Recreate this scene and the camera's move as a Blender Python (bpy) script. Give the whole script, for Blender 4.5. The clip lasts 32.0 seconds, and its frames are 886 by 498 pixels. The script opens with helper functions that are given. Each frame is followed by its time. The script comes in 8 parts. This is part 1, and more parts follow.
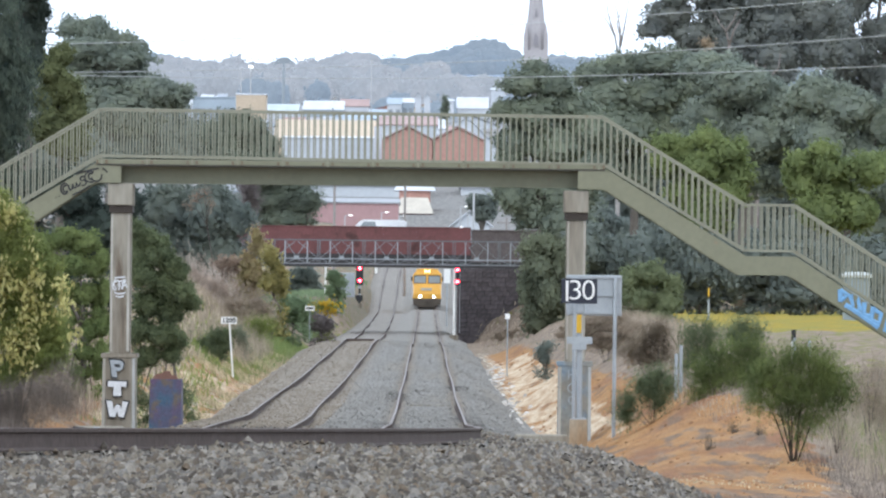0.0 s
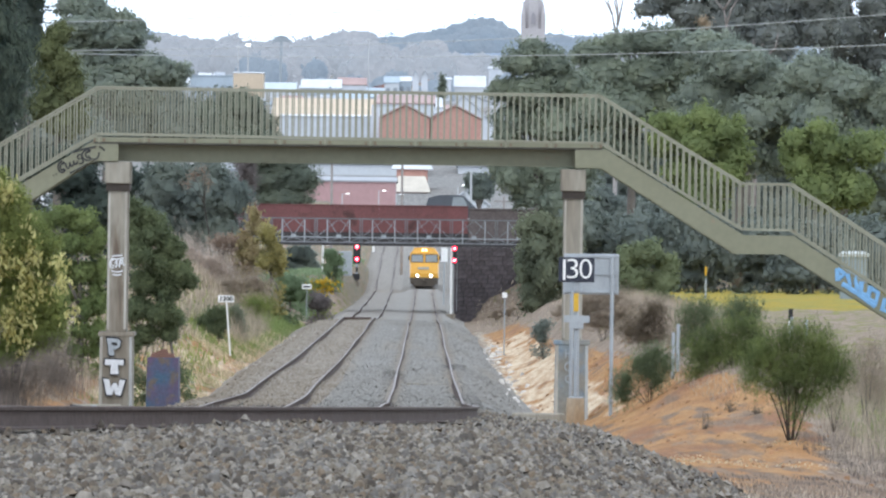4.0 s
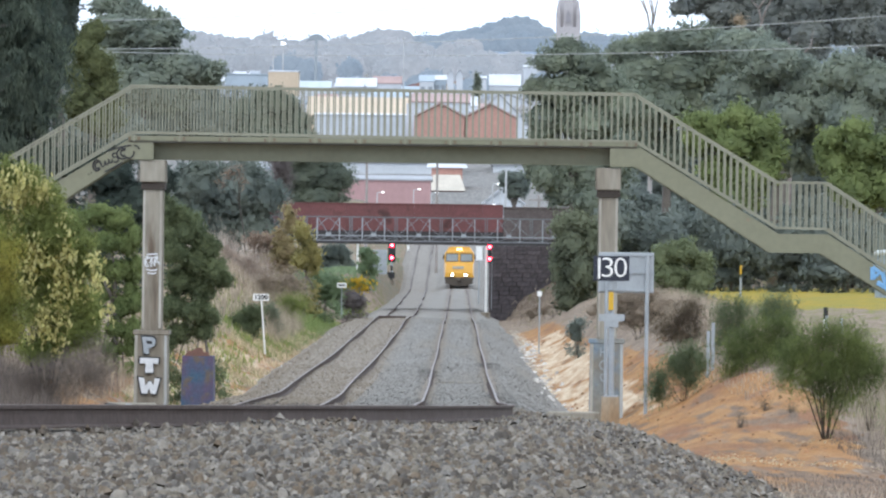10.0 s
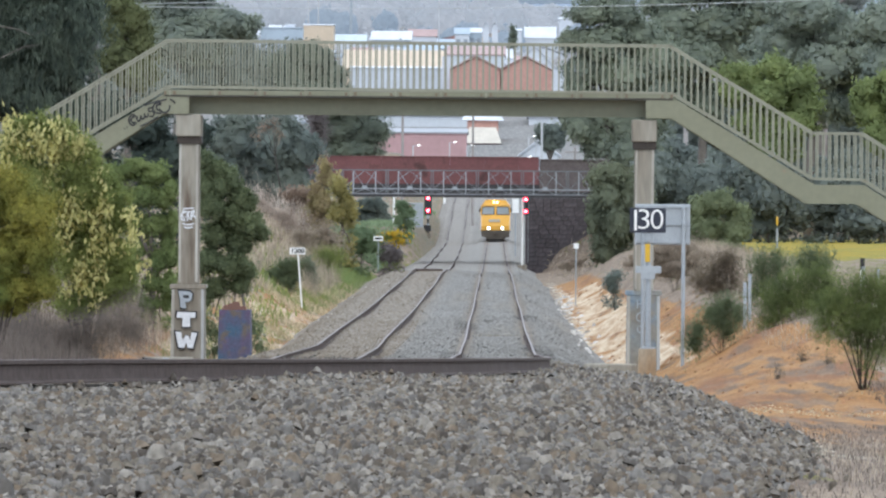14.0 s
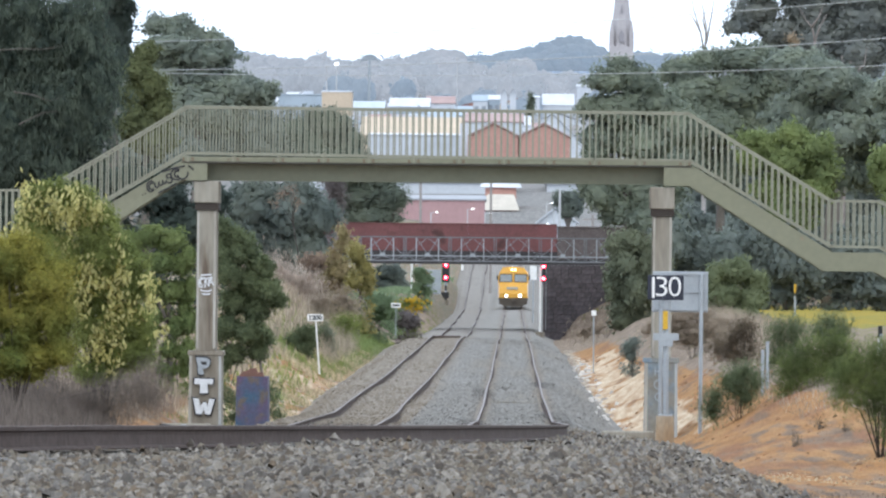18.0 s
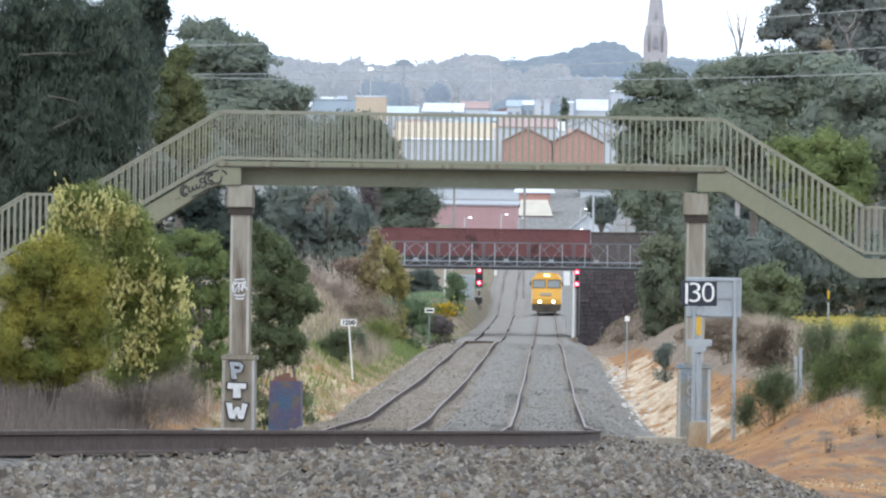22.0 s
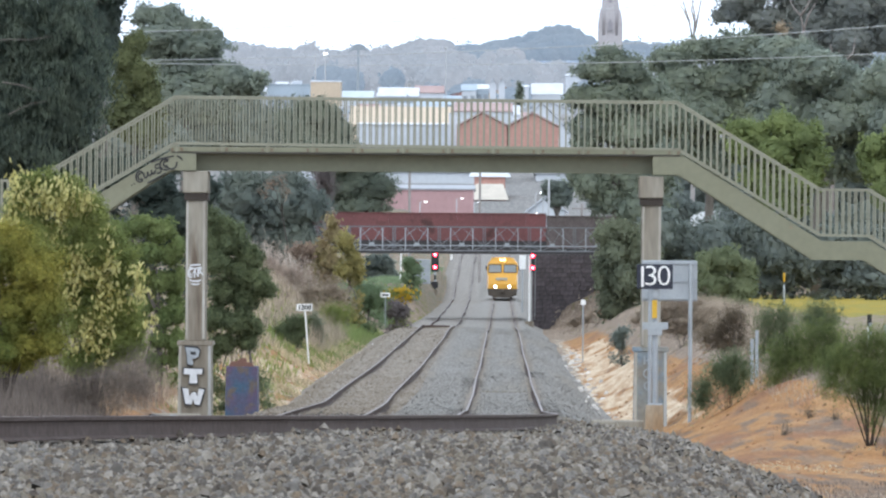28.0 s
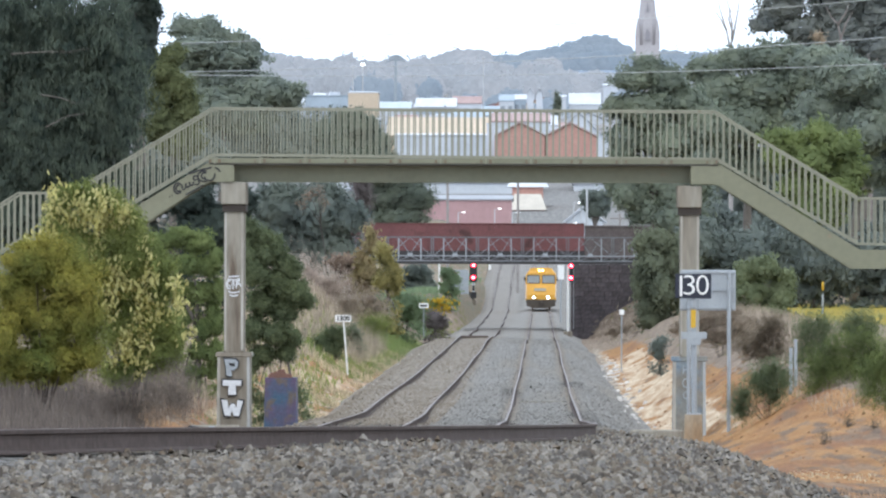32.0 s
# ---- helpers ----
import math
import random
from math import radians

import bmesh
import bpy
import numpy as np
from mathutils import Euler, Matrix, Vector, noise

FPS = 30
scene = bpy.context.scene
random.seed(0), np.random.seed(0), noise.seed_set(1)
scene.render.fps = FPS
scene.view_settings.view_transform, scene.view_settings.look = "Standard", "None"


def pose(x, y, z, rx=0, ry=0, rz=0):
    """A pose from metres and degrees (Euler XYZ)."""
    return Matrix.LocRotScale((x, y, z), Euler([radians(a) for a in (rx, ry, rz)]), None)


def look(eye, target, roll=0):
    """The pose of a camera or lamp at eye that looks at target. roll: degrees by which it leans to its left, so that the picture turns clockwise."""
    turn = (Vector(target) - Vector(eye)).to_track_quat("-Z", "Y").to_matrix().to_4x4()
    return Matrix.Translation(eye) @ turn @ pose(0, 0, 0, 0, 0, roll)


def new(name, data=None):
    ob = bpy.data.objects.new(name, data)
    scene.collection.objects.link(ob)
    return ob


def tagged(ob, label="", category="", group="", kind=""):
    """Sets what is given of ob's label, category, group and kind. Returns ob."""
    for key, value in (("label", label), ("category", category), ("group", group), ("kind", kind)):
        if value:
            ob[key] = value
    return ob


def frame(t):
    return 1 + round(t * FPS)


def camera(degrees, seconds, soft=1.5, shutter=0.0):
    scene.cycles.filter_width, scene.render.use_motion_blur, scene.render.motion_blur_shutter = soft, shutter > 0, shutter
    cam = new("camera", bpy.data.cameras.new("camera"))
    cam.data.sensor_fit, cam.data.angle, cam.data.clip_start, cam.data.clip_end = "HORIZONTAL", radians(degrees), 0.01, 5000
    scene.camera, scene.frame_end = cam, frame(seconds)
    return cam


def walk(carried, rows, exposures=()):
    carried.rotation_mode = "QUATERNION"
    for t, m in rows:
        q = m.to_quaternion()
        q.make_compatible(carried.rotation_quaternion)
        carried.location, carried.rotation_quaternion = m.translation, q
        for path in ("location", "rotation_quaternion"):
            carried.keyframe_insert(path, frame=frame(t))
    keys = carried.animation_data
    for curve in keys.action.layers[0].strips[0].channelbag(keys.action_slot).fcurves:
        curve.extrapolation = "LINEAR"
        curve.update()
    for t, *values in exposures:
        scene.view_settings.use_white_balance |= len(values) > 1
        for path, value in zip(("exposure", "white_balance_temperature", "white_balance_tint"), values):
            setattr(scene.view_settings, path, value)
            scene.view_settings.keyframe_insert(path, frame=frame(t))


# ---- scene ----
# Camera: a long lens on a hand-held camera that stands beside the curve.
cam = camera(7.201, 32.0, soft=2.3)
EYE = 4.0
# seconds, yaw, pitch, roll in degrees
TURNS = [
    (0.0, 0.0026, 0.2253, -0.650),
    (0.5, -0.0056, 0.2004, -0.796),
    (1.0, -0.0510, 0.1664, -0.831),
    (1.5, -0.0102, 0.1963, -0.751),
    (2.0, 0.0920, 0.1521, -0.688),
    (2.5, 0.0276, 0.1122, -0.661),
    (3.0, 0.0413, 0.0484, -0.737),
    (3.5, 0.0163, 0.0866, -0.740),
    (5.5, -0.1310, -0.1397, -0.634),
    (6.0, -0.1456, -0.1030, -0.722),
    (6.5, -0.0821, -0.0757, -0.719),
    (7.0, -0.0395, -0.0561, -0.817),
    (7.5, -0.0174, -0.0741, -0.937),
    (8.0, -0.0252, -0.1139, -0.931),
    (8.5, -0.0681, -0.1579, -0.932),
    (9.0, 0.0259, 0.0410, -0.922),
    (9.5, 0.2589, 0.0473, -0.833),
    (10.0, 0.2638, 0.0363, -0.727),
    (10.5, 0.1652, -0.0910, -0.700),
    (11.0, 0.0929, -0.2401, -0.798),
    (11.5, 0.0188, -0.3227, -0.587),
    (12.0, 0.1980, -0.2356, -0.520),
    (12.5, 0.3067, -0.3563, -0.344),
    (13.0, 0.4961, -0.3562, -0.309),
    (13.5, 0.5924, -0.3541, -0.446),
    (15.5, 0.4119, -0.2638, -0.305),
    (16.0, 0.4048, -0.0348, -0.413),
    (16.5, 0.5408, 0.1531, -0.339),
    (17.0, 0.6703, 0.2039, -0.431),
    (17.5, 0.6688, 0.1618, -0.518),
    (18.0, 0.7038, 0.1926, -0.530),
    (18.5, 0.6574, 0.2050, -0.761),
    (19.0, 0.5617, 0.4506, -0.744),
    (19.5, 0.6538, 0.6642, -0.644),
    (20.0, 0.7532, 0.2518, -0.642),
    (20.5, 0.7894, 0.1048, -0.545),
    (21.0, 0.7555, 0.0051, -0.452),
    (21.5, 0.8860, 0.0636, -0.522),
    (22.0, 0.9754, 0.2320, -0.694),
    (22.5, 1.0520, 0.1632, -0.622),
    (23.0, 1.0823, 0.1106, -0.774),
    (23.5, 1.0379, 0.0686, -0.656),
    (24.0, 0.9669, 0.0939, -0.340),
    (24.5, 1.0418, 0.0378, -0.386),
    (25.0, 0.9618, -0.2056, -0.437),
    (25.5, 0.9460, 0.3247, -0.392),
    (27.5, 0.6861, 0.1136, -0.496),
    (28.0, 0.6159, 0.1082, -0.403),
    (28.5, 0.4550, 0.1642, -0.498),
    (29.0, 0.6616, 0.1341, -0.486),
    (29.5, 0.7016, 0.0985, -0.519),
    (30.0, 0.6874, 0.0878, -0.607),
    (30.5, 0.7499, 0.1898, -0.467),
    (31.0, 0.8511, 0.1724, -0.331),
    (31.5, 0.9460, 0.1575, -0.372),
    (32.0, 0.9280, 0.1919, -0.152),
]
walk(cam, [(t, pose(0, 0, EYE, 90 + pitch, roll, yaw)) for t, yaw, pitch, roll in TURNS])

# ---- light: a bright overcast day ----
world = bpy.data.worlds.new("overcast_sky")
scene.world = world
world.use_nodes = True
wn, wl = world.node_tree.nodes, world.node_tree.links
wn.clear()
sky = wn.new("ShaderNodeTexSky")
sky.sky_type, sky.sun_disc = "NISHITA", False
sky.sun_elevation, sky.sun_rotation = radians(48), radians(150)
sky.air_density, sky.dust_density = 2.0, 6.0
dim = wn.new("ShaderNodeMix")
dim.data_type, dim.blend_type = "RGBA", "MULTIPLY"
dim.inputs["Factor"].default_value = 1.0
dim.inputs["B"].default_value = (0.1, 0.1, 0.1, 1)
wl.new(sky.outputs["Color"], dim.inputs["A"])
cloud = wn.new("ShaderNodeMix")
cloud.data_type = "RGBA"
cloud.inputs["Factor"].default_value = 0.9
cloud.inputs["B"].default_value = (0.88, 1.02, 1.23, 1)
wl.new(dim.outputs["Result"], cloud.inputs["A"])
back = wn.new("ShaderNodeBackground")
back.inputs["Strength"].default_value = 1.74
wl.new(cloud.outputs["Result"], back.inputs["Color"])
wout = wn.new("ShaderNodeOutputWorld")
wl.new(back.outputs["Background"], wout.inputs["Surface"])
sun = new("sun", bpy.data.lights.new("sun", "SUN"))
sun.data.energy, sun.data.angle, sun.data.color = 0.8, radians(30), (1.0, 0.98, 0.95)
sun.matrix_world = look((-30, -50, 80), (0, 20, 0))
scene.view_settings.exposure = 0.0


# ---- materials ----
def mat(name, base, rough=0.8, metal=0.0, other=None, scale=3.0, blend=0.6, fine=0.25, bump=0.0, island=0.0, piece=0.0,
        glow=None, power=0.0, clear=0.0, layer=None, stretch=(1, 1, 1), spot=None, spot_scale=0.8, spot_at=0.62, palette=None, spec=None):
    """Base colour mottled with another one at two scales, worn spots, fine relief, and a change from piece to piece."""
    m = bpy.data.materials.new(name)
    m.use_nodes = True
    n, l = m.node_tree.nodes, m.node_tree.links
    p = n["Principled BSDF"]
    p.inputs["Roughness"].default_value, p.inputs["Metallic"].default_value = rough, metal
    if spec is not None:
        p.inputs["Specular IOR Level"].default_value = spec
    if clear:
        p.inputs["Transmission Weight"].default_value = clear
    geo = n.new("ShaderNodeTexCoord")
    mp = n.new("ShaderNodeMapping")
    mp.inputs["Scale"].default_value = stretch
    l.new(geo.outputs["Object"], mp.inputs["Vector"])
    big = n.new("ShaderNodeTexNoise")
    big.inputs["Scale"].default_value, big.inputs["Detail"].default_value = scale, 5
    l.new(mp.outputs["Vector"], big.inputs["Vector"])
    ramp = n.new("ShaderNodeMapRange")
    ramp.inputs[1].default_value, ramp.inputs[2].default_value = 0.35, 0.65
    l.new(big.outputs["Fac"], ramp.inputs[0])
    other = other or tuple(c * 0.75 for c in base)
    mix = n.new("ShaderNodeMix")
    mix.data_type = "RGBA"
    mix.inputs["A"].default_value, mix.inputs["B"].default_value = (*base, 1), (*other, 1)
    sc = n.new("ShaderNodeMath")
    sc.operation = "MULTIPLY"
    sc.inputs[1].default_value = blend
    l.new(ramp.outputs[0], sc.inputs[0])
    l.new(sc.outputs[0], mix.inputs["Factor"])
    colour = mix.outputs["Result"]
    small = n.new("ShaderNodeTexNoise")
    small.inputs["Scale"].default_value, small.inputs["Detail"].default_value = scale * 9, 3
    l.new(mp.outputs["Vector"], small.inputs["Vector"])
    if spot:
        st = n.new("ShaderNodeTexNoise")
        st.inputs["Scale"].default_value, st.inputs["Detail"].default_value = spot_scale, 6
        l.new(mp.outputs["Vector"], st.inputs["Vector"])
        sr = n.new("ShaderNodeMapRange")
        sr.inputs[1].default_value, sr.inputs[2].default_value = spot_at - 0.04, spot_at + 0.06
        l.new(st.outputs["Fac"], sr.inputs[0])
        sm = n.new("ShaderNodeMix")
        sm.data_type = "RGBA"
        l.new(sr.outputs[0], sm.inputs["Factor"])
        l.new(colour, sm.inputs["A"])
        sm.inputs["B"].default_value = (*spot, 1)
        colour = sm.outputs["Result"]
    if palette:
        ramp2 = n.new("ShaderNodeValToRGB")
        ramp2.color_ramp.interpolation = "CONSTANT"
        while len(ramp2.color_ramp.elements) < len(palette):
            ramp2.color_ramp.elements.new(0.5)
        for i, (e, col) in enumerate(zip(ramp2.color_ramp.elements, palette)):
            e.position, e.color = i / len(palette), (*col, 1)
        l.new(n.new("ShaderNodeNewGeometry").outputs["Random Per Island"], ramp2.inputs["Fac"])
        pm = n.new("ShaderNodeMix")
        pm.data_type = "RGBA"
        pm.inputs["Factor"].default_value = 0.8
        l.new(colour, pm.inputs["A"])
        l.new(ramp2.outputs["Color"], pm.inputs["B"])
        colour = pm.outputs["Result"]
    if layer:
        at = n.new("ShaderNodeAttribute")
        at.attribute_name = layer[0]
        lm = n.new("ShaderNodeMix")
        lm.data_type = "RGBA"
        l.new(at.outputs["Fac"], lm.inputs["Factor"])
        l.new(colour, lm.inputs["A"])
        lm.inputs["B"].default_value = (*layer[1], 1)
        colour = lm.outputs["Result"]
    value = n.new("ShaderNodeMapRange")
    value.inputs[1].default_value, value.inputs[2].default_value = 0.3, 0.7
    value.inputs[3].default_value, value.inputs[4].default_value = 1 - fine, 1 + fine
    l.new(small.outputs["Fac"], value.inputs[0])
    hsv = n.new("ShaderNodeHueSaturation")
    l.new(colour, hsv.inputs["Color"])
    amount = value.outputs[0]
    for rate, node, socket in ((island, "ShaderNodeNewGeometry", "Random Per Island"), (piece, "ShaderNodeObjectInfo", "Random")):
        if rate:
            r = n.new("ShaderNodeMapRange")
            r.inputs[3].default_value, r.inputs[4].default_value = 1 - rate, 1 + rate
            l.new(n.new(node).outputs[socket], r.inputs[0])
            mul = n.new("ShaderNodeMath")
            mul.operation = "MULTIPLY"
            l.new(amount, mul.inputs[0])
            l.new(r.outputs[0], mul.inputs[1])
            amount = mul.outputs[0]
    l.new(amount, hsv.inputs["Value"])
    l.new(hsv.outputs["Color"], p.inputs["Base Color"])
    if bump:
        b = n.new("ShaderNodeBump")
        b.inputs["Strength"].default_value, b.inputs["Distance"].default_value = 0.8, bump
        l.new(small.outputs["Fac"], b.inputs["Height"])
        l.new(b.outputs["Normal"], p.inputs["Normal"])
    if glow:
        p.inputs["Emission Color"].default_value, p.inputs["Emission Strength"].default_value = (*glow, 1), power
    return m


def leaf_mat(name, base, tip, vary=0.14, patch=0.45):
    """Leaves: each takes a colour between base and tip, with a little light coming through."""
    m = bpy.data.materials.new(name)
    m.use_nodes = True
    n, l = m.node_tree.nodes, m.node_tree.links
    p = n["Principled BSDF"]
    p.inputs["Roughness"].default_value = 0.6
    p.inputs["Specular IOR Level"].default_value = 0.1
    g = n.new("ShaderNodeNewGeometry")
    tc = n.new("ShaderNodeTexCoord")
    no = n.new("ShaderNodeTexNoise")
    no.inputs["Scale"].default_value, no.inputs["Detail"].default_value = patch, 3
    l.new(tc.outputs["Object"], no.inputs["Vector"])
    add = n.new("ShaderNodeMath")
    add.operation = "MULTIPLY_ADD"
    add.inputs[1].default_value, add.inputs[2].default_value = 2.6, -0.95
    l.new(no.outputs["Fac"], add.inputs[0])
    half = n.new("ShaderNodeMath")
    half.operation = "MULTIPLY_ADD"
    half.inputs[1].default_value = 0.3
    l.new(g.outputs["Random Per Island"], half.inputs[0])
    l.new(add.outputs[0], half.inputs[2])
    mix = n.new("ShaderNodeMix")
    mix.data_type = "RGBA"
    mix.clamp_factor = True
    mix.inputs["A"].default_value, mix.inputs["B"].default_value = (*base, 1), (*tip, 1)
    l.new(half.outputs[0], mix.inputs["Factor"])
    hsv = n.new("ShaderNodeHueSaturation")
    r = n.new("ShaderNodeMapRange")
    r.inputs[3].default_value, r.inputs[4].default_value = 1 - vary, 1 + vary
    wn2 = n.new("ShaderNodeTexWhiteNoise")
    wn2.noise_dimensions = "1D"
    l.new(g.outputs["Random Per Island"], wn2.inputs["W"])
    l.new(wn2.outputs["Value"], r.inputs[0])
    l.new(r.outputs[0], hsv.inputs["Value"])
    l.new(mix.outputs["Result"], hsv.inputs["Color"])
    l.new(hsv.outputs["Color"], p.inputs["Base Color"])
    tr = n.new("ShaderNodeBsdfTranslucent")
    l.new(hsv.outputs["Color"], tr.inputs["Color"])
    ms = n.new("ShaderNodeMixShader")
    ms.inputs[0].default_value = 0.55
    l.new(p.outputs[0], ms.inputs[1])
    l.new(tr.outputs[0], ms.inputs[2])
    l.new(ms.outputs[0], n["Material Output"].inputs["Surface"])
    return m


def ground_mat():
    """Dry winter grass, green grass and bare orange clay, shared out by the sheet's own cover layers."""
    m = bpy.data.materials.new("ground_cover")
    m.use_nodes = True
    n, l = m.node_tree.nodes, m.node_tree.links
    p = n["Principled BSDF"]
    p.inputs["Roughness"].default_value = 0.95
    p.inputs["Specular IOR Level"].default_value = 0.1
    tc = n.new("ShaderNodeTexCoord")

    def noise_fac(scale, detail, stretch):
        mp = n.new("ShaderNodeMapping")
        mp.inputs["Scale"].default_value = stretch
        l.new(tc.outputs["Object"], mp.inputs["Vector"])
        t = n.new("ShaderNodeTexNoise")
        t.inputs["Scale"].default_value, t.inputs["Detail"].default_value = scale, detail
        l.new(mp.outputs["Vector"], t.inputs["Vector"])
        return t.outputs["Fac"]

    def span(fac, lo, hi, a=0.0, b=1.0):
        r = n.new("ShaderNodeMapRange")
        for i, v in enumerate((lo, hi, a, b)):
            r.inputs[i + 1].default_value = v
        l.new(fac, r.inputs[0])
        return r.outputs[0]

    def mixed(fac, a, b):
        x = n.new("ShaderNodeMix")
        x.data_type = "RGBA"
        x.clamp_factor = True
        l.new(fac, x.inputs["Factor"])
        for key, c in (("A", a), ("B", b)):
            if isinstance(c, tuple):
                x.inputs[key].default_value = (*c, 1)
            else:
                l.new(c, x.inputs[key])
        return x.outputs["Result"]

    def layer(name, fac):
        at = n.new("ShaderNodeAttribute")
        at.attribute_name = name
        s = n.new("ShaderNodeMath")
        s.operation = "ADD"
        l.new(at.outputs["Fac"], s.inputs[0])
        l.new(span(fac, 0.3, 0.7, -0.35, 0.35), s.inputs[1])
        return span(s.outputs[0], 0.4, 0.6)

    coarse, mid, fine = noise_fac(0.6, 7, (1, 0.2, 1)), noise_fac(2.2, 8, (1, 0.16, 1)), noise_fac(16, 6, (1, 0.25, 1))
    dry = mixed(span(mid, 0.35, 0.65), (0.28, 0.218, 0.16), (0.17, 0.128, 0.1))
    green = mixed(span(mid, 0.35, 0.65), (0.086, 0.146, 0.030), (0.189, 0.181, 0.052))
    gold = mixed(span(coarse, 0.4, 0.6), (0.30, 0.215, 0.032), (0.23, 0.20, 0.046))
    clay = mixed(span(mid, 0.38, 0.62), (0.285, 0.142, 0.057), (0.345, 0.195, 0.088))
    clay = mixed(span(coarse, 0.50, 0.62), clay, (0.225, 0.115, 0.062))
    clay = mixed(span(noise_fac(1.7, 9, (1, 0.12, 1)), 0.57, 0.66), clay, (0.185, 0.120, 0.078))
    c = dry
    streak = noise_fac(3.2, 9, (1, 0.09, 1))
    c = mixed(layer("straw", streak), c, mixed(span(streak, 0.38, 0.62), (0.47, 0.385, 0.27), (0.285, 0.215, 0.15)))
    c = mixed(layer("green", mid), c, green)
    c = mixed(layer("gold", coarse), c, gold)
    c = mixed(layer("clay", mid), c, clay)
    c = mixed(layer("town", mid), c, mixed(span(mid, 0.35, 0.65), (0.25, 0.237, 0.222), (0.18, 0.176, 0.165)))
    # distance haze put into the far ground as a blue tint
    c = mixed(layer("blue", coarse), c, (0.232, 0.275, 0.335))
    c = mixed(layer("cream", noise_fac(1.1, 8, (1, 0.12, 1))), c, mixed(span(streak, 0.35, 0.65), (0.56, 0.45, 0.32), (0.40, 0.275, 0.17)))
    c = mixed(layer("soil", streak), c, mixed(span(mid, 0.38, 0.62), (0.15, 0.105, 0.075), (0.25, 0.165, 0.105)))
    c = mixed(layer("chalk", noise_fac(4.0, 6, (1, 0.12, 1))), c, (0.52, 0.47, 0.37))
    hsv = n.new("ShaderNodeHueSaturation")
    l.new(span(fine, 0.3, 0.7, 0.76, 1.22), hsv.inputs["Value"])
    l.new(c, hsv.inputs["Color"])
    l.new(hsv.outputs["Color"], p.inputs["Base Color"])
    b = n.new("ShaderNodeBump")
    b.inputs["Distance"].default_value = 0.05
    l.new(fine, b.inputs["Height"])
    l.new(b.outputs["Normal"], p.inputs["Normal"])
    return m


M_GROUND = ground_mat()
M_BALLAST = mat("ballast_grey", (0.15, 0.143, 0.128), 0.95, other=(0.12, 0.114, 0.104), scale=1.6, fine=0.5, bump=0.05, spot=(0.159, 0.138, 0.112), spot_scale=0.4, spot_at=0.58, layer=("brown", (0.15, 0.122, 0.092)), stretch=(1, 0.3, 1), spec=0.12)
# paler than the near bed: distance haze put into the colour
M_BALLAST_MID = mat("mid_hazed_ballast", (0.213, 0.203, 0.185), 0.95, other=(0.19, 0.179, 0.161), scale=1.0, fine=0.25, bump=0.02, spot=(0.2, 0.18, 0.152), spot_scale=0.4, spot_at=0.58, layer=("brown", (0.213, 0.181, 0.143)), stretch=(1, 0.06, 1), spec=0.12)
# cleaner ballast, made paler still by haze put into its colour
M_BALLAST_PALE = mat("fresh_hazed_ballast", (0.245, 0.23, 0.207), 0.95, other=(0.205, 0.19, 0.167), scale=0.8, fine=0.3, bump=0.05, layer=("brown", (0.235, 0.205, 0.175)), stretch=(1, 0.3, 1), spec=0.12)
M_STONE = mat("ballast_stone", (0.176, 0.16, 0.142), 0.9, other=(0.122, 0.098, 0.08), scale=3.0, blend=0.9, fine=0.25, palette=(
    (0.0576, 0.0483, 0.039), (0.146, 0.123, 0.093), (0.199, 0.177, 0.149), (0.0961, 0.0775, 0.0583), (0.182, 0.157, 0.121), (0.128, 0.118, 0.106), (0.266, 0.24, 0.201), (0.159, 0.12, 0.0815), (0.0834, 0.0746, 0.0641), (0.182, 0.169, 0.151)), spec=0.12)
M_RAIL = mat("rail_rust", (0.088, 0.066, 0.057), 0.8, 0.0, other=(0.066, 0.047, 0.039), scale=1.5, fine=0.2, bump=0.004, spec=0.12)
M_RAILTOP = mat("rail_head_worn", (0.172, 0.138, 0.122), 0.5, 0.2, other=(0.135, 0.1, 0.083), scale=2.0, fine=0.12)
M_SLEEPER = mat("dusty_sleeper", (0.17, 0.162, 0.15), 0.9, scale=4, piece=0.15, bump=0.004)
M_OLIVE = mat("olive_green_paint", (0.211, 0.211, 0.142), 0.55, other=(0.172, 0.168, 0.107), scale=0.9, fine=0.06, spot=(0.224, 0.181, 0.120), spot_scale=3.2, spot_at=0.70)
M_OLIVE_PALE = mat("weathered_olive_rail", (0.262, 0.26, 0.195), 0.6, other=(0.212, 0.206, 0.148), scale=2.5, fine=0.08, spot=(0.215, 0.138, 0.077), spot_scale=5, spot_at=0.72)
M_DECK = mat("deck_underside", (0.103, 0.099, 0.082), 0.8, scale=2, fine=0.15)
M_CONC = mat("stained_concrete", (0.325, 0.305, 0.255), 0.9, other=(0.2, 0.172, 0.135), scale=1.3, blend=0.9, fine=0.14, bump=0.006, spot=(0.135, 0.105, 0.08), spot_scale=2.2, spot_at=0.60, stretch=(1, 1, 0.16), spec=0.12)
M_CONC_BLUE = mat("faded_blue_wash", (0.195, 0.222, 0.228), 0.9, other=(0.21, 0.185, 0.145), scale=1.1, blend=1.0, fine=0.14, bump=0.006, spot=(0.163, 0.215, 0.258), spot_scale=1.4, spot_at=0.57)
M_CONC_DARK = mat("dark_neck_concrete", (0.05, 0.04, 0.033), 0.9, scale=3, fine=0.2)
M_CONC_RUST = mat("rust_streaked_concrete", (0.37, 0.315, 0.235), 0.9, other=(0.27, 0.17, 0.09), scale=2.2, blend=0.9, fine=0.14, bump=0.006, stretch=(1, 1, 0.4))
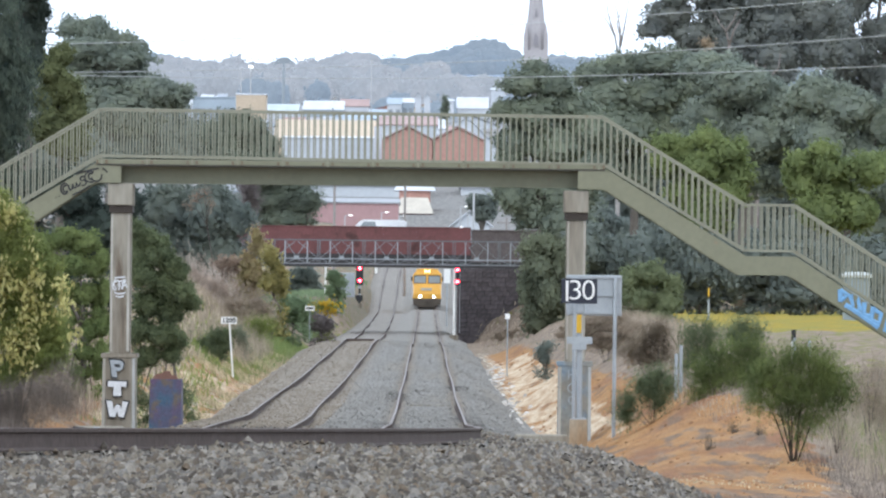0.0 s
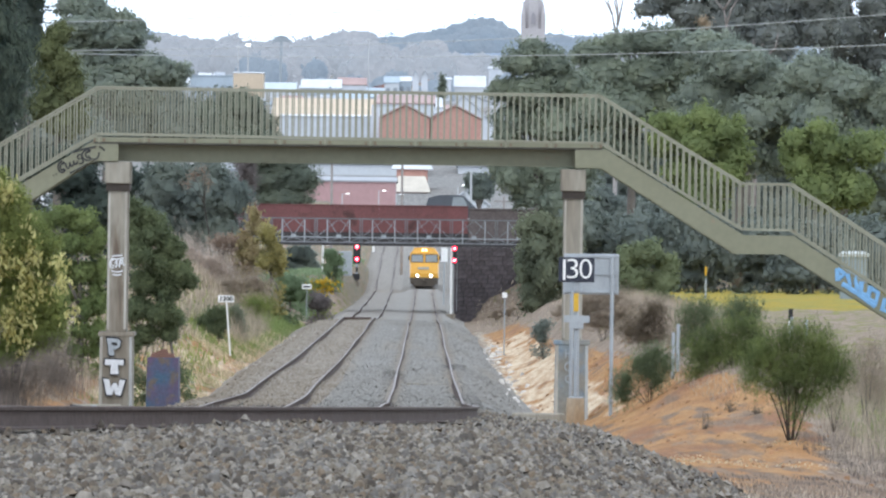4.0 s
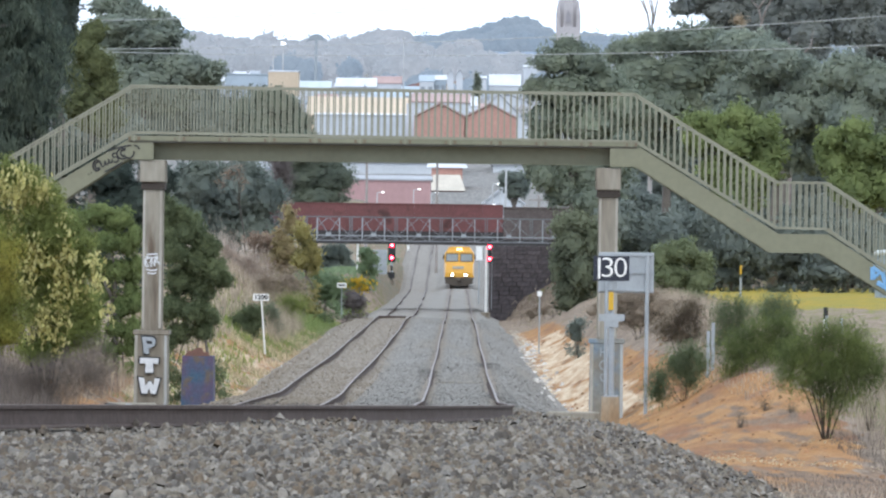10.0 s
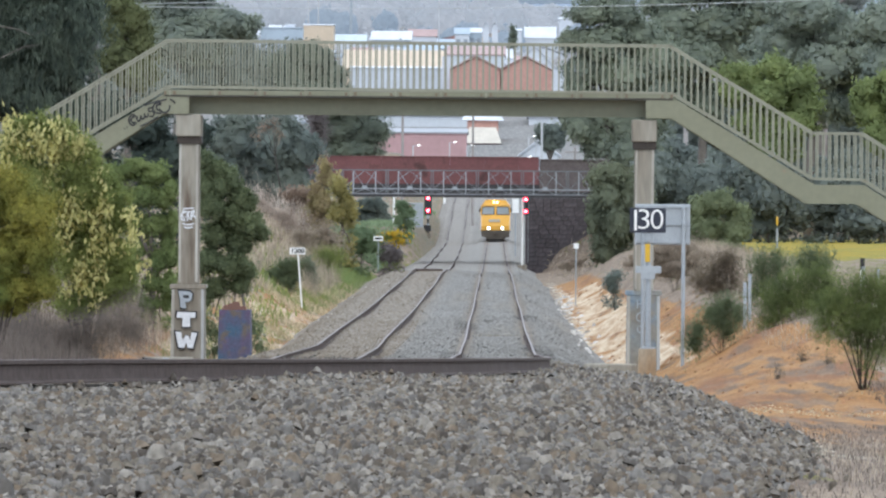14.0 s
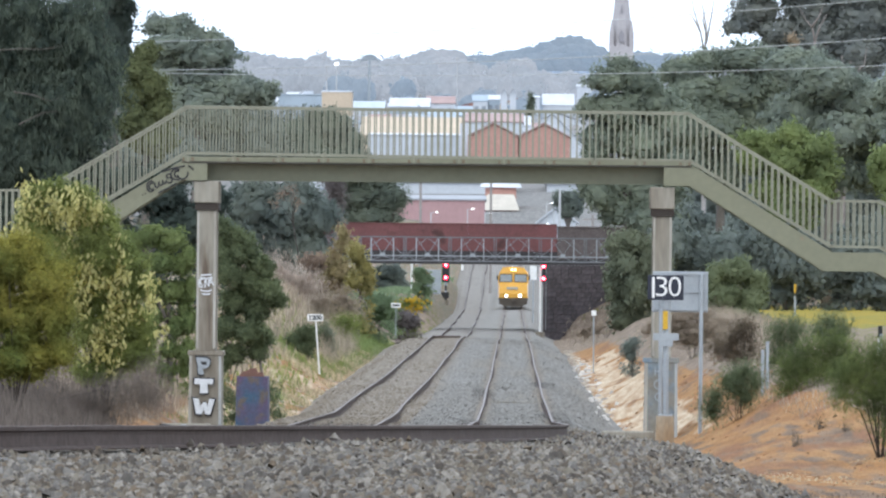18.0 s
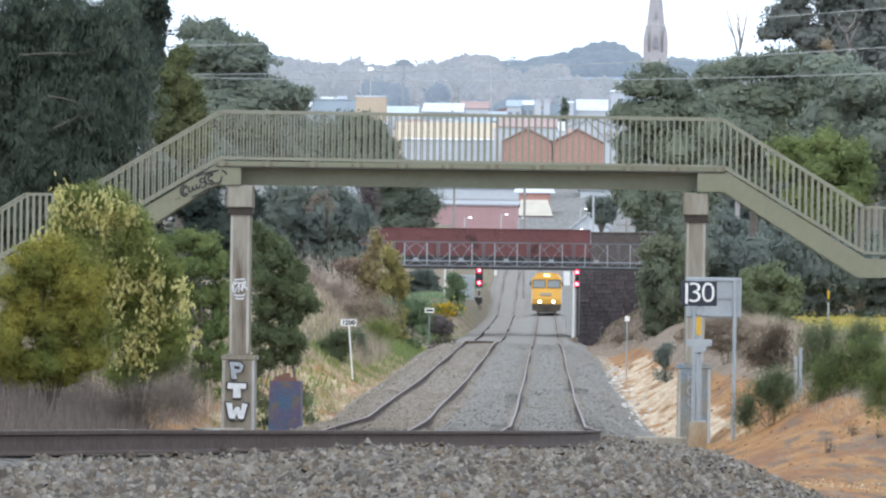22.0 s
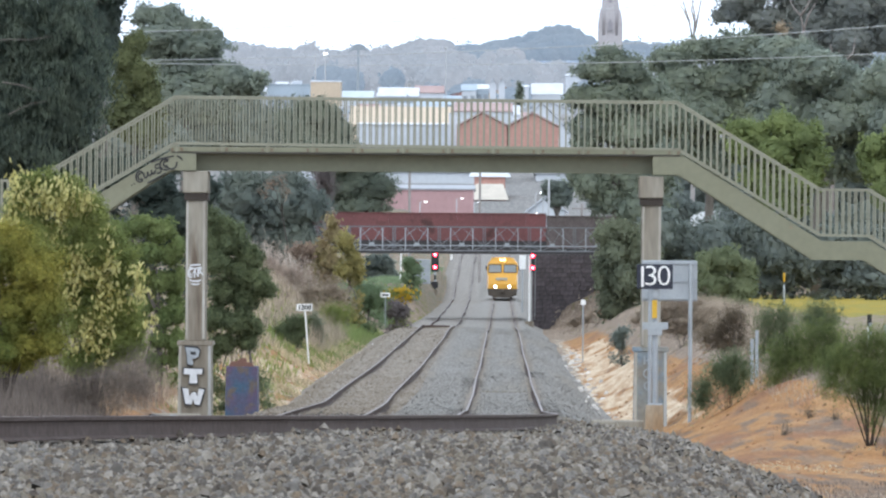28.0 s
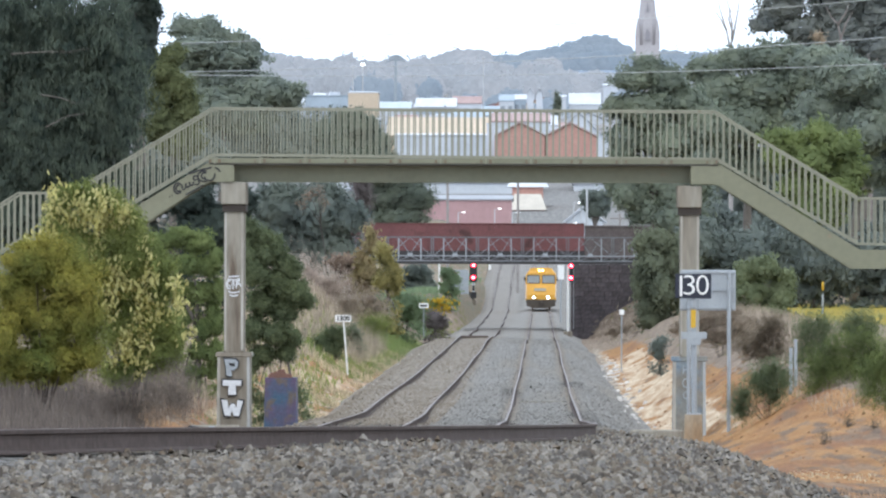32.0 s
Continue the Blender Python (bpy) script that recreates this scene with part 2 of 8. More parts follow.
M_CONC_PALE = mat("pale_edge_concrete", (0.42, 0.405, 0.36), 0.9, other=(0.30, 0.275, 0.23), scale=1.6, blend=0.9, fine=0.12, stretch=(1, 1, 0.3))
M_CONC_WASH = mat("bluish_whitewash", (0.40, 0.42, 0.42), 0.9, other=(0.30, 0.285, 0.25), scale=1.6, blend=0.9, fine=0.12, stretch=(1, 1, 0.3))
M_CLEAT = mat("rusty_cleat", (0.17, 0.125, 0.085), 0.85, other=(0.21, 0.19, 0.125), scale=4, fine=0.2)
M_GALV = mat("galvanised_steel", (0.361, 0.387, 0.404), 0.5, 0.35, other=(0.284, 0.310, 0.327), scale=3, fine=0.08)
M_WHITE = mat("white_paint", (0.80, 0.80, 0.78), 0.5, other=(0.68, 0.67, 0.64), scale=4, fine=0.05)
M_BLACK = mat("black_paint", (0.017, 0.017, 0.019), 0.6, scale=3, fine=0.1)
M_NAVY = mat("dark_board", (0.015, 0.019, 0.034), 0.5, scale=3, fine=0.1)
M_YELLOW = mat("yellow_plate", (0.602, 0.361, 0.026), 0.5, scale=3, fine=0.1)
M_RUSTRED = mat("rust_red_plate", (0.165, 0.06, 0.058), 0.75, other=(0.13, 0.052, 0.05), scale=0.6, fine=0.12, piece=0.12, bump=0.01, spot=(0.073, 0.030, 0.026), spot_scale=0.7, spot_at=0.60)
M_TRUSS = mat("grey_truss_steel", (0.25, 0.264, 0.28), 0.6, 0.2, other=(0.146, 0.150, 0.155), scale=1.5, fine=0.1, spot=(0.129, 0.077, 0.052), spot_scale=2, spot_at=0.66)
# darker copy of the truss steel, with shade put into its colour
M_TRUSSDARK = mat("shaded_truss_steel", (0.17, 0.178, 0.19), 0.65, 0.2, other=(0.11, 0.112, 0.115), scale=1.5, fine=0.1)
M_BLUESTONE = mat("bluestone", (0.095, 0.090, 0.098), 0.9, other=(0.115, 0.084, 0.078), scale=0.5, blend=0.9, fine=0.25, piece=0.16, bump=0.02, spec=0.12)
M_MORTAR = mat("dark_mortar", (0.075, 0.07, 0.075), 0.95, scale=2)


# ---- builders ----
class MB:
    """Collects faces of one part."""

    def __init__(self):
        self.v, self.f = [], []

    def add(self, verts, faces):
        k = len(self.v)
        self.v += [tuple(p) for p in verts]
        self.f += [tuple(i + k for i in q) for q in faces]
        return self

    def box(self, x0, y0, z0, x1, y1, z1, chamfer=0.0):
        if not chamfer:
            return self.loft([[(x0, y0), (x1, y0), (x1, y1), (x0, y1)]] * 2, (z0, z1))
        c = chamfer

        def ring(i):
            return [(x0 + i + c, y0 + i), (x1 - i - c, y0 + i), (x1 - i, y0 + i + c), (x1 - i, y1 - i - c),
                    (x1 - i - c, y1 - i), (x0 + i + c, y1 - i), (x0 + i, y1 - i - c), (x0 + i, y0 + i + c)]
        return self.loft([ring(c * 0.7), ring(0), ring(0), ring(c * 0.7)], (z0, z0 + c, z1 - c, z1))

    def loft(self, rings, zs):
        n = len(rings[0])
        verts = [(x, y, z) for r, z in zip(rings, zs) for x, y in r]
        faces = [(j * n + i, j * n + (i + 1) % n, (j + 1) * n + (i + 1) % n, (j + 1) * n + i) for j in range(len(rings) - 1) for i in range(n)]
        faces += [tuple(range(n - 1, -1, -1)), tuple(range((len(rings) - 1) * n, len(rings) * n))]
        return self.add(verts, faces)

    def prism_y(self, outline, y0, y1):
        """An outline in x and z, drawn out along y."""
        n = len(outline)
        verts = [(x, y0, z) for x, z in outline] + [(x, y1, z) for x, z in outline]
        faces = [(i, (i + 1) % n, n + (i + 1) % n, n + i) for i in range(n)]
        return self.add(verts, faces + [tuple(range(n - 1, -1, -1)), tuple(range(n, 2 * n))])

    def prism_x(self, outline, x0, x1):
        n = len(outline)
        verts = [(x0, y, z) for y, z in outline] + [(x1, y, z) for y, z in outline]
        faces = [(i, n + i, n + (i + 1) % n, (i + 1) % n) for i in range(n)]
        return self.add(verts, faces + [tuple(range(n)), tuple(range(2 * n - 1, n - 1, -1))])

    def tube(self, points, radii, sides=6, flat=1.0):
        rings = []
        pts = [Vector(p) for p in points]
        if not isinstance(radii, (list, tuple)):
            radii = [radii] * len(pts)
        for i, p in enumerate(pts):
            d = (pts[min(i + 1, len(pts) - 1)] - pts[max(i - 1, 0)]).normalized()
            a = d.cross(Vector((0, 1, 0)) if abs(d.y) < 0.9 else Vector((1, 0, 0))).normalized()
            b = d.cross(a)
            rings.append([p + (a * math.cos(2 * math.pi * k / sides) + b * flat * math.sin(2 * math.pi * k / sides)) * radii[i] for k in range(sides)])
        n = sides
        verts = [q for r in rings for q in r]
        faces = [(j * n + i, j * n + (i + 1) % n, (j + 1) * n + (i + 1) % n, (j + 1) * n + i) for j in range(len(rings) - 1) for i in range(n)]
        faces += [tuple(range(n - 1, -1, -1)), tuple(range((len(rings) - 1) * n, len(rings) * n))]
        return self.add(verts, faces)

    def bar(self, a, b, w, h=None):
        """A square bar from a to b."""
        h = h or w
        a, b = Vector(a), Vector(b)
        d = (b - a).normalized()
        s = d.cross(Vector((0, 1, 0)) if abs(d.y) < 0.9 else Vector((1, 0, 0))).normalized()
        t = d.cross(s)
        c = [(-1, -1), (1, -1), (1, 1), (-1, 1)]
        verts = [p + s * (w / 2 * i) + t * (h / 2 * j) for p in (a, b) for i, j in c]
        return self.add(verts, [(0, 1, 5, 4), (1, 2, 6, 5), (2, 3, 7, 6), (3, 0, 4, 7), (3, 2, 1, 0), (4, 5, 6, 7)])

    def disc(self, x, y, z, r, depth, sides=12):
        ring = [(x + r * math.cos(2 * math.pi * k / sides), z + r * math.sin(2 * math.pi * k / sides)) for k in range(sides)]
        return self.prism_y(ring, y - depth, y)

    def mesh(self, name):
        me = bpy.data.meshes.new(name)
        me.from_pydata(self.v, [], self.f)
        me.validate()
        bm = bmesh.new()
        bm.from_mesh(me)
        bmesh.ops.recalc_face_normals(bm, faces=bm.faces)
        bm.to_mesh(me)
        bm.free()
        return me


def part(name, mb, material, parent=None, label="", smooth=False):
    me = mb.mesh(name) if isinstance(mb, MB) else mb
    if not me.materials:
        me.materials.append(material)
    if smooth:
        me.shade_smooth()
    ob = new(name, me)
    ob.parent = parent
    return tagged(ob, label)


def thing(name, label, category, at=(0, 0, 0), group="", kind="", turn=0):
    e = new(name)
    e.matrix_basis = pose(*at, 0, 0, turn)
    e.empty_display_size = 0.2
    return tagged(e, label, category, group, kind)


def text_mesh(words, size, width=None, depth=0.004, bold=0.0, spacing=1.0):
    """Built-in letters as a mesh that faces -y, centred on the origin."""
    cu = bpy.data.curves.new("letters", "FONT")
    cu.body, cu.size, cu.extrude, cu.offset, cu.space_character = words, size, depth, bold, spacing
    cu.align_x, cu.align_y = "CENTER", "CENTER"
    ob = bpy.data.objects.new("letters", cu)
    scene.collection.objects.link(ob)
    bpy.context.view_layer.update()
    me = bpy.data.meshes.new_from_object(ob.evaluated_get(bpy.context.evaluated_depsgraph_get()))
    bpy.data.objects.remove(ob)
    me.materials.clear()
    me.transform(Matrix.Rotation(radians(90), 4, "X"))
    if width:
        xs = [v.co.x for v in me.vertices]
        me.transform(Matrix.Diagonal((width / (max(xs) - min(xs)), 1, 1, 1)))
    return me


# ---- the lie of the land ----
RAIL_Y = (-80, 0, 30, 46, 50, 70, 93.5, 120, 149, 175, 201, 234, 278, 329, 360, 385, 405, 430, 470, 507, 600, 650, 689, 797, 1000, 1300)
RAIL_Z = (2.6, 2.85, 3.03, 2.965, 2.893, 2.485, 2.0, 1.46, 0.87, 0.69, 0.59, 0.52, 0.47, 0.54, 0.55, 0.32, 0.23, 0.22, 0.24, 0.30, 0.42, 0.55, 0.86, 4.0, 10.3, 26.0)
# the second track: its own line and its own dips and humps
SECOND_Y = (-80, 0, 120, 140, 154, 177, 205, 234, 267, 299, 336, 368, 387, 410, 430, 485, 559, 650, 689, 713, 758, 797, 933, 1300)
SECOND_X = (-4.0, -4.0, -3.6, -3.72, -3.86, -4.08, -4.25, -4.16, -4.09, -4.2, -4.2, -4.2, -4.3, -4.42, -4.52, -4.69, -4.98, -5.4, -5.56, -5.68, -5.79, -5.84, -5.95, -6.2)
SECOND_Z = (2.6, 2.85, 1.46, 1.05, 0.80, 0.50, 0.33, 0.44, 0.52, 0.53, 0.66, 0.72, 0.42, 0.27, 0.22, 0.25, 0.33, 0.40, 0.48, 0.80, 2.4, 3.9, 8.2, 26.0)
LAND_Y = (-80, 0, 60, 100, 120, 140, 200, 300, 440, 470, 700, 800, 1000, 1120, 1250, 1500, 1750, 2240, 3000, 3800, 4300, 4900)
LAND_RIGHT = (1.8, 2.2, 1.5, 1.25, 1.6, 1.95, 2.0, 2.0, 1.9, 2.0, 4.0, 7.0, 13, 19, 24.5, 34, 43, 62, 84, 106, 108, 60)
LAND_LEFT = (1.8, 2.2, 1.4, 1.3, 1.9, 2.4, 3.4, 4.0, 4.8, 5.0, 3.4, 7.5, 13, 19, 24.5, 34, 43, 62, 84, 106, 108, 60)
GAUGE, SPACING = 1.6, 3.72


def rail_z(y):
    return np.interp(y, RAIL_Y, RAIL_Z)


def second_z(y):
    return np.interp(y, SECOND_Y, SECOND_Z)


def second_x(y):
    """x of the second track's centre line."""
    y = np.asarray(y, float)
    far = np.interp(y, SECOND_Y, SECOND_X)
    share = smooth01((y - 110) / 30)
    return far * share + (centre(y) - SPACING) * (1 - share)


def centre(y):
    """x of the through track's centre line: a curve to the left near the camera, then straight."""
    y = np.asarray(y, float)
    straight = -0.28 - 0.0024 * np.maximum(y - 149, 0)
    return straight - np.where(y < 96, 0.00170 * (96 - y) ** 2, 0.0)


def smooth01(x):
    x = np.clip(x, 0, 1)
    return x * x * (3 - 2 * x)


def bed_toe(y):
    """x of the foot of the ballast shoulder on the right."""
    return np.interp(y, (0, 34, 60, 100, 150, 5000), (0.2, 1.0, 2.5, 2.3, 2.05, 2.1))


def bed_z(x, y):
    """Top of the ballast bed."""
    x, y = np.broadcast_arrays(np.asarray(x, float), np.asarray(y, float))
    c, z = centre(y), rail_z(y)
    z = z + (second_z(y) - z) * smooth01((c - 1.3 - x) / 1.2) * smooth01((y - 140) / 20)
    cant = np.where(y < 149, 0.12 * smooth01((149 - y) / 40), 0.0)
    top = z - 0.15 - cant * np.clip((c + 0.8 - x) / 1.6, 0, 2.5)
    top = top - 0.07 * np.clip((x - c - 0.8) / 0.25, 0, 1) * np.where(y < 160, 1, 0)
    toe = np.interp(y, (0, 34, 60, 100, 150, 5000), (0.2, 1.0, 2.5, 2.3, 2.05, 2.1)) + np.where(y > 150, c + 0.29, 0)
    right = np.clip((x - (toe - 1.0)) / 1.0, 0, 3.5)
    left = np.clip(((c - SPACING - 1.7) - x) / 1.0, 0, 1.3)
    return top - 0.45 * (right + left) * smooth01((y - 20) / 40) - 0.03 * np.sin(x * 1.3 + y * 0.11)


def ground_z(x, y):
    x, y = np.broadcast_arrays(np.asarray(x, float), np.asarray(y, float))
    c, z = centre(y), rail_z(y)
    low = np.where(y > 140, np.minimum(z, second_z(y)), z) - 0.75
    lr, ll = np.interp(y, LAND_Y, LAND_RIGHT), np.interp(y, LAND_Y, LAND_LEFT)
    widen = np.where(y > 500, 2.5, 0)
    rr = smooth01((x - np.interp(y, (0, 60, 100, 200, 600), (1.0, 2.4, 2.3, 2.2, 2.6)) + 0.2) / np.interp(y, (0, 100, 140, 470, 520), (5, 3.5, 4.2, 6, 7)))
    le = smooth01((-6.2 + np.minimum(c + 0.3, 0) * 0.6 - widen - x) / np.interp(y, (0, 100, 200, 470), (4, 5, 7, 9)))
    beyond = smooth01((y - 500) / 25) * smooth01((790 - y) / 60)
    le = le * (1 - beyond) + beyond * smooth01((second_x(y) - 1.45 - x) / 1.6)
    ll = ll * (1 - beyond) + np.interp(y, (500, 640, 720, 790), (2.5, 2.6, 3.0, 5.0)) * beyond
    side = np.where(x > c, lr, ll)
    share = np.where(x > c, rr, le)
    g = low + (side - low) * share
    deep = smooth01((y - 720) / 200) * np.maximum(smooth01((np.abs(x - c + 2.0) - 6.5) / 5), smooth01((y - 960) / 40))
    g = g * (1 - deep) + np.interp(y, LAND_Y, LAND_RIGHT) * deep
    far = smooth01((y - 900) / 900)
    roll = 7 * np.sin(x * 0.006 + 1.3) * np.sin(y * 0.0021 + 0.4) * far + 0.004 * np.abs(x) * far
    near = 0.05 * np.sin(x * 2.1 + y * 0.11) * np.sin(y * 0.06) + 0.03 * np.sin(x * 4.3 - y * 0.14)
    ramp = 3.0 * smooth01((x - 2.0) / 1.5) * smooth01((22 - x) / 12) * smooth01((y - 474) / 6) * smooth01((496 - y) / 6)
    return g + roll + near * share + ramp


def sheet(name, xs, ys, height, material, layers=None):
    gx, gy = np.meshgrid(np.asarray(xs, float), np.asarray(ys, float))
    gz = height(gx, gy)
    ny, nx = gx.shape
    co = np.stack([gx, gy, gz], -1).reshape(-1, 3)
    k = np.arange(nx * ny).reshape(ny, nx)
    quads = np.stack([k[:-1, :-1], k[:-1, 1:], k[1:, 1:], k[1:, :-1]], -1).reshape(-1, 4)
    me = quad_mesh(name, co, quads)
    for key, fn in (layers or {}).items():
        a = me.attributes.new(key, "FLOAT", "POINT")
        a.data.foreach_set("value", np.ascontiguousarray(fn(gx, gy), dtype=np.float32).ravel())
    me.shade_smooth()
    me.materials.append(material)
    return new(name, me)


def quad_mesh(name, co, quads):
    me = bpy.data.meshes.new(name)
    size = quads.shape[1]
    me.vertices.add(len(co))
    me.vertices.foreach_set("co", np.ascontiguousarray(co, dtype=np.float32).ravel())
    me.loops.add(quads.size)
    me.loops.foreach_set("vertex_index", np.ascontiguousarray(quads, dtype=np.int32).ravel())
    me.polygons.add(len(quads))
    me.polygons.foreach_set("loop_start", np.arange(0, quads.size, size, dtype=np.int32))
    me.update(calc_edges=True)
    return me


def steps(*spans):
    out = []
    for a, b, s in spans:
        out += list(np.arange(a, b, s))
    return out + [spans[-1][1]]


half = steps((0, 14, 0.35), (14, 30, 1), (30, 100, 5), (100, 400, 25), (400, 1500, 100))
xs = [-x for x in half[:0:-1]] + half
ys = steps((-80, 20, 5), (20, 260, 1.2), (260, 520, 3), (520, 900, 8), (900, 2000, 25), (2000, 4900, 60))
band = lambda v, a, b, s: smooth01((v - a) / s + 0.5) * smooth01((b - v) / s + 0.5)
LAYERS = {
    "clay": lambda x, y: band(y, 70, 400, 40) * np.maximum(band(x, 2.3, np.interp(y, (60, 80, 103, 116, 150, 300), (3.0, 4.5, 5.6, 6.0, 5.2, 4.2)), 0.7), 0.62 * band(x, -9.2, -6.4, 1.0) * band(y, 130, 300, 40)),
    "chalk": lambda x, y: np.maximum(band(x, 2.0, 2.75, 0.35) * band(y, 80, 420, 20) * 0.42, np.maximum(band(x, 2.2, 3.1, 0.5) * band(y, 56, 72, 6) * 0.5, band(x, -8.6, -6.8, 0.8) * band(y, 165, 260, 30) * 0.30)),
    "cream": lambda x, y: np.maximum(band(x, 2.2, 4.2, 0.8) * band(y, 150, 340, 30) * 0.62, band(x, -8.8, -6.6, 0.8) * band(y, 160, 280, 30) * 0.5),
    "soil": lambda x, y: np.maximum(band(x, 3.2, 9, 0.8) * band(y, 50, 92, 14) * 0.62, band(x, 3.2, 5.4, 0.8) * band(y, 92, 130, 14) * 0.42),
    "straw": lambda x, y: band(x, -14, -6.6, 1.5) * band(y, 165, 350, 40) * 0.72,
    "green": lambda x, y: np.maximum(band(x, -10.5, -7.6, 1.2) * band(y, 245, 420, 40) * 0.8, np.where(y > 500, 0.42, np.where(x > 7, 0.38, 0.2)) + 0.35 * band(x, 6.3, 12, 0.8) * band(y, 82, 122, 8)),
    "town": lambda x, y: smooth01((y - 500) / 60) * np.maximum(smooth01((y - 900) / 60), 0.35 + 0.65 * smooth01((x + 2.5) / 2)),
    # share of painted haze, growing beyond 2500 m
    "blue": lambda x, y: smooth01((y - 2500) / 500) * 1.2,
    "gold": lambda x, y: band(x, 6.5, 60, 2) * band(y, 280, 470, 40) * 0.85,
}
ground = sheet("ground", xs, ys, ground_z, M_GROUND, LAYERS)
tagged(ground, "dry winter grass and orange clay banks of a railway cutting", "ground", kind="structure")

bx = list(np.arange(-8.4, 3.3, 0.15))
BROWN = {"brown": lambda x, y: np.maximum(0.85 * band(x - centre(y), -9.5, -2.4, 0.9) * (1 - 0.6 * smooth01((y - 400) / 40)), 0.9 * band(np.abs(x - centre(y)), 0.55, 1.05, 0.2) * (y > 100))}


def bed_top(x, y):
    return bed_z(x, y) - np.where((x > 3.0) | (x < -8.1), 1.5, 0) - 0.6 * smooth01((x - bed_toe(y) + 0.05) / 0.4) * np.where(y < 110, 1, 0)


bed = sheet("ballast_bed", bx, steps((12, 128, 1.0)), bed_top, M_BALLAST, BROWN)
tagged(bed, "grey crushed-stone ballast bed under the two tracks", "ballast", kind="structure")
bed = sheet("mid_ballast_bed", bx, steps((128, 260, 1.0), (260, 431, 3)), bed_top, M_BALLAST_MID, BROWN)
tagged(bed, "grey and brown ballast bed leading to the road bridge, hazed in colour", "ballast", kind="structure")
bed = sheet("far_ballast_bed", bx, steps((431, 520, 3), (520, 1000, 8)), bed_top, M_BALLAST_PALE, BROWN)
tagged(bed, "pale fresh ballast bed beyond the road bridge, tinted with distance haze", "ballast", kind="structure")


# ---- tracks ----
RAIL_SHAPE = [(-0.07, 0), (0.07, 0), (0.07, 0.012), (0.016, 0.03), (0.010, 0.10), (0.012, 0.128), (0.034, 0.138), (0.035, 0.163), (0.026, 0.17),
              (-0.026, 0.17), (-0.035, 0.163), (-0.034, 0.138), (-0.012, 0.128), (-0.010, 0.10), (-0.016, 0.03), (-0.07, 0.012)]
ty = np.array(steps((20, 160, 1.0), (160, 520, 3), (520, 1000, 8)))


def rail(name, side, parent, second=False):
    """One rail along its track: side is its distance from the track's centre."""
    wave = smooth01((ty - 150) / 30)
    x = (second_x(ty) if second else centre(ty)) + side + (0.035 if second else 0.012) * np.sin(ty * 0.085 + side * 0.6) * wave
    from_through = side - (SPACING if second else 0)
    cant = np.where(ty < 149, 0.12 * smooth01((149 - ty) / 40), 0.0) * np.clip((0.8 - from_through) / 1.6, 0, 2.5)
    share = smooth01((ty - 140) / 20) if second else 0.0
    z = rail_z(ty) * (1 - share) + second_z(ty) * share - cant - 0.17 + 0.010 * np.sin(ty * 0.11 + side * 2) * wave
    n = len(RAIL_SHAPE)
    co = [(x[i] + a, ty[i], z[i] + b) for i in range(len(ty)) for a, b in RAIL_SHAPE]
    faces = [(j * n + i, j * n + (i + 1) % n, (j + 1) * n + (i + 1) % n, (j + 1) * n + i) for j in range(len(ty) - 1) for i in range(n)]
    me = bpy.data.meshes.new(name)
    me.from_pydata(co, [], faces)
    me.materials.append(M_RAIL)
    me.materials.append(M_RAILTOP)
    me.polygons.foreach_set("material_index", [1 if k % n == 8 else 0 for k in range(len(faces))])
    ob = new(name, me)
    ob.parent = parent
    return ob


for label, off in (("through railway track with rusty rails, curving past the camera", 0.0), ("disused-looking rusty second track beside the through line", -SPACING)):
    tr = thing("railway_track", label, "railway track", group="tracks in the cutting", kind="structure")
    for s in (-GAUGE / 2, GAUGE / 2):
        rail("rail", s, tr, off != 0)
    slp = MB().loft([[(-1.3, -0.12), (1.3, -0.12), (1.3, 0.12), (-1.3, 0.12)], [(-1.28, -0.1), (1.28, -0.1), (1.28, 0.1), (-1.28, 0.1)]], (-0.16, 0.0)).mesh("sleeper")
    slp.materials.append(M_SLEEPER)
    y = 38.0
    for k in range(200):
        y += 0.68 if k < 90 else 1.36
        ob = new("sleeper", slp)
        ob.parent = tr
        cx = float(centre(y)) if off == 0 else float(second_x(y))
        ob.matrix_basis = pose(cx, y, float(bed_z(cx, y)) - (0.015 if off == 0 else 0.045), 0, 0, 0)


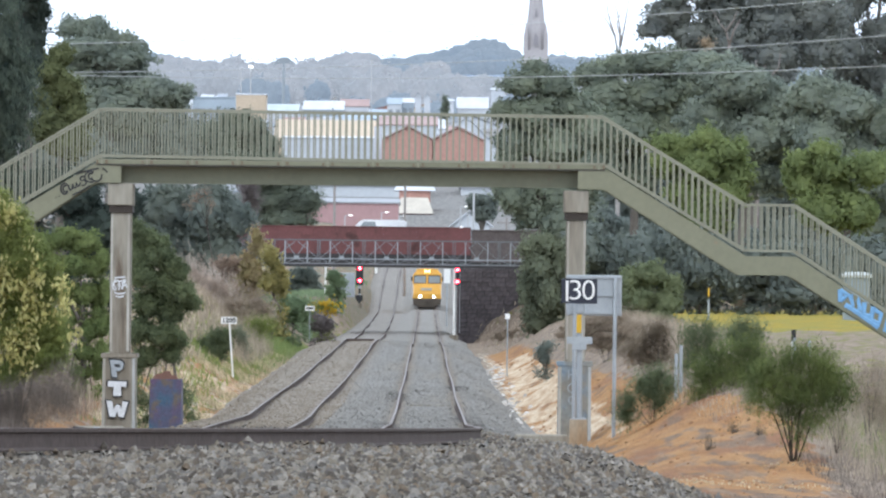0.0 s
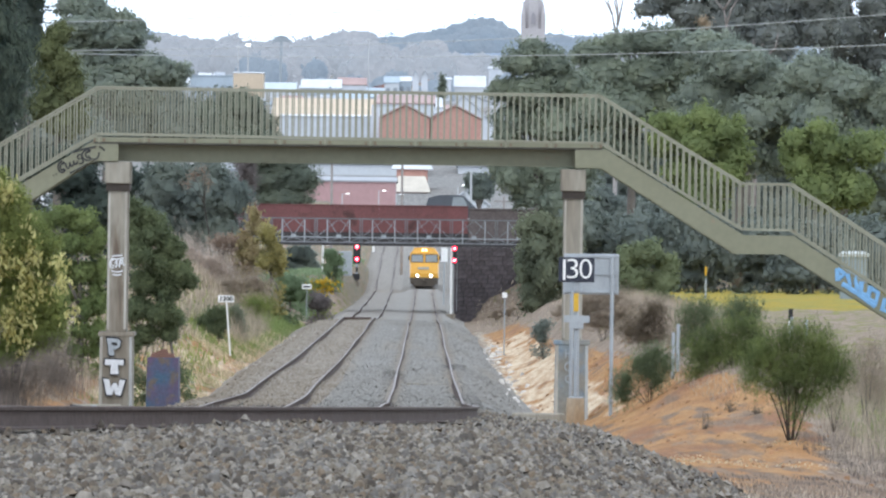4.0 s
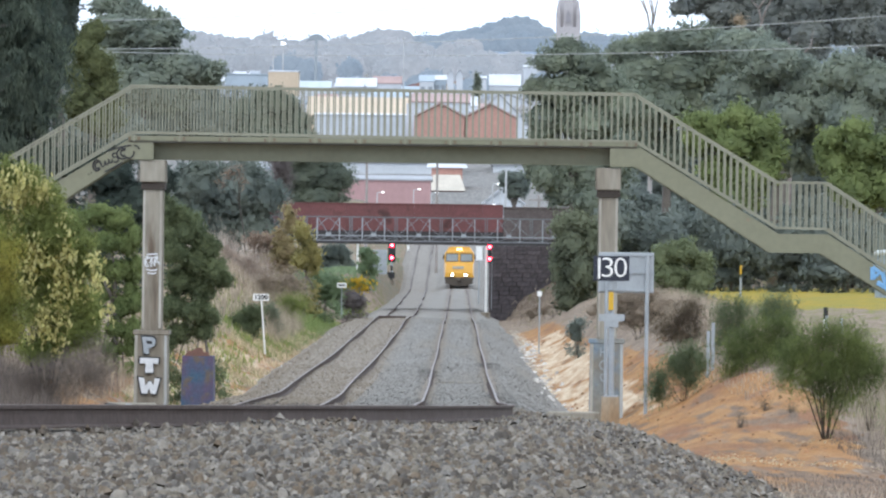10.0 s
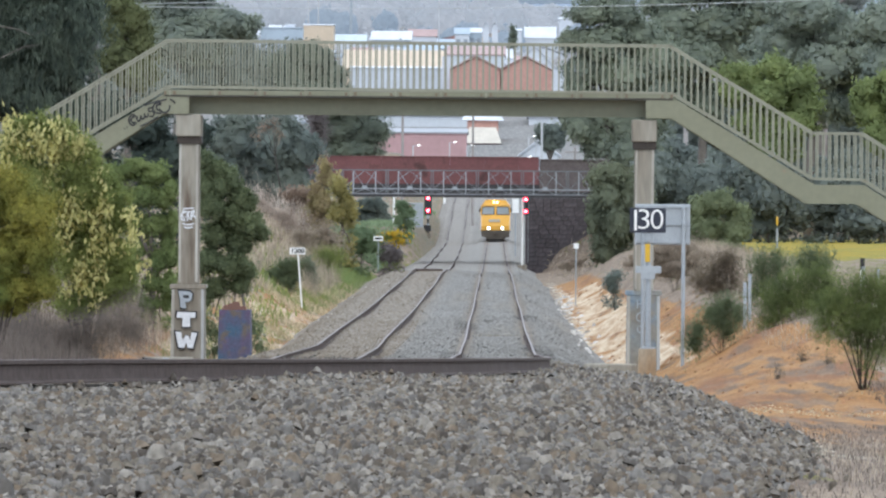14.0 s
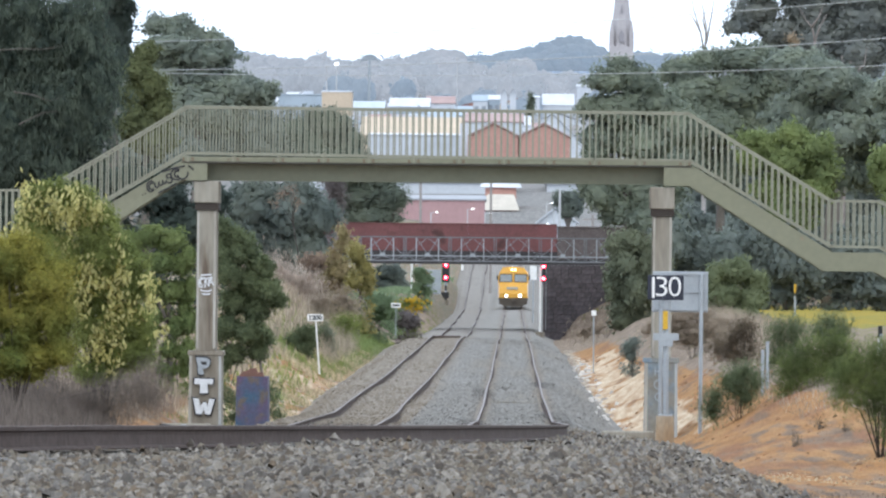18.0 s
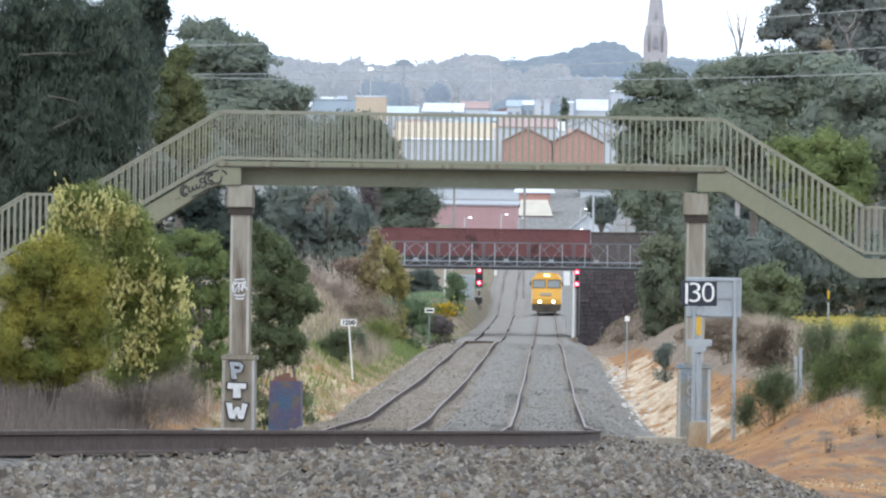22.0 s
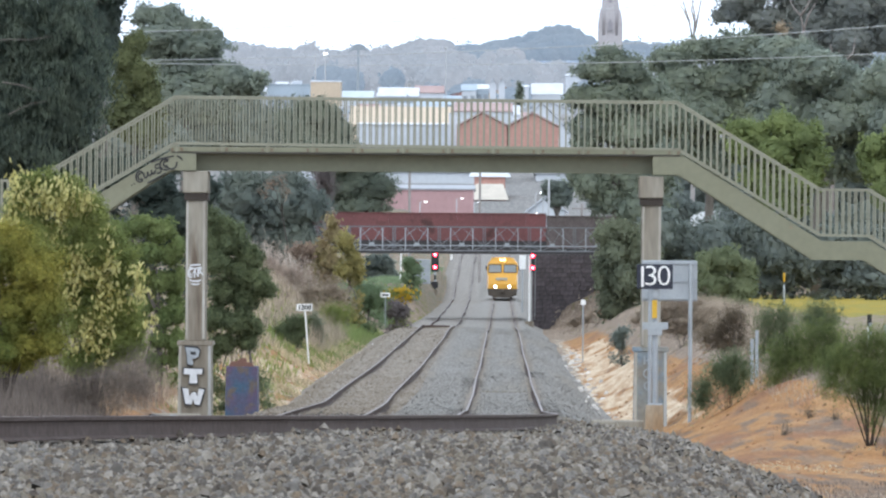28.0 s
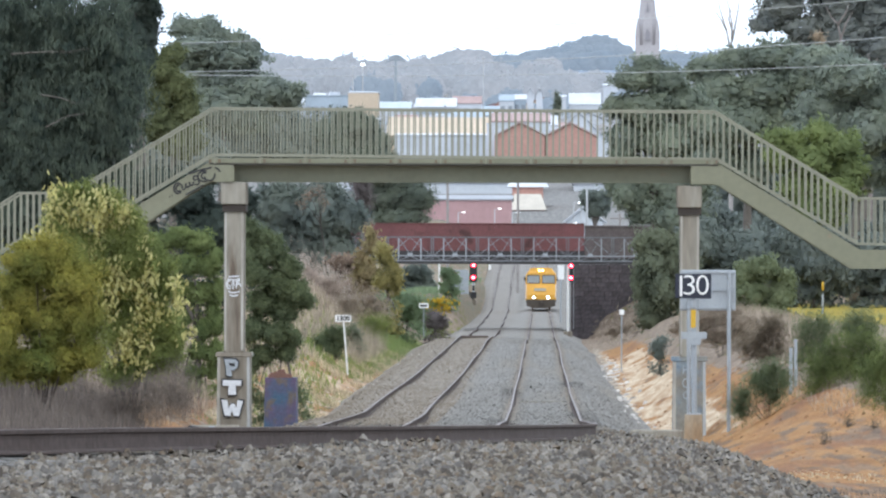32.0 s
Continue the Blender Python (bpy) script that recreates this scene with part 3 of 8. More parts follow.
# ---- footbridge ----
def footbridge():
    fb = thing("footbridge", "olive-green steel footbridge with stairs over the railway cutting", "footbridge", (0, 155.8, 0))
    near, far = 0.0, 1.14
    # deck girders and deck
    for y in (near, far):
        gy = y + (0.44 if y == near else -0.36)
        part("girder", MB().prism_x([(gy - 0.07, 6.0), (gy + 0.07, 6.0), (gy + 0.07, 6.02), (gy + 0.01, 6.02), (gy + 0.01, 6.35), (gy + 0.07, 6.35), (gy + 0.07, 6.372), (gy - 0.07, 6.372), (gy - 0.07, 6.35), (gy - 0.01, 6.35), (gy - 0.01, 6.02), (gy - 0.07, 6.02)], -7.15, 2.95), M_OLIVE, fb)
        part("deck_edge", MB().box(-7.7, y - 0.07, 6.43, 3.55, y - 0.05, 6.52).box(-7.7, y - 0.07, 6.42, 3.55, y + 0.02, 6.43), M_OLIVE, fb)
        for k in range(12):
            bxx = -7.6 + k * 1.0
            part("bracket", MB().box(bxx, y - 0.085, 6.40, bxx + 0.035, y - 0.07, 6.56), M_OLIVE_PALE, fb)
            part("cleat", MB().box(bxx + 0.09, y - 0.08, 6.42, bxx + 0.15, y - 0.07, 6.50), M_CLEAT, fb, "rusty cleat")
            part("cleat", MB().box(bxx - 0.11, y - 0.08, 6.42, bxx - 0.06, y - 0.07, 6.49), M_CLEAT, fb, "rusty cleat")
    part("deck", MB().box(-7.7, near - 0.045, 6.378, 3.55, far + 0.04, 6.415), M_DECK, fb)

    def railing(y):
        top = [(-15.6, 3.45), (-11.95, 5.74), (-10.76, 5.75), (-7.66, 7.63), (3.50, 7.58), (6.66, 5.67), (7.78, 5.67), (11.9, 3.05), (13.1, 3.05)]
        bot = [(-15.6, 2.43), (-11.92, 4.71), (-10.78, 4.71), (-7.66, 6.60), (3.55, 6.53), (6.67, 4.66), (7.79, 4.65), (11.9, 2.02), (13.1, 2.02)]
        tr, br = MB(), MB()
        for line, b, w in ((top, tr, 0.042), (bot, br, 0.045)):
            for p, q in zip(line, line[1:]):
                b.bar((p[0] - 0.01, y, p[1]), (q[0] + 0.01, y, q[1]), w, 0.05)
        part("handrail", tr, M_OLIVE_PALE, fb)
        part("bottom_rail", br, M_OLIVE_PALE, fb)
        tx, tz = zip(*top)
        bx2, bz = zip(*bot)
        x = -15.5 if y < 1 else -15.485
        mesh_cache = {}
        while x < 13.0:
            z0, z1 = float(np.interp(x, bx2, bz)), float(np.interp(x, tx, tz))
            flat = -7.66 < x < 3.5 or -11.9 < x < -10.8 or 6.7 < x < 7.75
            h = round(z1 - z0, 2)
            key = h
            if key not in mesh_cache:
                w = 0.015 if y < 1 else 0.014
                me = MB().box(-w, -0.012, 0, w, 0.012, h).mesh("baluster")
                me.materials.append(M_OLIVE_PALE)
                mesh_cache[key] = me
            ob = new("baluster", mesh_cache[key])
            ob.parent = fb
            ob.matrix_basis = pose(x, y, z0)
            x += 0.140

    railing(near - 0.06)
    railing(far + 0.06)
    # stair flights: stringers, treads, landings
    right = [(2.95, 6.40), (3.62, 6.40), (6.70, 4.53), (7.80, 4.53), (11.95, 1.90), (13.1, 1.90), (13.1, 1.55), (11.8, 1.55), (7.64, 4.11), (6.51, 4.11), (3.52, 5.975), (2.95, 5.97)]
    left = [(-7.15, 6.42), (-7.7, 6.44), (-10.78, 4.55), (-11.92, 4.55), (-15.6, 2.25), (-16.4, 2.2), (-16.4, 1.85), (-15.4, 1.85), (-11.8, 4.08), (-10.6, 4.10), (-7.72, 6.0), (-7.15, 6.0)]
    for outline in (right, left):
        for y in (near - 0.03, far):
            part("stringer", MB().prism_y(outline, y, y + 0.025), M_OLIVE, fb)
    for x0, z0, x1, z1 in ((3.62, 6.44, 6.7, 4.55), (7.8, 4.55, 11.95, 1.95), (-7.7, 6.44, -10.78, 4.57), (-11.92, 4.57, -15.6, 2.28)):
        n = max(3, round(abs(z1 - z0) / 0.175))
        for i in range(1, n):
            x = x0 + (x1 - x0) * i / n
            z = z0 + (z1 - z0) * i / n
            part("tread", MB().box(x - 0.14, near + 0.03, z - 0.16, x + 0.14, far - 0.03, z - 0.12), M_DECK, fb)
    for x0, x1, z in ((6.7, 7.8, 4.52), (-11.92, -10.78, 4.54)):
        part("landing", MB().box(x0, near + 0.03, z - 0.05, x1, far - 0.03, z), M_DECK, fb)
    # piers
    for cx, top, ped, foot, w in ((-7.16, 6.0, 2.22, 0.2, 0.22), (2.935, 5.95, 2.15, 0.0, 0.215)):
        pier = part("pier", MB().box(cx - w, 0.12, ped - 0.02, cx + w, 1.02, top - 0.65, 0.03), M_CONC, fb, "stained concrete pier")
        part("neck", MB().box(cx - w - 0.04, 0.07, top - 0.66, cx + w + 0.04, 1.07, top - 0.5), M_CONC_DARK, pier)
        part("cap", MB().box(cx - w - 0.07, 0.02, top - 0.5, cx + w + 0.05, 1.12, top - 0.012, 0.02), M_CONC, pier)
        for side, wide in ((-1, 0.045), (1, 0.055)):
            part("edge_strip", MB().box(cx + side * (w - 0.035) - wide / 2, 0.108, ped + 0.05, cx + side * (w - 0.035) + wide / 2, 0.124, top - 0.68), M_CONC_PALE, pier, "paler edge strip")
        for side in (-1, 1):
            part("arris", MB().loft([[(cx + side * 0.34 - 0.035, -0.006), (cx + side * 0.34 + 0.035, -0.006), (cx + side * 0.34 + 0.035, 0.05), (cx + side * 0.34 - 0.035, 0.05)], [(cx + side * 0.325 - 0.03, 0.014), (cx + side * 0.325 + 0.03, 0.014), (cx + side * 0.325 + 0.03, 0.07), (cx + side * 0.325 - 0.03, 0.07)]], (foot - 0.5, ped - 0.11)), M_CONC_WASH if side > 0 else M_CONC_PALE, pier, "paler edge of the pedestal")
        part("pedestal", MB().loft([[(cx - 0.375, 0.0), (cx + 0.375, 0.0), (cx + 0.375, 1.14), (cx - 0.375, 1.14)], [(cx - 0.355, 0.02), (cx + 0.355, 0.02), (cx + 0.355, 1.12), (cx - 0.355, 1.12)],
                                    [(cx - 0.40, 0.0), (cx + 0.40, 0.0), (cx + 0.40, 1.14), (cx - 0.40, 1.14)], [(cx - 0.39, 0.01), (cx + 0.39, 0.01), (cx + 0.39, 1.13), (cx - 0.39, 1.13)]],
                                   (foot - 0.6, ped - 0.1, ped - 0.09, ped)), M_CONC if cx < 0 else M_CONC_BLUE, pier, "graffitied concrete pedestal" if cx < 0 else "blue-washed concrete pedestal")
    for px, pz in ((-15.9, 1.85), (12.5, 1.55)):
        part("footing", MB().box(px - 0.6, -0.2, pz - 1.4, px + 0.8, 1.4, pz + 0.02, 0.03), M_CONC, fb)
    return fb


footbridge()


# ---- road bridge: red plate girders behind a panel-truss footway ----
def road_bridge():
    rb = thing("road_bridge", "rust-red plate-girder road bridge on bluestone abutments over the tracks", "bridge", (0, 483.0, 0))
    x = -16.0
    while x < 1.8:
        w = min(2.35, 1.86 - x)
        part("parapet_plate", MB().box(x, 0.0, 5.5, x + w - 0.003, 0.05, 7.38).box(x, -0.06, 5.5, x + 0.07, 0.0, 7.34).box(x, -0.05, 7.33, x + w - 0.003, 0.08, 7.40), M_RUSTRED, rb)
        x += 2.35
    part("parapet_wall", MB().box(1.9, -0.05, 5.0, 9.0, 0.35, 7.12, 0.03).box(1.88, -0.1, 7.12, 9.0, 0.4, 7.26, 0.03), M_BRIDGEWALL, rb, "weathered grey masonry parapet")
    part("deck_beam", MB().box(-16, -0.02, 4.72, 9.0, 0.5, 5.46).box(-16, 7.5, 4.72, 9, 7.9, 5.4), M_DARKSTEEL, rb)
    part("road_deck", MB().box(-60, 0.5, 5.4, 60, 8.0, 6.25), M_ASPHALT, rb)
    part("rear_parapet", MB().box(-16, 8.0, 5.0, 9.0, 8.1, 6.4), M_RUSTRED, rb)
    for x in np.arange(-14.5, 2, 1.6):
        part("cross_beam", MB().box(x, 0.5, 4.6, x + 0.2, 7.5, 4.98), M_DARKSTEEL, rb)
    return rb


def truss_bridge():
    tb = thing("panel_truss_footway", "grey steel panel-truss footway carried beside the road bridge", "footway", (0, 472.2, 0))
    start, length = -17.46, 3.03
    for side in (0.0, 1.6):
        for k in range(9):
            x = start + k * length
            mid = x + length / 2
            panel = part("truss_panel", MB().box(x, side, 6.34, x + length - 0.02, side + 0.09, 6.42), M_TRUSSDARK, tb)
            for z, h, name in ((5.16, 0.065, "middle_chord"), (4.83, 0.075, "bottom_chord")):
                part(name, MB().box(x, side, z - h, x + length - 0.02, side + 0.09, z), M_GALV if name == "middle_chord" else M_TRUSS, panel)
            for xv in (x + 0.03, x + length - 0.11):
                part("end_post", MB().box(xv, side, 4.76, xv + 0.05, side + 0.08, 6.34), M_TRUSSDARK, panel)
            for a, b in (((x + 0.1, 5.18), (mid - 0.06, 6.3)), ((mid + 0.06, 6.3), (x + length - 0.12, 5.18)), ((x + 0.78, 6.3), (mid, 5.22)), ((x + 2.22, 6.3), (mid, 5.22)),
                         ((x + 0.78, 4.8), (x + 0.1, 5.13)), ((x + 0.78, 4.8), (mid, 5.13)), ((x + 2.25, 4.8), (mid, 5.13)), ((x + 2.25, 4.8), (x + length - 0.1, 5.13))):
                part("diagonal", MB().bar((a[0], side + 0.04, a[1]), (b[0], side + 0.04, b[1]), 0.034), M_TRUSS, panel)
            part("gusset", MB().box(mid - 0.16, side - 0.012, 5.08, mid + 0.16, side - 0.002, 5.30), M_GALV, panel)
            for xv in (x + 0.75, x + 2.25):
                part("upright", MB().box(xv - 0.03, side - 0.03, 4.8, xv + 0.03, side - 0.004, 6.3), M_GALV, panel)
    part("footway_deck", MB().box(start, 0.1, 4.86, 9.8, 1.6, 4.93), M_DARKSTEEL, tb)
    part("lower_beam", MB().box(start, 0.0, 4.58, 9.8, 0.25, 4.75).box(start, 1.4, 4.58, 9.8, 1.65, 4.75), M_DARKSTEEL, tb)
    for x in np.arange(start + 0.5, 9.5, 1.5):
        part("transom", MB().box(x, -0.3, 4.76, x + 0.12, 1.95, 4.86), M_TRUSS, tb)
    return tb


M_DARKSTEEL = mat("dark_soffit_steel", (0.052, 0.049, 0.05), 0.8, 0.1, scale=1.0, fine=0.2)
M_ASPHALT = mat("asphalt", (0.047, 0.047, 0.049), 0.9, scale=1.5, fine=0.2)
M_BRIDGEWALL = mat("weathered_grey_wall", (0.129, 0.107, 0.099), 0.9, other=(0.086, 0.065, 0.060), scale=0.8, fine=0.2, bump=0.02)
RB, TB = road_bridge(), truss_bridge()


def abutment(x0, x1, label):
    ab = thing("bridge_abutment", label, "abutment", (0, 477, 0), group="abutments of the road bridge")
    part("core", MB().box(x0 + 0.05, 0.08, -0.8, x1 - 0.05, 14, 4.57), M_MORTAR, ab)
    meshes = []
    for w in (0.5, 0.7, 0.9):
        me = MB().box(0, 0, 0, w - 0.03, 0.25, 0.30, 0.025).mesh("stone")
        me.materials.append(M_BLUESTONE)
        meshes.append((w, me))
    rnd = random.Random(7)
    for row in range(17):
        x = x0 - (rnd.random() * 0.3 if row % 2 else 0)
        while x < x1 - 0.3:
            w, me = rnd.choice(meshes)
            ob = new("stone", me)
            ob.parent = ab
            ob.matrix_basis = pose(max(x, x0), rnd.uniform(-0.03, 0.03), -0.6 + row * 0.305)
            x = max(x, x0) + w
    # the side that faces the tracks
    side_x = x0 if x0 > -1 else x1
    for row in range(17):
        y = 0.3
        while y < 8.0:
            w, me = rnd.choice(meshes)
            ob = new("stone", me)
            ob.parent = ab
            ob.matrix_basis = pose(side_x + rnd.uniform(-0.02, 0.02), y + (w if x0 > -1 else 0), -0.6 + row * 0.305, 0, 0, -90 if x0 > -1 else 90)
            y += w
    return ab


abutment(0.95, 6.2, "dark bluestone abutment wall under the road bridge")
abutment(-19.5, -13.2, "dark bluestone abutment wall behind the scrub")


# ---- locomotive ----
M_LOCO = mat("locomotive_yellow", (0.76, 0.40, 0.06), 0.45, other=(0.68, 0.35, 0.06), scale=0.8, fine=0.06, spot=(0.30, 0.16, 0.05), spot_scale=1.2, spot_at=0.70)
M_LOCO_GREY = mat("grey_panel", (0.42, 0.40, 0.33), 0.5, scale=2, fine=0.08)
# pale because the sky's reflection is put into the base colour
M_GLASS = mat("sky_pale_glass", (0.30, 0.335, 0.345), 0.12, scale=1, fine=0.05)
M_UNDER = mat("sooty_underframe", (0.085, 0.07, 0.055), 0.85, scale=1.5, fine=0.25)
M_LAMP = mat("headlamp", (1, 0.95, 0.8), 0.3, glow=(1.0, 0.93, 0.74), power=9.0)
M_LAMP2 = mat("roof_lamp", (1, 0.8, 0.4), 0.3, glow=(1.0, 0.78, 0.35), power=6.0)
M_RED = mat("red_signal_lamp", (0.9, 0.02, 0.03), 0.3, glow=(1.0, 0.02, 0.06), power=7.0)
M_REDCORE = mat("red_signal_core", (1.0, 0.5, 0.5), 0.3, glow=(1.0, 0.35, 0.40), power=9.0)


def locomotive():
    lo = thing("locomotive", "yellow diesel locomotive with its headlights on, rolling slowly", "locomotive")
    w = 1.42
    body = part("cab", MB().prism_y([(-w, 1.0), (w, 1.0), (w, 2.9), (w - 0.06, 3.25), (w - 0.28, 3.62), (w - 0.7, 3.86), (-w + 0.7, 3.86), (-w + 0.28, 3.62), (-w + 0.06, 3.25), (-w, 2.9)], 0.55, 3.2), M_LOCO, lo)
    part("nose", MB().loft([[(-w + 0.02, 0.12), (w - 0.02, 0.12), (w, 0.6), (-w, 0.6)], [(-w + 0.02, 0.06), (w - 0.02, 0.06), (w, 0.6), (-w, 0.6)], [(-w + 0.1, 0.22), (w - 0.1, 0.22), (w, 0.6), (-w, 0.6)]], (0.98, 1.4, 2.42)), M_LOCO, lo)
    part("roof_box", MB().loft([[(-1.15, 0.5), (1.15, 0.5), (1.15, 1.5), (-1.15, 1.5)], [(-1.0, 0.62), (1.0, 0.62), (1.0, 1.5), (-1.0, 1.5)]], (3.40, 3.90)), M_LOCO, lo)
    for s in (-1, 1):
        part("windscreen", MB().prism_y([(s * 0.14, 2.52), (s * 1.26, 2.52), (s * 1.22, 3.18), (s * 0.16, 3.18)], 0.50, 0.56), M_GLASS, lo)
        part("window_surround", MB().prism_y([(s * 0.08, 2.45), (s * 1.33, 2.45), (s * 1.29, 3.25), (s * 0.1, 3.25)], 0.53, 0.552), M_BLACK, lo)
        hl = part("headlight", MB().disc(s * 0.655, 0.05, 1.18, 0.13, 0.06), M_LAMP, lo, "lit white headlight")
        part("headlight_rim", MB().disc(s * 0.655, 0.075, 1.18, 0.20, 0.06), M_BLACK, hl)
        part("roof_light", MB().disc(s * 0.15, 0.52, 3.66, 0.10, 0.05), M_LAMP2, lo, "lit warm marker light")
        part("handrail", MB().bar((s * 1.36, 0.02, 1.1), (s * 1.36, 0.02, 2.3), 0.04), M_WHITE, lo)
        part("horn", MB().tube([(s * 0.85, 0.5, 3.95), (s * 0.85, 0.9, 3.95)], [0.09, 0.05], 8), M_GALV, lo)
        part("mirror", MB().box(s * 1.5 - 0.08, 0.6, 2.7, s * 1.5 + 0.08, 0.66, 3.1), M_BLACK, lo)
        part("buffer_step", MB().box(s * 1.1 - 0.25, 0.0, 0.35, s * 1.1 + 0.25, 0.5, 0.45).box(s * 1.1 - 0.25, 0.0, 0.62, s * 1.1 + 0.25, 0.5, 0.68), M_UNDER, lo)
    part("logo_bar", MB().box(-0.62, 0.03, 1.78, 0.45, 0.09, 2.02), M_LOCO_GREY, lo, "plain grey lettering bar")
    part("pilot", MB().prism_y([(-1.40, 0.98), (1.40, 0.98), (1.30, 0.42), (0.7, 0.16), (-0.7, 0.16), (-1.30, 0.42)], 0.05, 0.5), M_UNDER, lo)
    part("coupler", MB().box(-0.16, -0.45, 0.62, 0.16, 0.2, 0.95, 0.03), M_UNDER, lo)
    part("hood", MB().prism_y([(-1.38, 1.0), (1.38, 1.0), (1.38, 3.3), (1.0, 3.75), (-1.0, 3.75), (-1.38, 3.3)], 3.25, 19.5), M_LOCO, lo)
    part("underframe", MB().box(-1.38, 0.5, 0.86, 1.38, 19.5, 0.99), M_UNDER, lo)
    part("fuel_tank", MB().box(-1.2, 8, 0.25, 1.2, 12, 0.85, 0.08), M_UNDER, lo)
    for by in (2.0, 14.0):
        bogie = part("bogie_frame", MB().box(-1.15, by, 0.35, -1.0, by + 4, 0.8).box(1.0, by, 0.35, 1.15, by + 4, 0.8).box(-1.0, by + 1.9, 0.5, 1.0, by + 2.1, 0.8), M_UNDER, lo)
        for i in range(3):
            for s in (-1, 1):
                part("wheel", MB().tube([(s * 0.74, by + 0.3 + 1.7 * i, 0.51), (s * 0.87, by + 0.3 + 1.7 * i, 0.51)], 0.5, 18), M_UNDER, bogie)
    return lo


LOCO = locomotive()


# ---- signals ----
def signal(x, y, foot, lamps, label, striped, k=1.0):
    s = thing("railway_signal", label, "signal", (x, y, foot), group="red signals at the bridge")
    top = lamps[0] - foot
    if striped:
        for j in range(9):
            part("post_band", MB().tube([(0, 0, j * top / 9), (0, 0, (j + 1) * top / 9)], 0.064, 10), M_WHITE, s)
        head = part("head", MB().box(0.10, -0.12, top - 1.05, 0.34, 0.1, top + 0.22, 0.04), M_BLACK, s)
        hx = 0.21
        part("rung_ladder", MB().box(0.1, 0.12, 0.2, 0.13, 0.15, top).box(0.36, 0.12, 0.2, 0.39, 0.15, top), M_GALV, s)
    else:
        for j in range(7):
            part("post_band", MB().tube([(0, 0, j * top / 7), (0, 0, (j + 1) * top / 7)], 0.07 * k, 10), M_GALV if j % 2 else M_BLACK, s)
        head = part("head", MB().box(-0.24 * k, -0.14, top - 1.1 * k, 0.24 * k, 0.1, top + 0.25 * k, 0.06), M_BLACK, s)
        part("relay_box", MB().box(-0.32 * k, -0.1, top - 2.15 * k, 0.2 * k, 0.15, top - 1.75 * k, 0.02), M_BLACK, s)
        hx = 0.0
    for z in lamps:
        lamp = part("lamp", MB().disc(hx, -0.15, z - foot, 0.14 * k, 0.03, 14), M_RED, head, "lit red lamp")
        part("lens", MB().disc(hx, -0.182, z - foot, 0.07 * k, 0.012, 12), M_REDCORE, lamp)
        hood = MB()
        for j in range(8):
            a0, a1 = math.pi * j / 8, math.pi * (j + 1) / 8
            hood.bar((hx + 0.19 * k * math.cos(a0), -0.26, z - foot + 0.19 * k * math.sin(a0)), (hx + 0.19 * k * math.cos(a1), -0.26, z - foot + 0.19 * k * math.sin(a1)), 0.015, 0.22)
        part("hood", hood, M_BLACK, head)
    part("base", MB().box(-0.3, -0.3, -0.4, 0.3, 0.3, 0.06, 0.03), M_CONC, s)
    return s


signal(-7.6, 640.0, 1.45, (4.685, 3.56), "black signal post showing two red lights", False, 1.4)
signal(0.72, 463.5, 0.1, (4.46, 3.68), "white-banded signal post showing two red lights", True)


# ---- signs and boards ----
def small_sign(x, y, foot, z0, z1, w, lean, words, label, t):
    s = thing("trackside_sign", label, "sign", (x, y, foot), group="distance signs beside the tracks")
    part("post", MB().tube([(lean, 0, -0.3), (0, 0, z1 - foot)], 0.026, 8), M_WHITE if words else M_GALV, s)
    p = part("plate", MB().box(-w / 2, -0.06, z0 - foot, w / 2, -0.035, z1 - foot, 0.01), M_WHITE, s)
    if words:
        o = part("numerals", text_mesh(words, 0.21, w * 0.80, 0.003, 0.008), M_BLACK, p)
        o.matrix_basis = pose(0, -0.066, (z0 + z1) / 2 - foot)
    elif words is None:
        return s
    else:
        part("marks", MB().box(-w * 0.36, -0.068, (z0 + z1) / 2 - foot - 0.05, w * 0.36, -0.061, (z0 + z1) / 2 - foot + 0.05), M_BLACK, p)
    return s


small_sign(-7.19, 236.7, 0.85, 2.33, 2.56, 0.53, 0.16, "1200", "white distance sign with black numerals on a leaning post", 0)
small_sign(-7.28, 384.9, 0.8, 2.06, 2.32, 0.52, 0.0, "", "small white distance sign on a thin post", 0)
small_sign(2.52, 274.1, 0.45, 2.38, 2.58, 0.19, 0.0, None, "small white trackside marker on a post", 0)


def numeral_one():
    return MB().box(-0.026, -0.003, -0.205, 0.026, 0.003, 0.205).mesh("numeral")


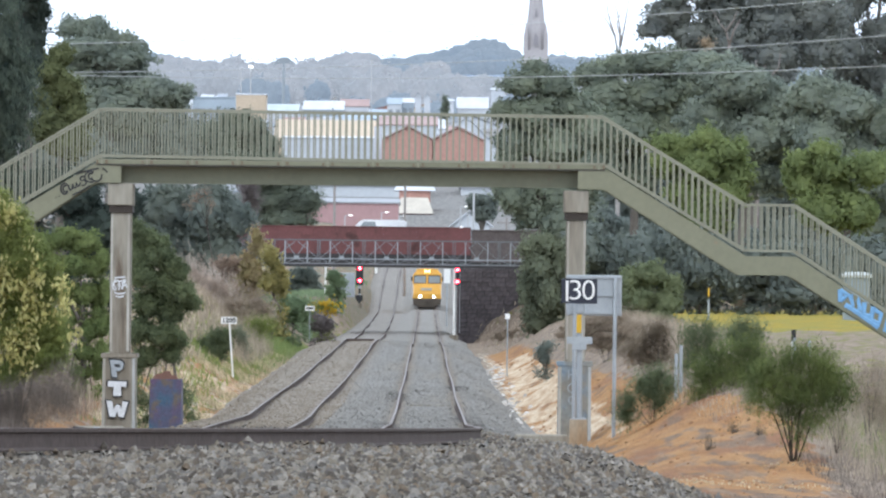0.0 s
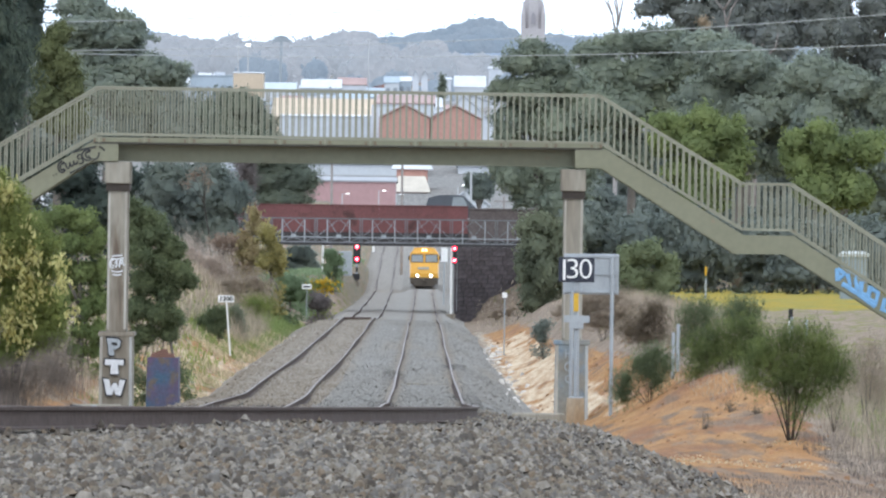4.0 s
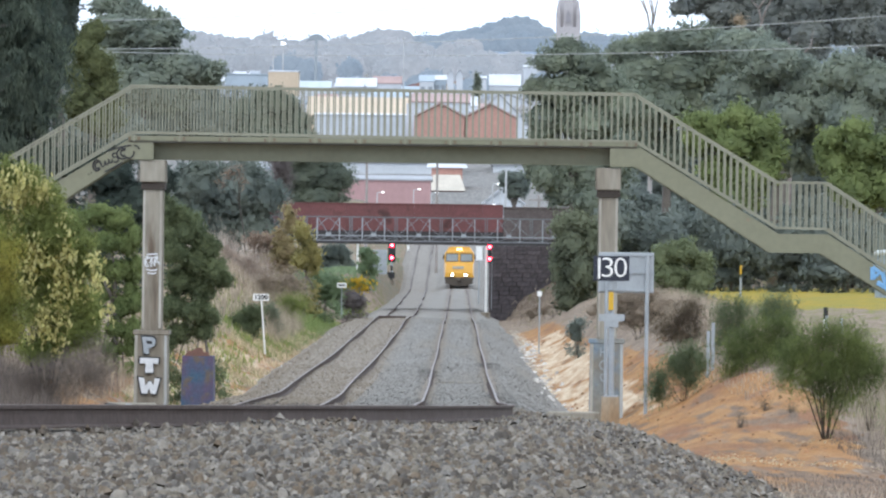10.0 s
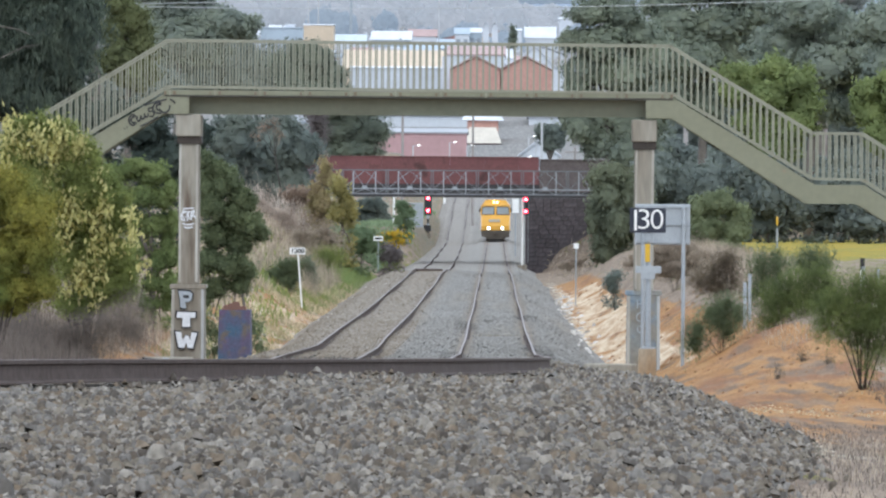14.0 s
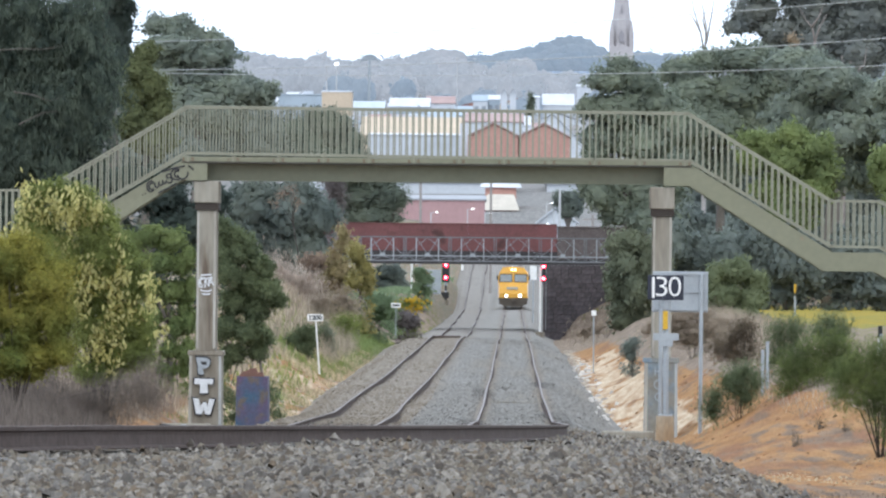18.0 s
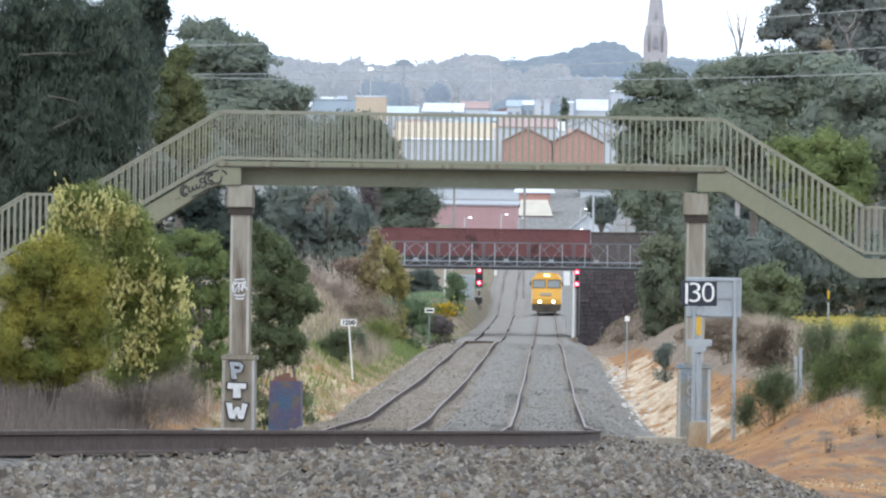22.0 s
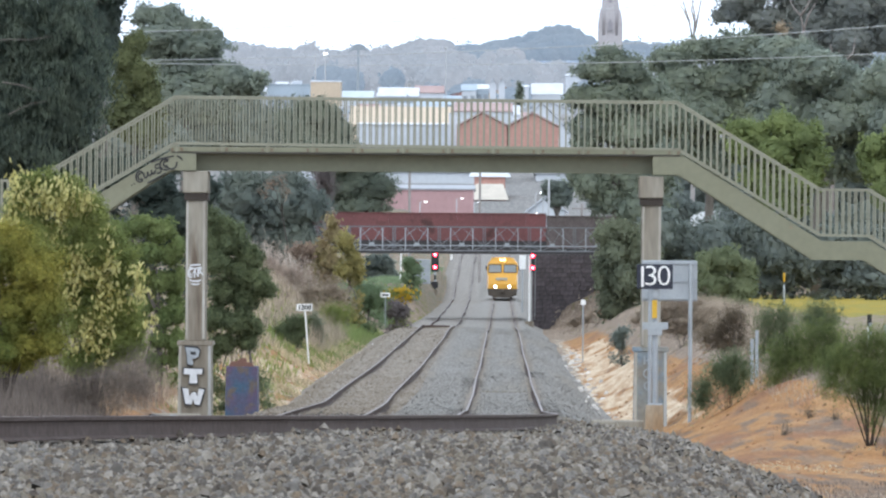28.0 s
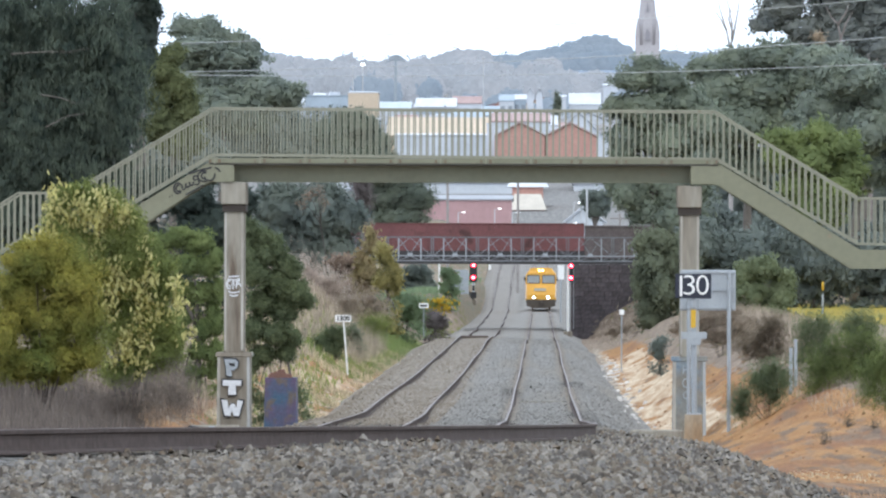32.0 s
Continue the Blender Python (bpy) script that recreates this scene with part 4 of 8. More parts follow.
def board_130():
    s = thing("speed_board", "dark board with white numerals on a grey steel mast", "sign", (2.70, 139.6, 0.6))
    part("mast", MB().tube([(0.03, 0.0, 0.4), (0.0, 0.0, 3.4)], 0.055, 12), M_GALV, s, smooth=False)
    part("base_block", MB().loft([[(-0.19, -0.2), (0.2, -0.2), (0.2, 0.25), (-0.19, 0.25)], [(-0.16, -0.17), (0.18, -0.17), (0.18, 0.22), (-0.16, 0.22)]], (-0.5, 0.60)), M_CONC_RUST, s, "rust-streaked concrete footing")
    b = part("board", MB().box(-0.36, -0.12, 2.90, 0.355, -0.07, 3.39, 0.012), M_NAVY, s)
    for ch, dx, wd in (("1", -0.245, 0.045), ("3", -0.078, 0.235), ("0", 0.18, 0.255)):
        o = part("numeral", numeral_one() if ch == "1" else text_mesh(ch, 0.57, wd - 0.01, 0.003, -0.006), M_WHITE, b)
        o.matrix_basis = pose(dx, -0.125, 3.145)
    part("yellow_tag", MB().box(-0.05, -0.09, 2.32, 0.05, -0.06, 2.68), M_YELLOW, s)
    part("clamp", MB().box(-0.24, -0.09, 2.10, 0.27, -0.055, 2.24).box(-0.13, -0.1, 1.98, 0.15, -0.05, 2.1), M_GALV, s)
    part("collar", MB().tube([(0.01, 0, 2.72), (0.01, 0, 2.88)], 0.10, 12), M_GALV, s)
    part("foot_plate", MB().box(-0.12, -0.12, 0.60, 0.16, 0.14, 0.63), M_GALV, s)
    return s


board_130()


def rear_sign():
    s = thing("road_sign_back", "unpainted back of a large sign on two steel posts", "sign", (3.15, 147.0, 0.8))
    part("panel", MB().box(-0.58, 0, 2.42, 0.58, 0.03, 3.27, 0.012), M_GALV, s)
    for z in (2.46, 2.83, 3.2):
        part("stiffener", MB().box(-0.57, -0.035, z, 0.57, -0.002, z + 0.035), M_GALV, s)
    for x in (-0.4, 0.44):
        part("post", MB().tube([(x, -0.07, -0.3), (x, -0.07, 3.2)], 0.04, 10), M_GALV, s)
    return s


rear_sign()

M_BLUEGRAF = mat("sprayed_block", (0.04, 0.095, 0.155), 0.8, other=(0.105, 0.06, 0.11), scale=1.6, blend=1.0, fine=0.15, spot=(0.12, 0.095, 0.075), spot_scale=2.6, spot_at=0.56)
M_BRICKRED = mat("broken_brick", (0.14, 0.07, 0.052), 0.9, scale=4, fine=0.2)
blk = thing("old_bridge_block", "old concrete block sprayed blue and purple with rubble on top", "concrete block", (-6.75, 171.9, 0))
part("block", MB().loft([[(-0.41, 0), (0.41, 0), (0.41, 1.2), (-0.41, 1.2)], [(-0.38, 0.02), (0.37, 0.02), (0.38, 1.15), (-0.38, 1.15)]], (-0.2, 1.42)), M_BLUEGRAF, blk)
for x, y, w, h in ((-0.2, 0.15, 0.13, 0.12), (0.02, 0.2, 0.17, 0.2), (0.2, 0.14, 0.11, 0.1), (-0.08, 0.45, 0.16, 0.15)):
    part("rubble", MB().loft([[(x - w, y - w * 0.8), (x + w * 0.9, y - w), (x + w, y + w), (x - w * 0.8, y + w * 0.9)], [(x - w * 0.45, y - w * 0.4), (x + w * 0.5, y - w * 0.5), (x + w * 0.4, y + w * 0.5), (x - w * 0.5, y + w * 0.4)]], (1.40, 1.42 + h)), M_BRICKRED, blk)
kb = thing("drain_headwall", "low weathered concrete drain wall at the ballast edge", "concrete wall", (2.1, 148.3, 0))
part("wall", MB().box(-0.56, 0, -0.6, 0.56, 0.3, 0.70, 0.03), M_CONC, kb)
lp = thing("left_pier_slab", "flat concrete slab at the foot of the pier", "concrete slab", (-7.5, 154.6, 0))
part("slab", MB().box(-0.6, 0, -0.2, 0.5, 0.9, 0.62, 0.02), M_CONC, lp)


# ---- painted marks on the footbridge ----
M_SPRAYW = mat("white_spray", (0.636, 0.645, 0.654), 0.7, scale=6, fine=0.1)
M_SPRAYG = mat("faded_spray", (0.33, 0.36, 0.38), 0.7, scale=6, fine=0.2)
M_SPRAYB = mat("blue_spray", (0.18, 0.38, 0.62), 0.7, scale=6, fine=0.15)
M_SPRAYK = mat("black_spray", (0.026, 0.026, 0.028), 0.7, scale=6, fine=0.1)
tag1 = thing("painted_letters", "white block letters with black outlines sprayed on the pier", "graffiti", (-7.161, 155.76, 0))
LETTERS = (  # hand-drawn outlines, from the pier's middle
    (1.889, M_SPRAYG, [(-0.201, 0.189), (0.050, 0.176), (0.113, 0.113), (0.088, -0.013), (0.000, -0.063), (-0.050, -0.063), (-0.025, -0.189), (-0.088, -0.201), (-0.151, -0.176), (-0.164, 0.000)]),
    (1.448, M_SPRAYW, [(-0.227, 0.164), (0.183, 0.151), (0.176, 0.031), (0.057, 0.038), (0.069, -0.164), (-0.113, -0.170), (-0.101, 0.031), (-0.239, 0.038)]),
    (0.995, M_SPRAYW, [(-0.264, 0.183), (-0.138, 0.170), (-0.101, 0.000), (-0.038, 0.094), (0.031, 0.088), (0.069, -0.006), (0.101, 0.170), (0.220, 0.151), (0.126, -0.189), (0.013, -0.176), (-0.019, -0.057), (-0.063, -0.183), (-0.189, -0.170)]))
for z, m, shape in LETTERS:
    mx, mz = np.mean(shape, axis=0)
    part("outline", MB().prism_y([((a - mx) * 1.16 + mx, (b - mz) * 1.18 + mz + z) for a, b in shape], -0.004, 0.03), M_SPRAYK, tag1)
    part("letter", MB().prism_y([(a, b + z) for a, b in shape], -0.010, 0.02), m, tag1)
part("counter", MB().prism_y([(-0.10, 1.989), (0.03, 1.979), (0.04, 1.909), (-0.08, 1.919)], -0.014, 0.02), M_SPRAYK, tag1)


def scrawl(name, label, at, curls, radius, material):
    g = thing(name, label, "graffiti", at)
    for pts in curls:
        part("stroke", MB().tube([(a, 0, b) for a, b in pts], radius, 5, 0.25), material, g)
    return g


def arc(cx, cz, rx, rz, a0, a1, n=14):
    return [(cx + rx * math.cos(radians(a0 + (a1 - a0) * i / n)), cz + rz * math.sin(radians(a0 + (a1 - a0) * i / n))) for i in range(n + 1)]


scrawl("black_tag", "illegible black spray tag on the stair stringer", (-8.03, 155.755, 5.98),
       [arc(-0.37, -0.13, 0.09, 0.12, 40, 330), arc(-0.36, -0.13, 0.05, 0.07, 60, 330), arc(-0.24, -0.06, 0.045, 0.10, 170, 370), arc(-0.15, -0.02, 0.045, 0.09, 180, 360), arc(-0.07, 0.02, 0.045, 0.09, 180, 360),
        arc(0.03, 0.10, 0.06, 0.05, 40, 270), arc(0.04, 0.01, 0.06, 0.06, 90, -130), arc(0.20, 0.14, 0.13, 0.12, 60, 300), arc(0.22, 0.15, 0.07, 0.07, 60, 300), arc(0.33, 0.18, 0.12, 0.14, 200, 370), [(0.45, 0.33), (0.52, 0.30), (0.57, 0.24)],
        [(-0.2, -0.27), (0.0, -0.17), (0.2, -0.05)], [(-0.12, 0.19), (0.1, 0.27), (0.38, 0.33)], [(-0.56, -0.33), (-0.54, -0.32)], [(-0.50, -0.30), (-0.48, -0.29)]], 0.019, M_SPRAYK)
scrawl("white_tag", "small illegible white spray tag on the pier", (-7.16, 155.905, 3.72),
       [arc(-0.1, 0.0, 0.06, 0.09, 60, 300), [(-0.02, -0.1), (0.0, 0.12)], [(-0.12, 0.17), (0.12, 0.19)], [(0.06, 0.08), (0.14, 0.09)], [(0.06, 0.0), (0.15, 0.02)], [(0.06, -0.08), (0.06, 0.08)], arc(0.0, -0.14, 0.12, 0.04, 180, 360), [(-0.16, 0.06), (-0.08, -0.06), (-0.02, 0.08), (0.04, -0.06), (0.1, 0.08), (0.16, -0.04)], arc(0.0, -0.22, 0.09, 0.03, 180, 360), [(-0.14, 0.12), (0.0, 0.1), (0.14, 0.13)]], 0.019, M_SPRAYW)
scrawl("faint_tag", "faint white outline letters sprayed on the pedestal", (2.9, 155.78, 1.6),
       [[(-0.1, 0.16), (-0.1, 0.36)], [(-0.1, 0.26), (0.06, 0.28)], [(0.06, 0.16), (0.06, 0.38)], arc(-0.02, -0.03, 0.10, 0.10, 50, 320), arc(-0.02, -0.3, 0.08, 0.08, 50, 320)], 0.014, M_SPRAYG)
scrawl("blue_tag", "blue spray letters on the stair stringer", (8.95, 155.755, 3.22),
       [[(-0.17, 0.6), (-0.16, 0.32)], [(-0.17, 0.58), (-0.0, 0.48), (-0.13, 0.38)], [(0.05, 0.48), (0.13, 0.2), (0.22, 0.41), (0.28, 0.13)], [(0.37, 0.32), (0.35, 0.06), (0.5, 0.01)], [(0.56, 0.23), (0.52, -0.06), (0.7, -0.14), (0.75, 0.07), (0.6, 0.16)], [(0.9, -0.05), (0.83, -0.3), (1.01, -0.36)], [(-0.06, 0.26), (0.19, 0.11), (0.44, -0.06), (0.69, -0.24)]], 0.06, M_SPRAYB)
scrawl("small_blue_tag", "small blue spray mark on the stair stringer", (-11.84, 155.755, 4.38), [[(-0.05, 0.2), (0.03, -0.15)], [(-0.02, 0.0), (0.07, 0.06)], [(-0.07, -0.17), (0.12, -0.14)]], 0.03, M_SPRAYB)


# ---- trees and shrubs ----
M_BARK = mat("grey_bark", (0.15, 0.132, 0.115), 0.9, other=(0.10, 0.087, 0.075), scale=2, fine=0.25)
M_BARKLIMB = mat("weathered_limb", (0.27, 0.235, 0.215), 0.9, other=(0.19, 0.15, 0.135), scale=2, fine=0.15)
M_BARKDARK = mat("dark_bark", (0.07, 0.055, 0.045), 0.95, scale=2, fine=0.25)
LEAF = {
    "gum_near": leaf_mat("drooping_gum_leaf", (0.05, 0.072, 0.061), (0.175, 0.208, 0.155), 0.3, 1.7),
    # gum colours of the far wood, lifted and blued with painted haze
    "gum": leaf_mat("gum_leaf", (0.238, 0.28, 0.245), (0.36, 0.398, 0.31), 0.1),
    "haze_gum": leaf_mat("grey_gum_leaf", (0.212, 0.252, 0.212), (0.34, 0.375, 0.275), 0.1),
    "dark_olive": leaf_mat("dark_olive_leaf", (0.125, 0.145, 0.075), (0.205, 0.225, 0.105), 0.2),
    "dark": leaf_mat("dark_leaf", (0.065, 0.088, 0.078), (0.11, 0.135, 0.11)),
    # dark and tall gum leaves, paled by haze put into the colour
    "far_dark": leaf_mat("hazed_dark_leaf", (0.197, 0.232, 0.218), (0.274, 0.305, 0.26), 0.1),
    "tall": leaf_mat("tall_gum_leaf", (0.225, 0.247, 0.242), (0.335, 0.348, 0.303), 0.12),
    "yellowing": leaf_mat("yellowing_leaf", (0.22, 0.205, 0.095), (0.44, 0.38, 0.15), 0.2, 0.8),
    "dead": leaf_mat("dead_gum_leaf", (0.42, 0.33, 0.23), (0.55, 0.45, 0.33), 0.2),
    # scrub leaf brightened: haze over the cutting is in its colour
    "haze_dark": leaf_mat("hazed_scrub_leaf", (0.168, 0.202, 0.187), (0.262, 0.293, 0.243), 0.1),
    "soft_olive": leaf_mat("soft_olive_leaf", (0.19, 0.225, 0.13), (0.295, 0.33, 0.185), 0.15),
    "brown_twig": leaf_mat("brown_twig", (0.115, 0.09, 0.066), (0.25, 0.205, 0.145), 0.3, 1.2),
    # green leaf softened with haze in its colour
    "haze_green": leaf_mat("soft_green_leaf", (0.175, 0.245, 0.145), (0.27, 0.34, 0.19)),
    "plum": leaf_mat("plum_scrub_leaf", (0.20, 0.175, 0.175), (0.28, 0.245, 0.23)),
    "olive": leaf_mat("olive_leaf", (0.19, 0.24, 0.11), (0.315, 0.37, 0.15), 0.1),
    "green": leaf_mat("green_leaf", (0.135, 0.185, 0.075), (0.275, 0.325, 0.13), 0.22, 0.9),
    "wattle": leaf_mat("wattle_leaf", (0.17, 0.21, 0.07), (0.34, 0.37, 0.125), 0.3, 1.2),
    "deep": leaf_mat("deep_green_leaf", (0.115, 0.145, 0.085), (0.215, 0.25, 0.13), 0.25, 0.9),
    "moss": leaf_mat("mossy_leaf", (0.165, 0.19, 0.138), (0.255, 0.275, 0.177), 0.12),
    "pine": leaf_mat("pine_needle", (0.175, 0.21, 0.175), (0.255, 0.285, 0.21), 0.1),
    "rust": leaf_mat("autumn_leaf", (0.28, 0.21, 0.13), (0.50, 0.43, 0.22), 0.2, 0.8),
    "gold": leaf_mat("golden_leaf", (0.155, 0.19, 0.055), (0.42, 0.37, 0.09), 0.35, 1.1),
    "broom": leaf_mat("broom_twig", (0.085, 0.11, 0.045), (0.245, 0.29, 0.10), 0.25, 1.8),
    "dry": leaf_mat("dry_twig", (0.27, 0.217, 0.17), (0.52, 0.43, 0.33), 0.3, 0.9),
    "pale_dry": leaf_mat("pale_dry_twig", (0.47, 0.385, 0.32), (0.70, 0.60, 0.51), 0.25, 0.9),
    "russet": leaf_mat("russet_leaf", (0.27, 0.195, 0.15), (0.38, 0.29, 0.22), 0.2, 0.9),
    "straw": leaf_mat("straw_blade", (0.42, 0.34, 0.22), (0.64, 0.53, 0.36), 0.3, 1.0),
    "mauve": leaf_mat("mauve_stalk", (0.11, 0.09, 0.078), (0.22, 0.185, 0.158), 0.25, 0.8),
    "flower": leaf_mat("cream_blossom", (0.50, 0.46, 0.17), (0.66, 0.61, 0.29), 0.2, 2.0),
    "gorse": leaf_mat("yellow_blossom", (0.50, 0.33, 0.04), (0.62, 0.42, 0.05), 0.2),
}


def cube_sphere(k):
    """Quads of a unit sphere, as corners (faces, 4, 3)."""
    g = np.linspace(-1, 1, k + 1)
    out = []
    for axis in range(3):
        for s in (-1, 1):
            for i in range(k):
                for j in range(k):
                    q = []
                    for a, b in ((i, j), (i + 1, j), (i + 1, j + 1), (i, j + 1)):
                        p = [0, 0, 0]
                        p[axis], p[(axis + 1) % 3], p[(axis + 2) % 3] = s, g[a] * s, g[b]
                        q.append(p)
                    out.append(q)
    q = np.array(out, float)
    return q / np.linalg.norm(q, axis=2)[:, :, None]


BALL = cube_sphere(9)


def leaves(lobes, size, cover, rng, droop=0.0, aspect=0.45, core=0.0, cores=None, hubs=None):
    """Leaf blades through a set of lobes (x, y, z, rx, ry, rz), thicker towards their skins, in sprays."""
    cs, out = [], []
    for i, (x, y, z, rx, ry, rz) in enumerate(lobes):
        n = int(cover * 2.3 * rx * rz / (size * size * aspect))
        sprays = max(6, n // 14)
        d = rng.normal(size=(sprays, 3))
        d /= np.linalg.norm(d, axis=1)[:, None]
        r = rng.uniform(0.45, 1.0, sprays) ** 0.45
        bump = 1 + 0.22 * np.sin(d[:, 0] * 5 + x) * np.sin(d[:, 2] * 6 + z) + rng.normal(0, 0.13, sprays)
        c = d * (r * bump)[:, None] * (rx, ry, rz) + (x, y, z)
        pick = rng.integers(0, sprays, n)
        p = c[pick] + rng.normal(0, 1, (n, 3)) * size * (1.1 if droop >= 0 else 2.2 if aspect < 0.15 else 1.4)
        cs.append(p)
        o = (p - (x, y, z)) / (rx * rx, ry * ry, rz * rz) * max(rx, rz)
        if hubs:
            h = hubs[i]
            o = o * 0.35 + (p - h[:3]) / (h[3] ** 2, h[4] ** 2, h[5] ** 2) * max(h[3], h[5]) * 0.65
        out.append(o)
    c, out = np.concatenate(cs), np.concatenate(out)
    out /= np.linalg.norm(out, axis=1)[:, None] + 1e-6
    n = len(c)
    a = rng.normal(size=(n, 3))
    a[:, 2] -= droop * 2
    a /= np.linalg.norm(a, axis=1)[:, None]
    b = np.cross(a, rng.normal(size=(n, 3)))
    b /= np.linalg.norm(b, axis=1)[:, None]
    face = np.cross(a, b)
    b *= np.where((face * out).sum(1) < 0, -1, 1)[:, None]
    face = np.cross(a, b)
    s = size * rng.uniform(0.6, 1.3, n)[:, None]
    nor = out * 0.58 + face * 0.09 + (0, -0.10, 0.46)
    nor /= np.linalg.norm(nor, axis=1)[:, None]
    v = np.stack([c - a * s, c - b * s * aspect, c + a * s, c + b * s * aspect], 1).reshape(-1, 3)
    nor = np.repeat(nor, 4, axis=0)
    if core:
        # the closed inner foliage behind the outer sprays
        vs, ns = [v], [nor]
        loose = 0.3 if core > 0.9 else 1.0
        for x, y, z, rx, ry, rz in cores or lobes:
            d = BALL.reshape(-1, 3)
            u = d * (rx, ry, rz) / (0.5 * (rx + rz)) * 3.0
            k = core * (1 + 0.07 * np.sin(u[:, 0] * 2.3 + x) * np.sin(u[:, 2] * 2.6 + z) + 0.06 * np.sin(u[:, 0] * 4.7 + z * 3) * np.sin(u[:, 2] * 5.2 + x) + 0.03 * np.sin(u[:, 0] * 9 + u[:, 2] * 8 + y))
            # each patch sits a little in or out, tilted and overlapping, as clumps of leaves do
            quad = d.reshape(-1, 4, 3)
            mid = quad.mean(1, keepdims=True)
            tilt = rng.normal(0, 0.03 * loose, quad.shape)
            quad = (mid + (quad - mid) * rng.uniform(0.8, 1.35, (len(quad), 1, 1)) + tilt) * (1 + rng.normal(0.02, 0.035 * loose, (len(quad), 1, 1)))
            vs.append(quad.reshape(-1, 3) * k[:, None] * (rx, ry, rz) + (x, y, z))
            m = d * 0.55 + (0, -0.10, 0.46) + np.repeat(rng.normal(0, 0.22 * loose, (len(d) // 4, 3)), 4, axis=0)
            ns.append(m / np.linalg.norm(m, axis=1)[:, None])
        v, nor = np.concatenate(vs), np.concatenate(ns)
        n = len(v) // 4
    me = quad_mesh("crown", v, np.arange(4 * n).reshape(n, 4)[:, ::1])
    me.normals_split_custom_set_from_vertices(nor)
    return me


def plant(name, label, category, species, x, y, lobes, size, cover=3.0, droop=0.0, aspect=0.45, bark=None, group="", blossom=None, foot=None, trunk_r=None, depth=1.0, sparse_limbs=6, seed=0, core=None):
    """A tree or shrub on the ground at x, y; lobes of its crown are (x, z, rx, rz) in the world, spread round y."""
    if y > 340:
        size *= 1.22
    rng = np.random.default_rng(1000 + seed + int(abs(x) * 10) + int(y))
    g = float(ground_z(x, y)) if foot is None else foot
    t = thing(name, label, category, (x, y, g), group)
    full = []
    for lx, lz, rx, rz in lobes:
        r = (rx + rz) / 2 * depth
        full.append((lx - x, rng.uniform(-0.5, 0.5) * r, lz - g, rx, r, rz))
    # lesser lobes between neighbours close the clefts
    if category == "tree" or aspect >= 0.2:
        for i, f in enumerate(list(full)):
            near = sorted(full[:i] + full[i + 1:len(lobes)], key=lambda q: (q[0] - f[0]) ** 2 + (q[2] - f[2]) ** 2)[:1]
            for q in near:
                w = rng.uniform(0.35, 0.65)
                full.append(tuple(f[j] * w + q[j] * (1 - w) for j in range(3)) + tuple((f[j] + q[j]) / 2 * rng.uniform(0.55, 0.8) for j in range(3, 6)))
    whole = list(full)
    fine, hubs = [], []
    twigs = category == "shrub" and aspect < 0.2
    for f in full:
        fine.append((*f[:3], f[3] * 0.80, f[4] * 0.80, f[5] * 0.80))
        hubs += [f] * (5 if twigs else 6)
        for k in range(4 if twigs else 5):
            a, e = rng.uniform(0, 2 * math.pi), rng.uniform(-0.9, 0.35)
            q = rng.uniform(0.38, 0.55) if twigs else rng.uniform(0.28, 0.46)
            h = 0.70 * math.cos(e)
            fine.append((f[0] + f[3] * h * math.cos(a), f[1] + f[4] * 0.7 * math.sin(e), f[2] + f[5] * h * math.sin(a), f[3] * q * rng.uniform(0.85, 1.25), f[4] * q, f[5] * q))
    full = fine
    if category == "shrub" and droop >= 0:
        low, high = min(f[0] - f[3] for f in full), max(f[0] + f[3] for f in full)
        r = max(0.10, min(f[2] for f in full) * 0.45)
        for k in range(3):
            cx = low + (high - low) * (0.24 + 0.26 * k)
            full.append((cx, 0.0, r * 0.85, (high - low) * 0.2, (high - low) * 0.22, r))
            hubs.append(full[-1])
    top = max(f[2] + f[5] for f in full)
    bark = bark or M_BARK
    tr = trunk_r or max(0.03, top * 0.022)
    mid = np.mean([f[:3] for f in full], axis=0)
    fork = (mid[0] * 0.5, mid[1] * 0.5, min(mid[2] * 0.7, top * 0.6))
    if droop < 0:
        for f in sorted(full, key=lambda q: -q[3] * q[5])[:9]:
            q = (f[0] + rng.uniform(-.4, .4) * f[3], f[1], f[2] + 0.3 * f[5])
            m = (q[0] * 0.42 + rng.uniform(-.05, .05), q[1] * 0.4, q[2] * 0.5)
            part("stem", MB().tube([(q[0] * 0.05 + rng.uniform(-.04, .04), rng.uniform(-.06, .06), -0.1), m, q], [tr * 0.26, tr * 0.2, tr * 0.08], 5), bark, t, smooth=True)
    else:
        part("trunk", MB().tube([(0, 0, -0.25), (fork[0] * 0.3, fork[1] * 0.3, fork[2] * 0.5), fork], [tr, tr * 0.8, tr * 0.55], 8), bark, t, smooth=True)
        for f in sorted(full, key=lambda q: -q[3] * q[5])[:sparse_limbs + 2]:
            q = (f[0] + rng.uniform(-.3, .3) * f[3], f[1], f[2] + rng.uniform(0.0, 0.5) * f[5])
            m = ((fork[0] + q[0]) / 2 + rng.uniform(-.15, .15) * f[3], (fork[1] + q[1]) / 2, (fork[2] + q[2]) / 2 + 0.05 * top)
            part("limb", MB().tube([fork, m, q], [tr * 0.5, tr * 0.32, tr * 0.12], 6), bark, t, smooth=True)
    part("crown", leaves(full, size, cover, rng, droop, aspect, core=core if core is not None else (0.3 if aspect < 0.15 else 0.76) if droop < 0 and cover > 1.5 else (0.74 if y > 340 else 0.76) if aspect >= 0.2 else 0.0, cores=None if twigs else whole, hubs=hubs), LEAF[species], t)
    if blossom:
        rate, kind, heads = blossom
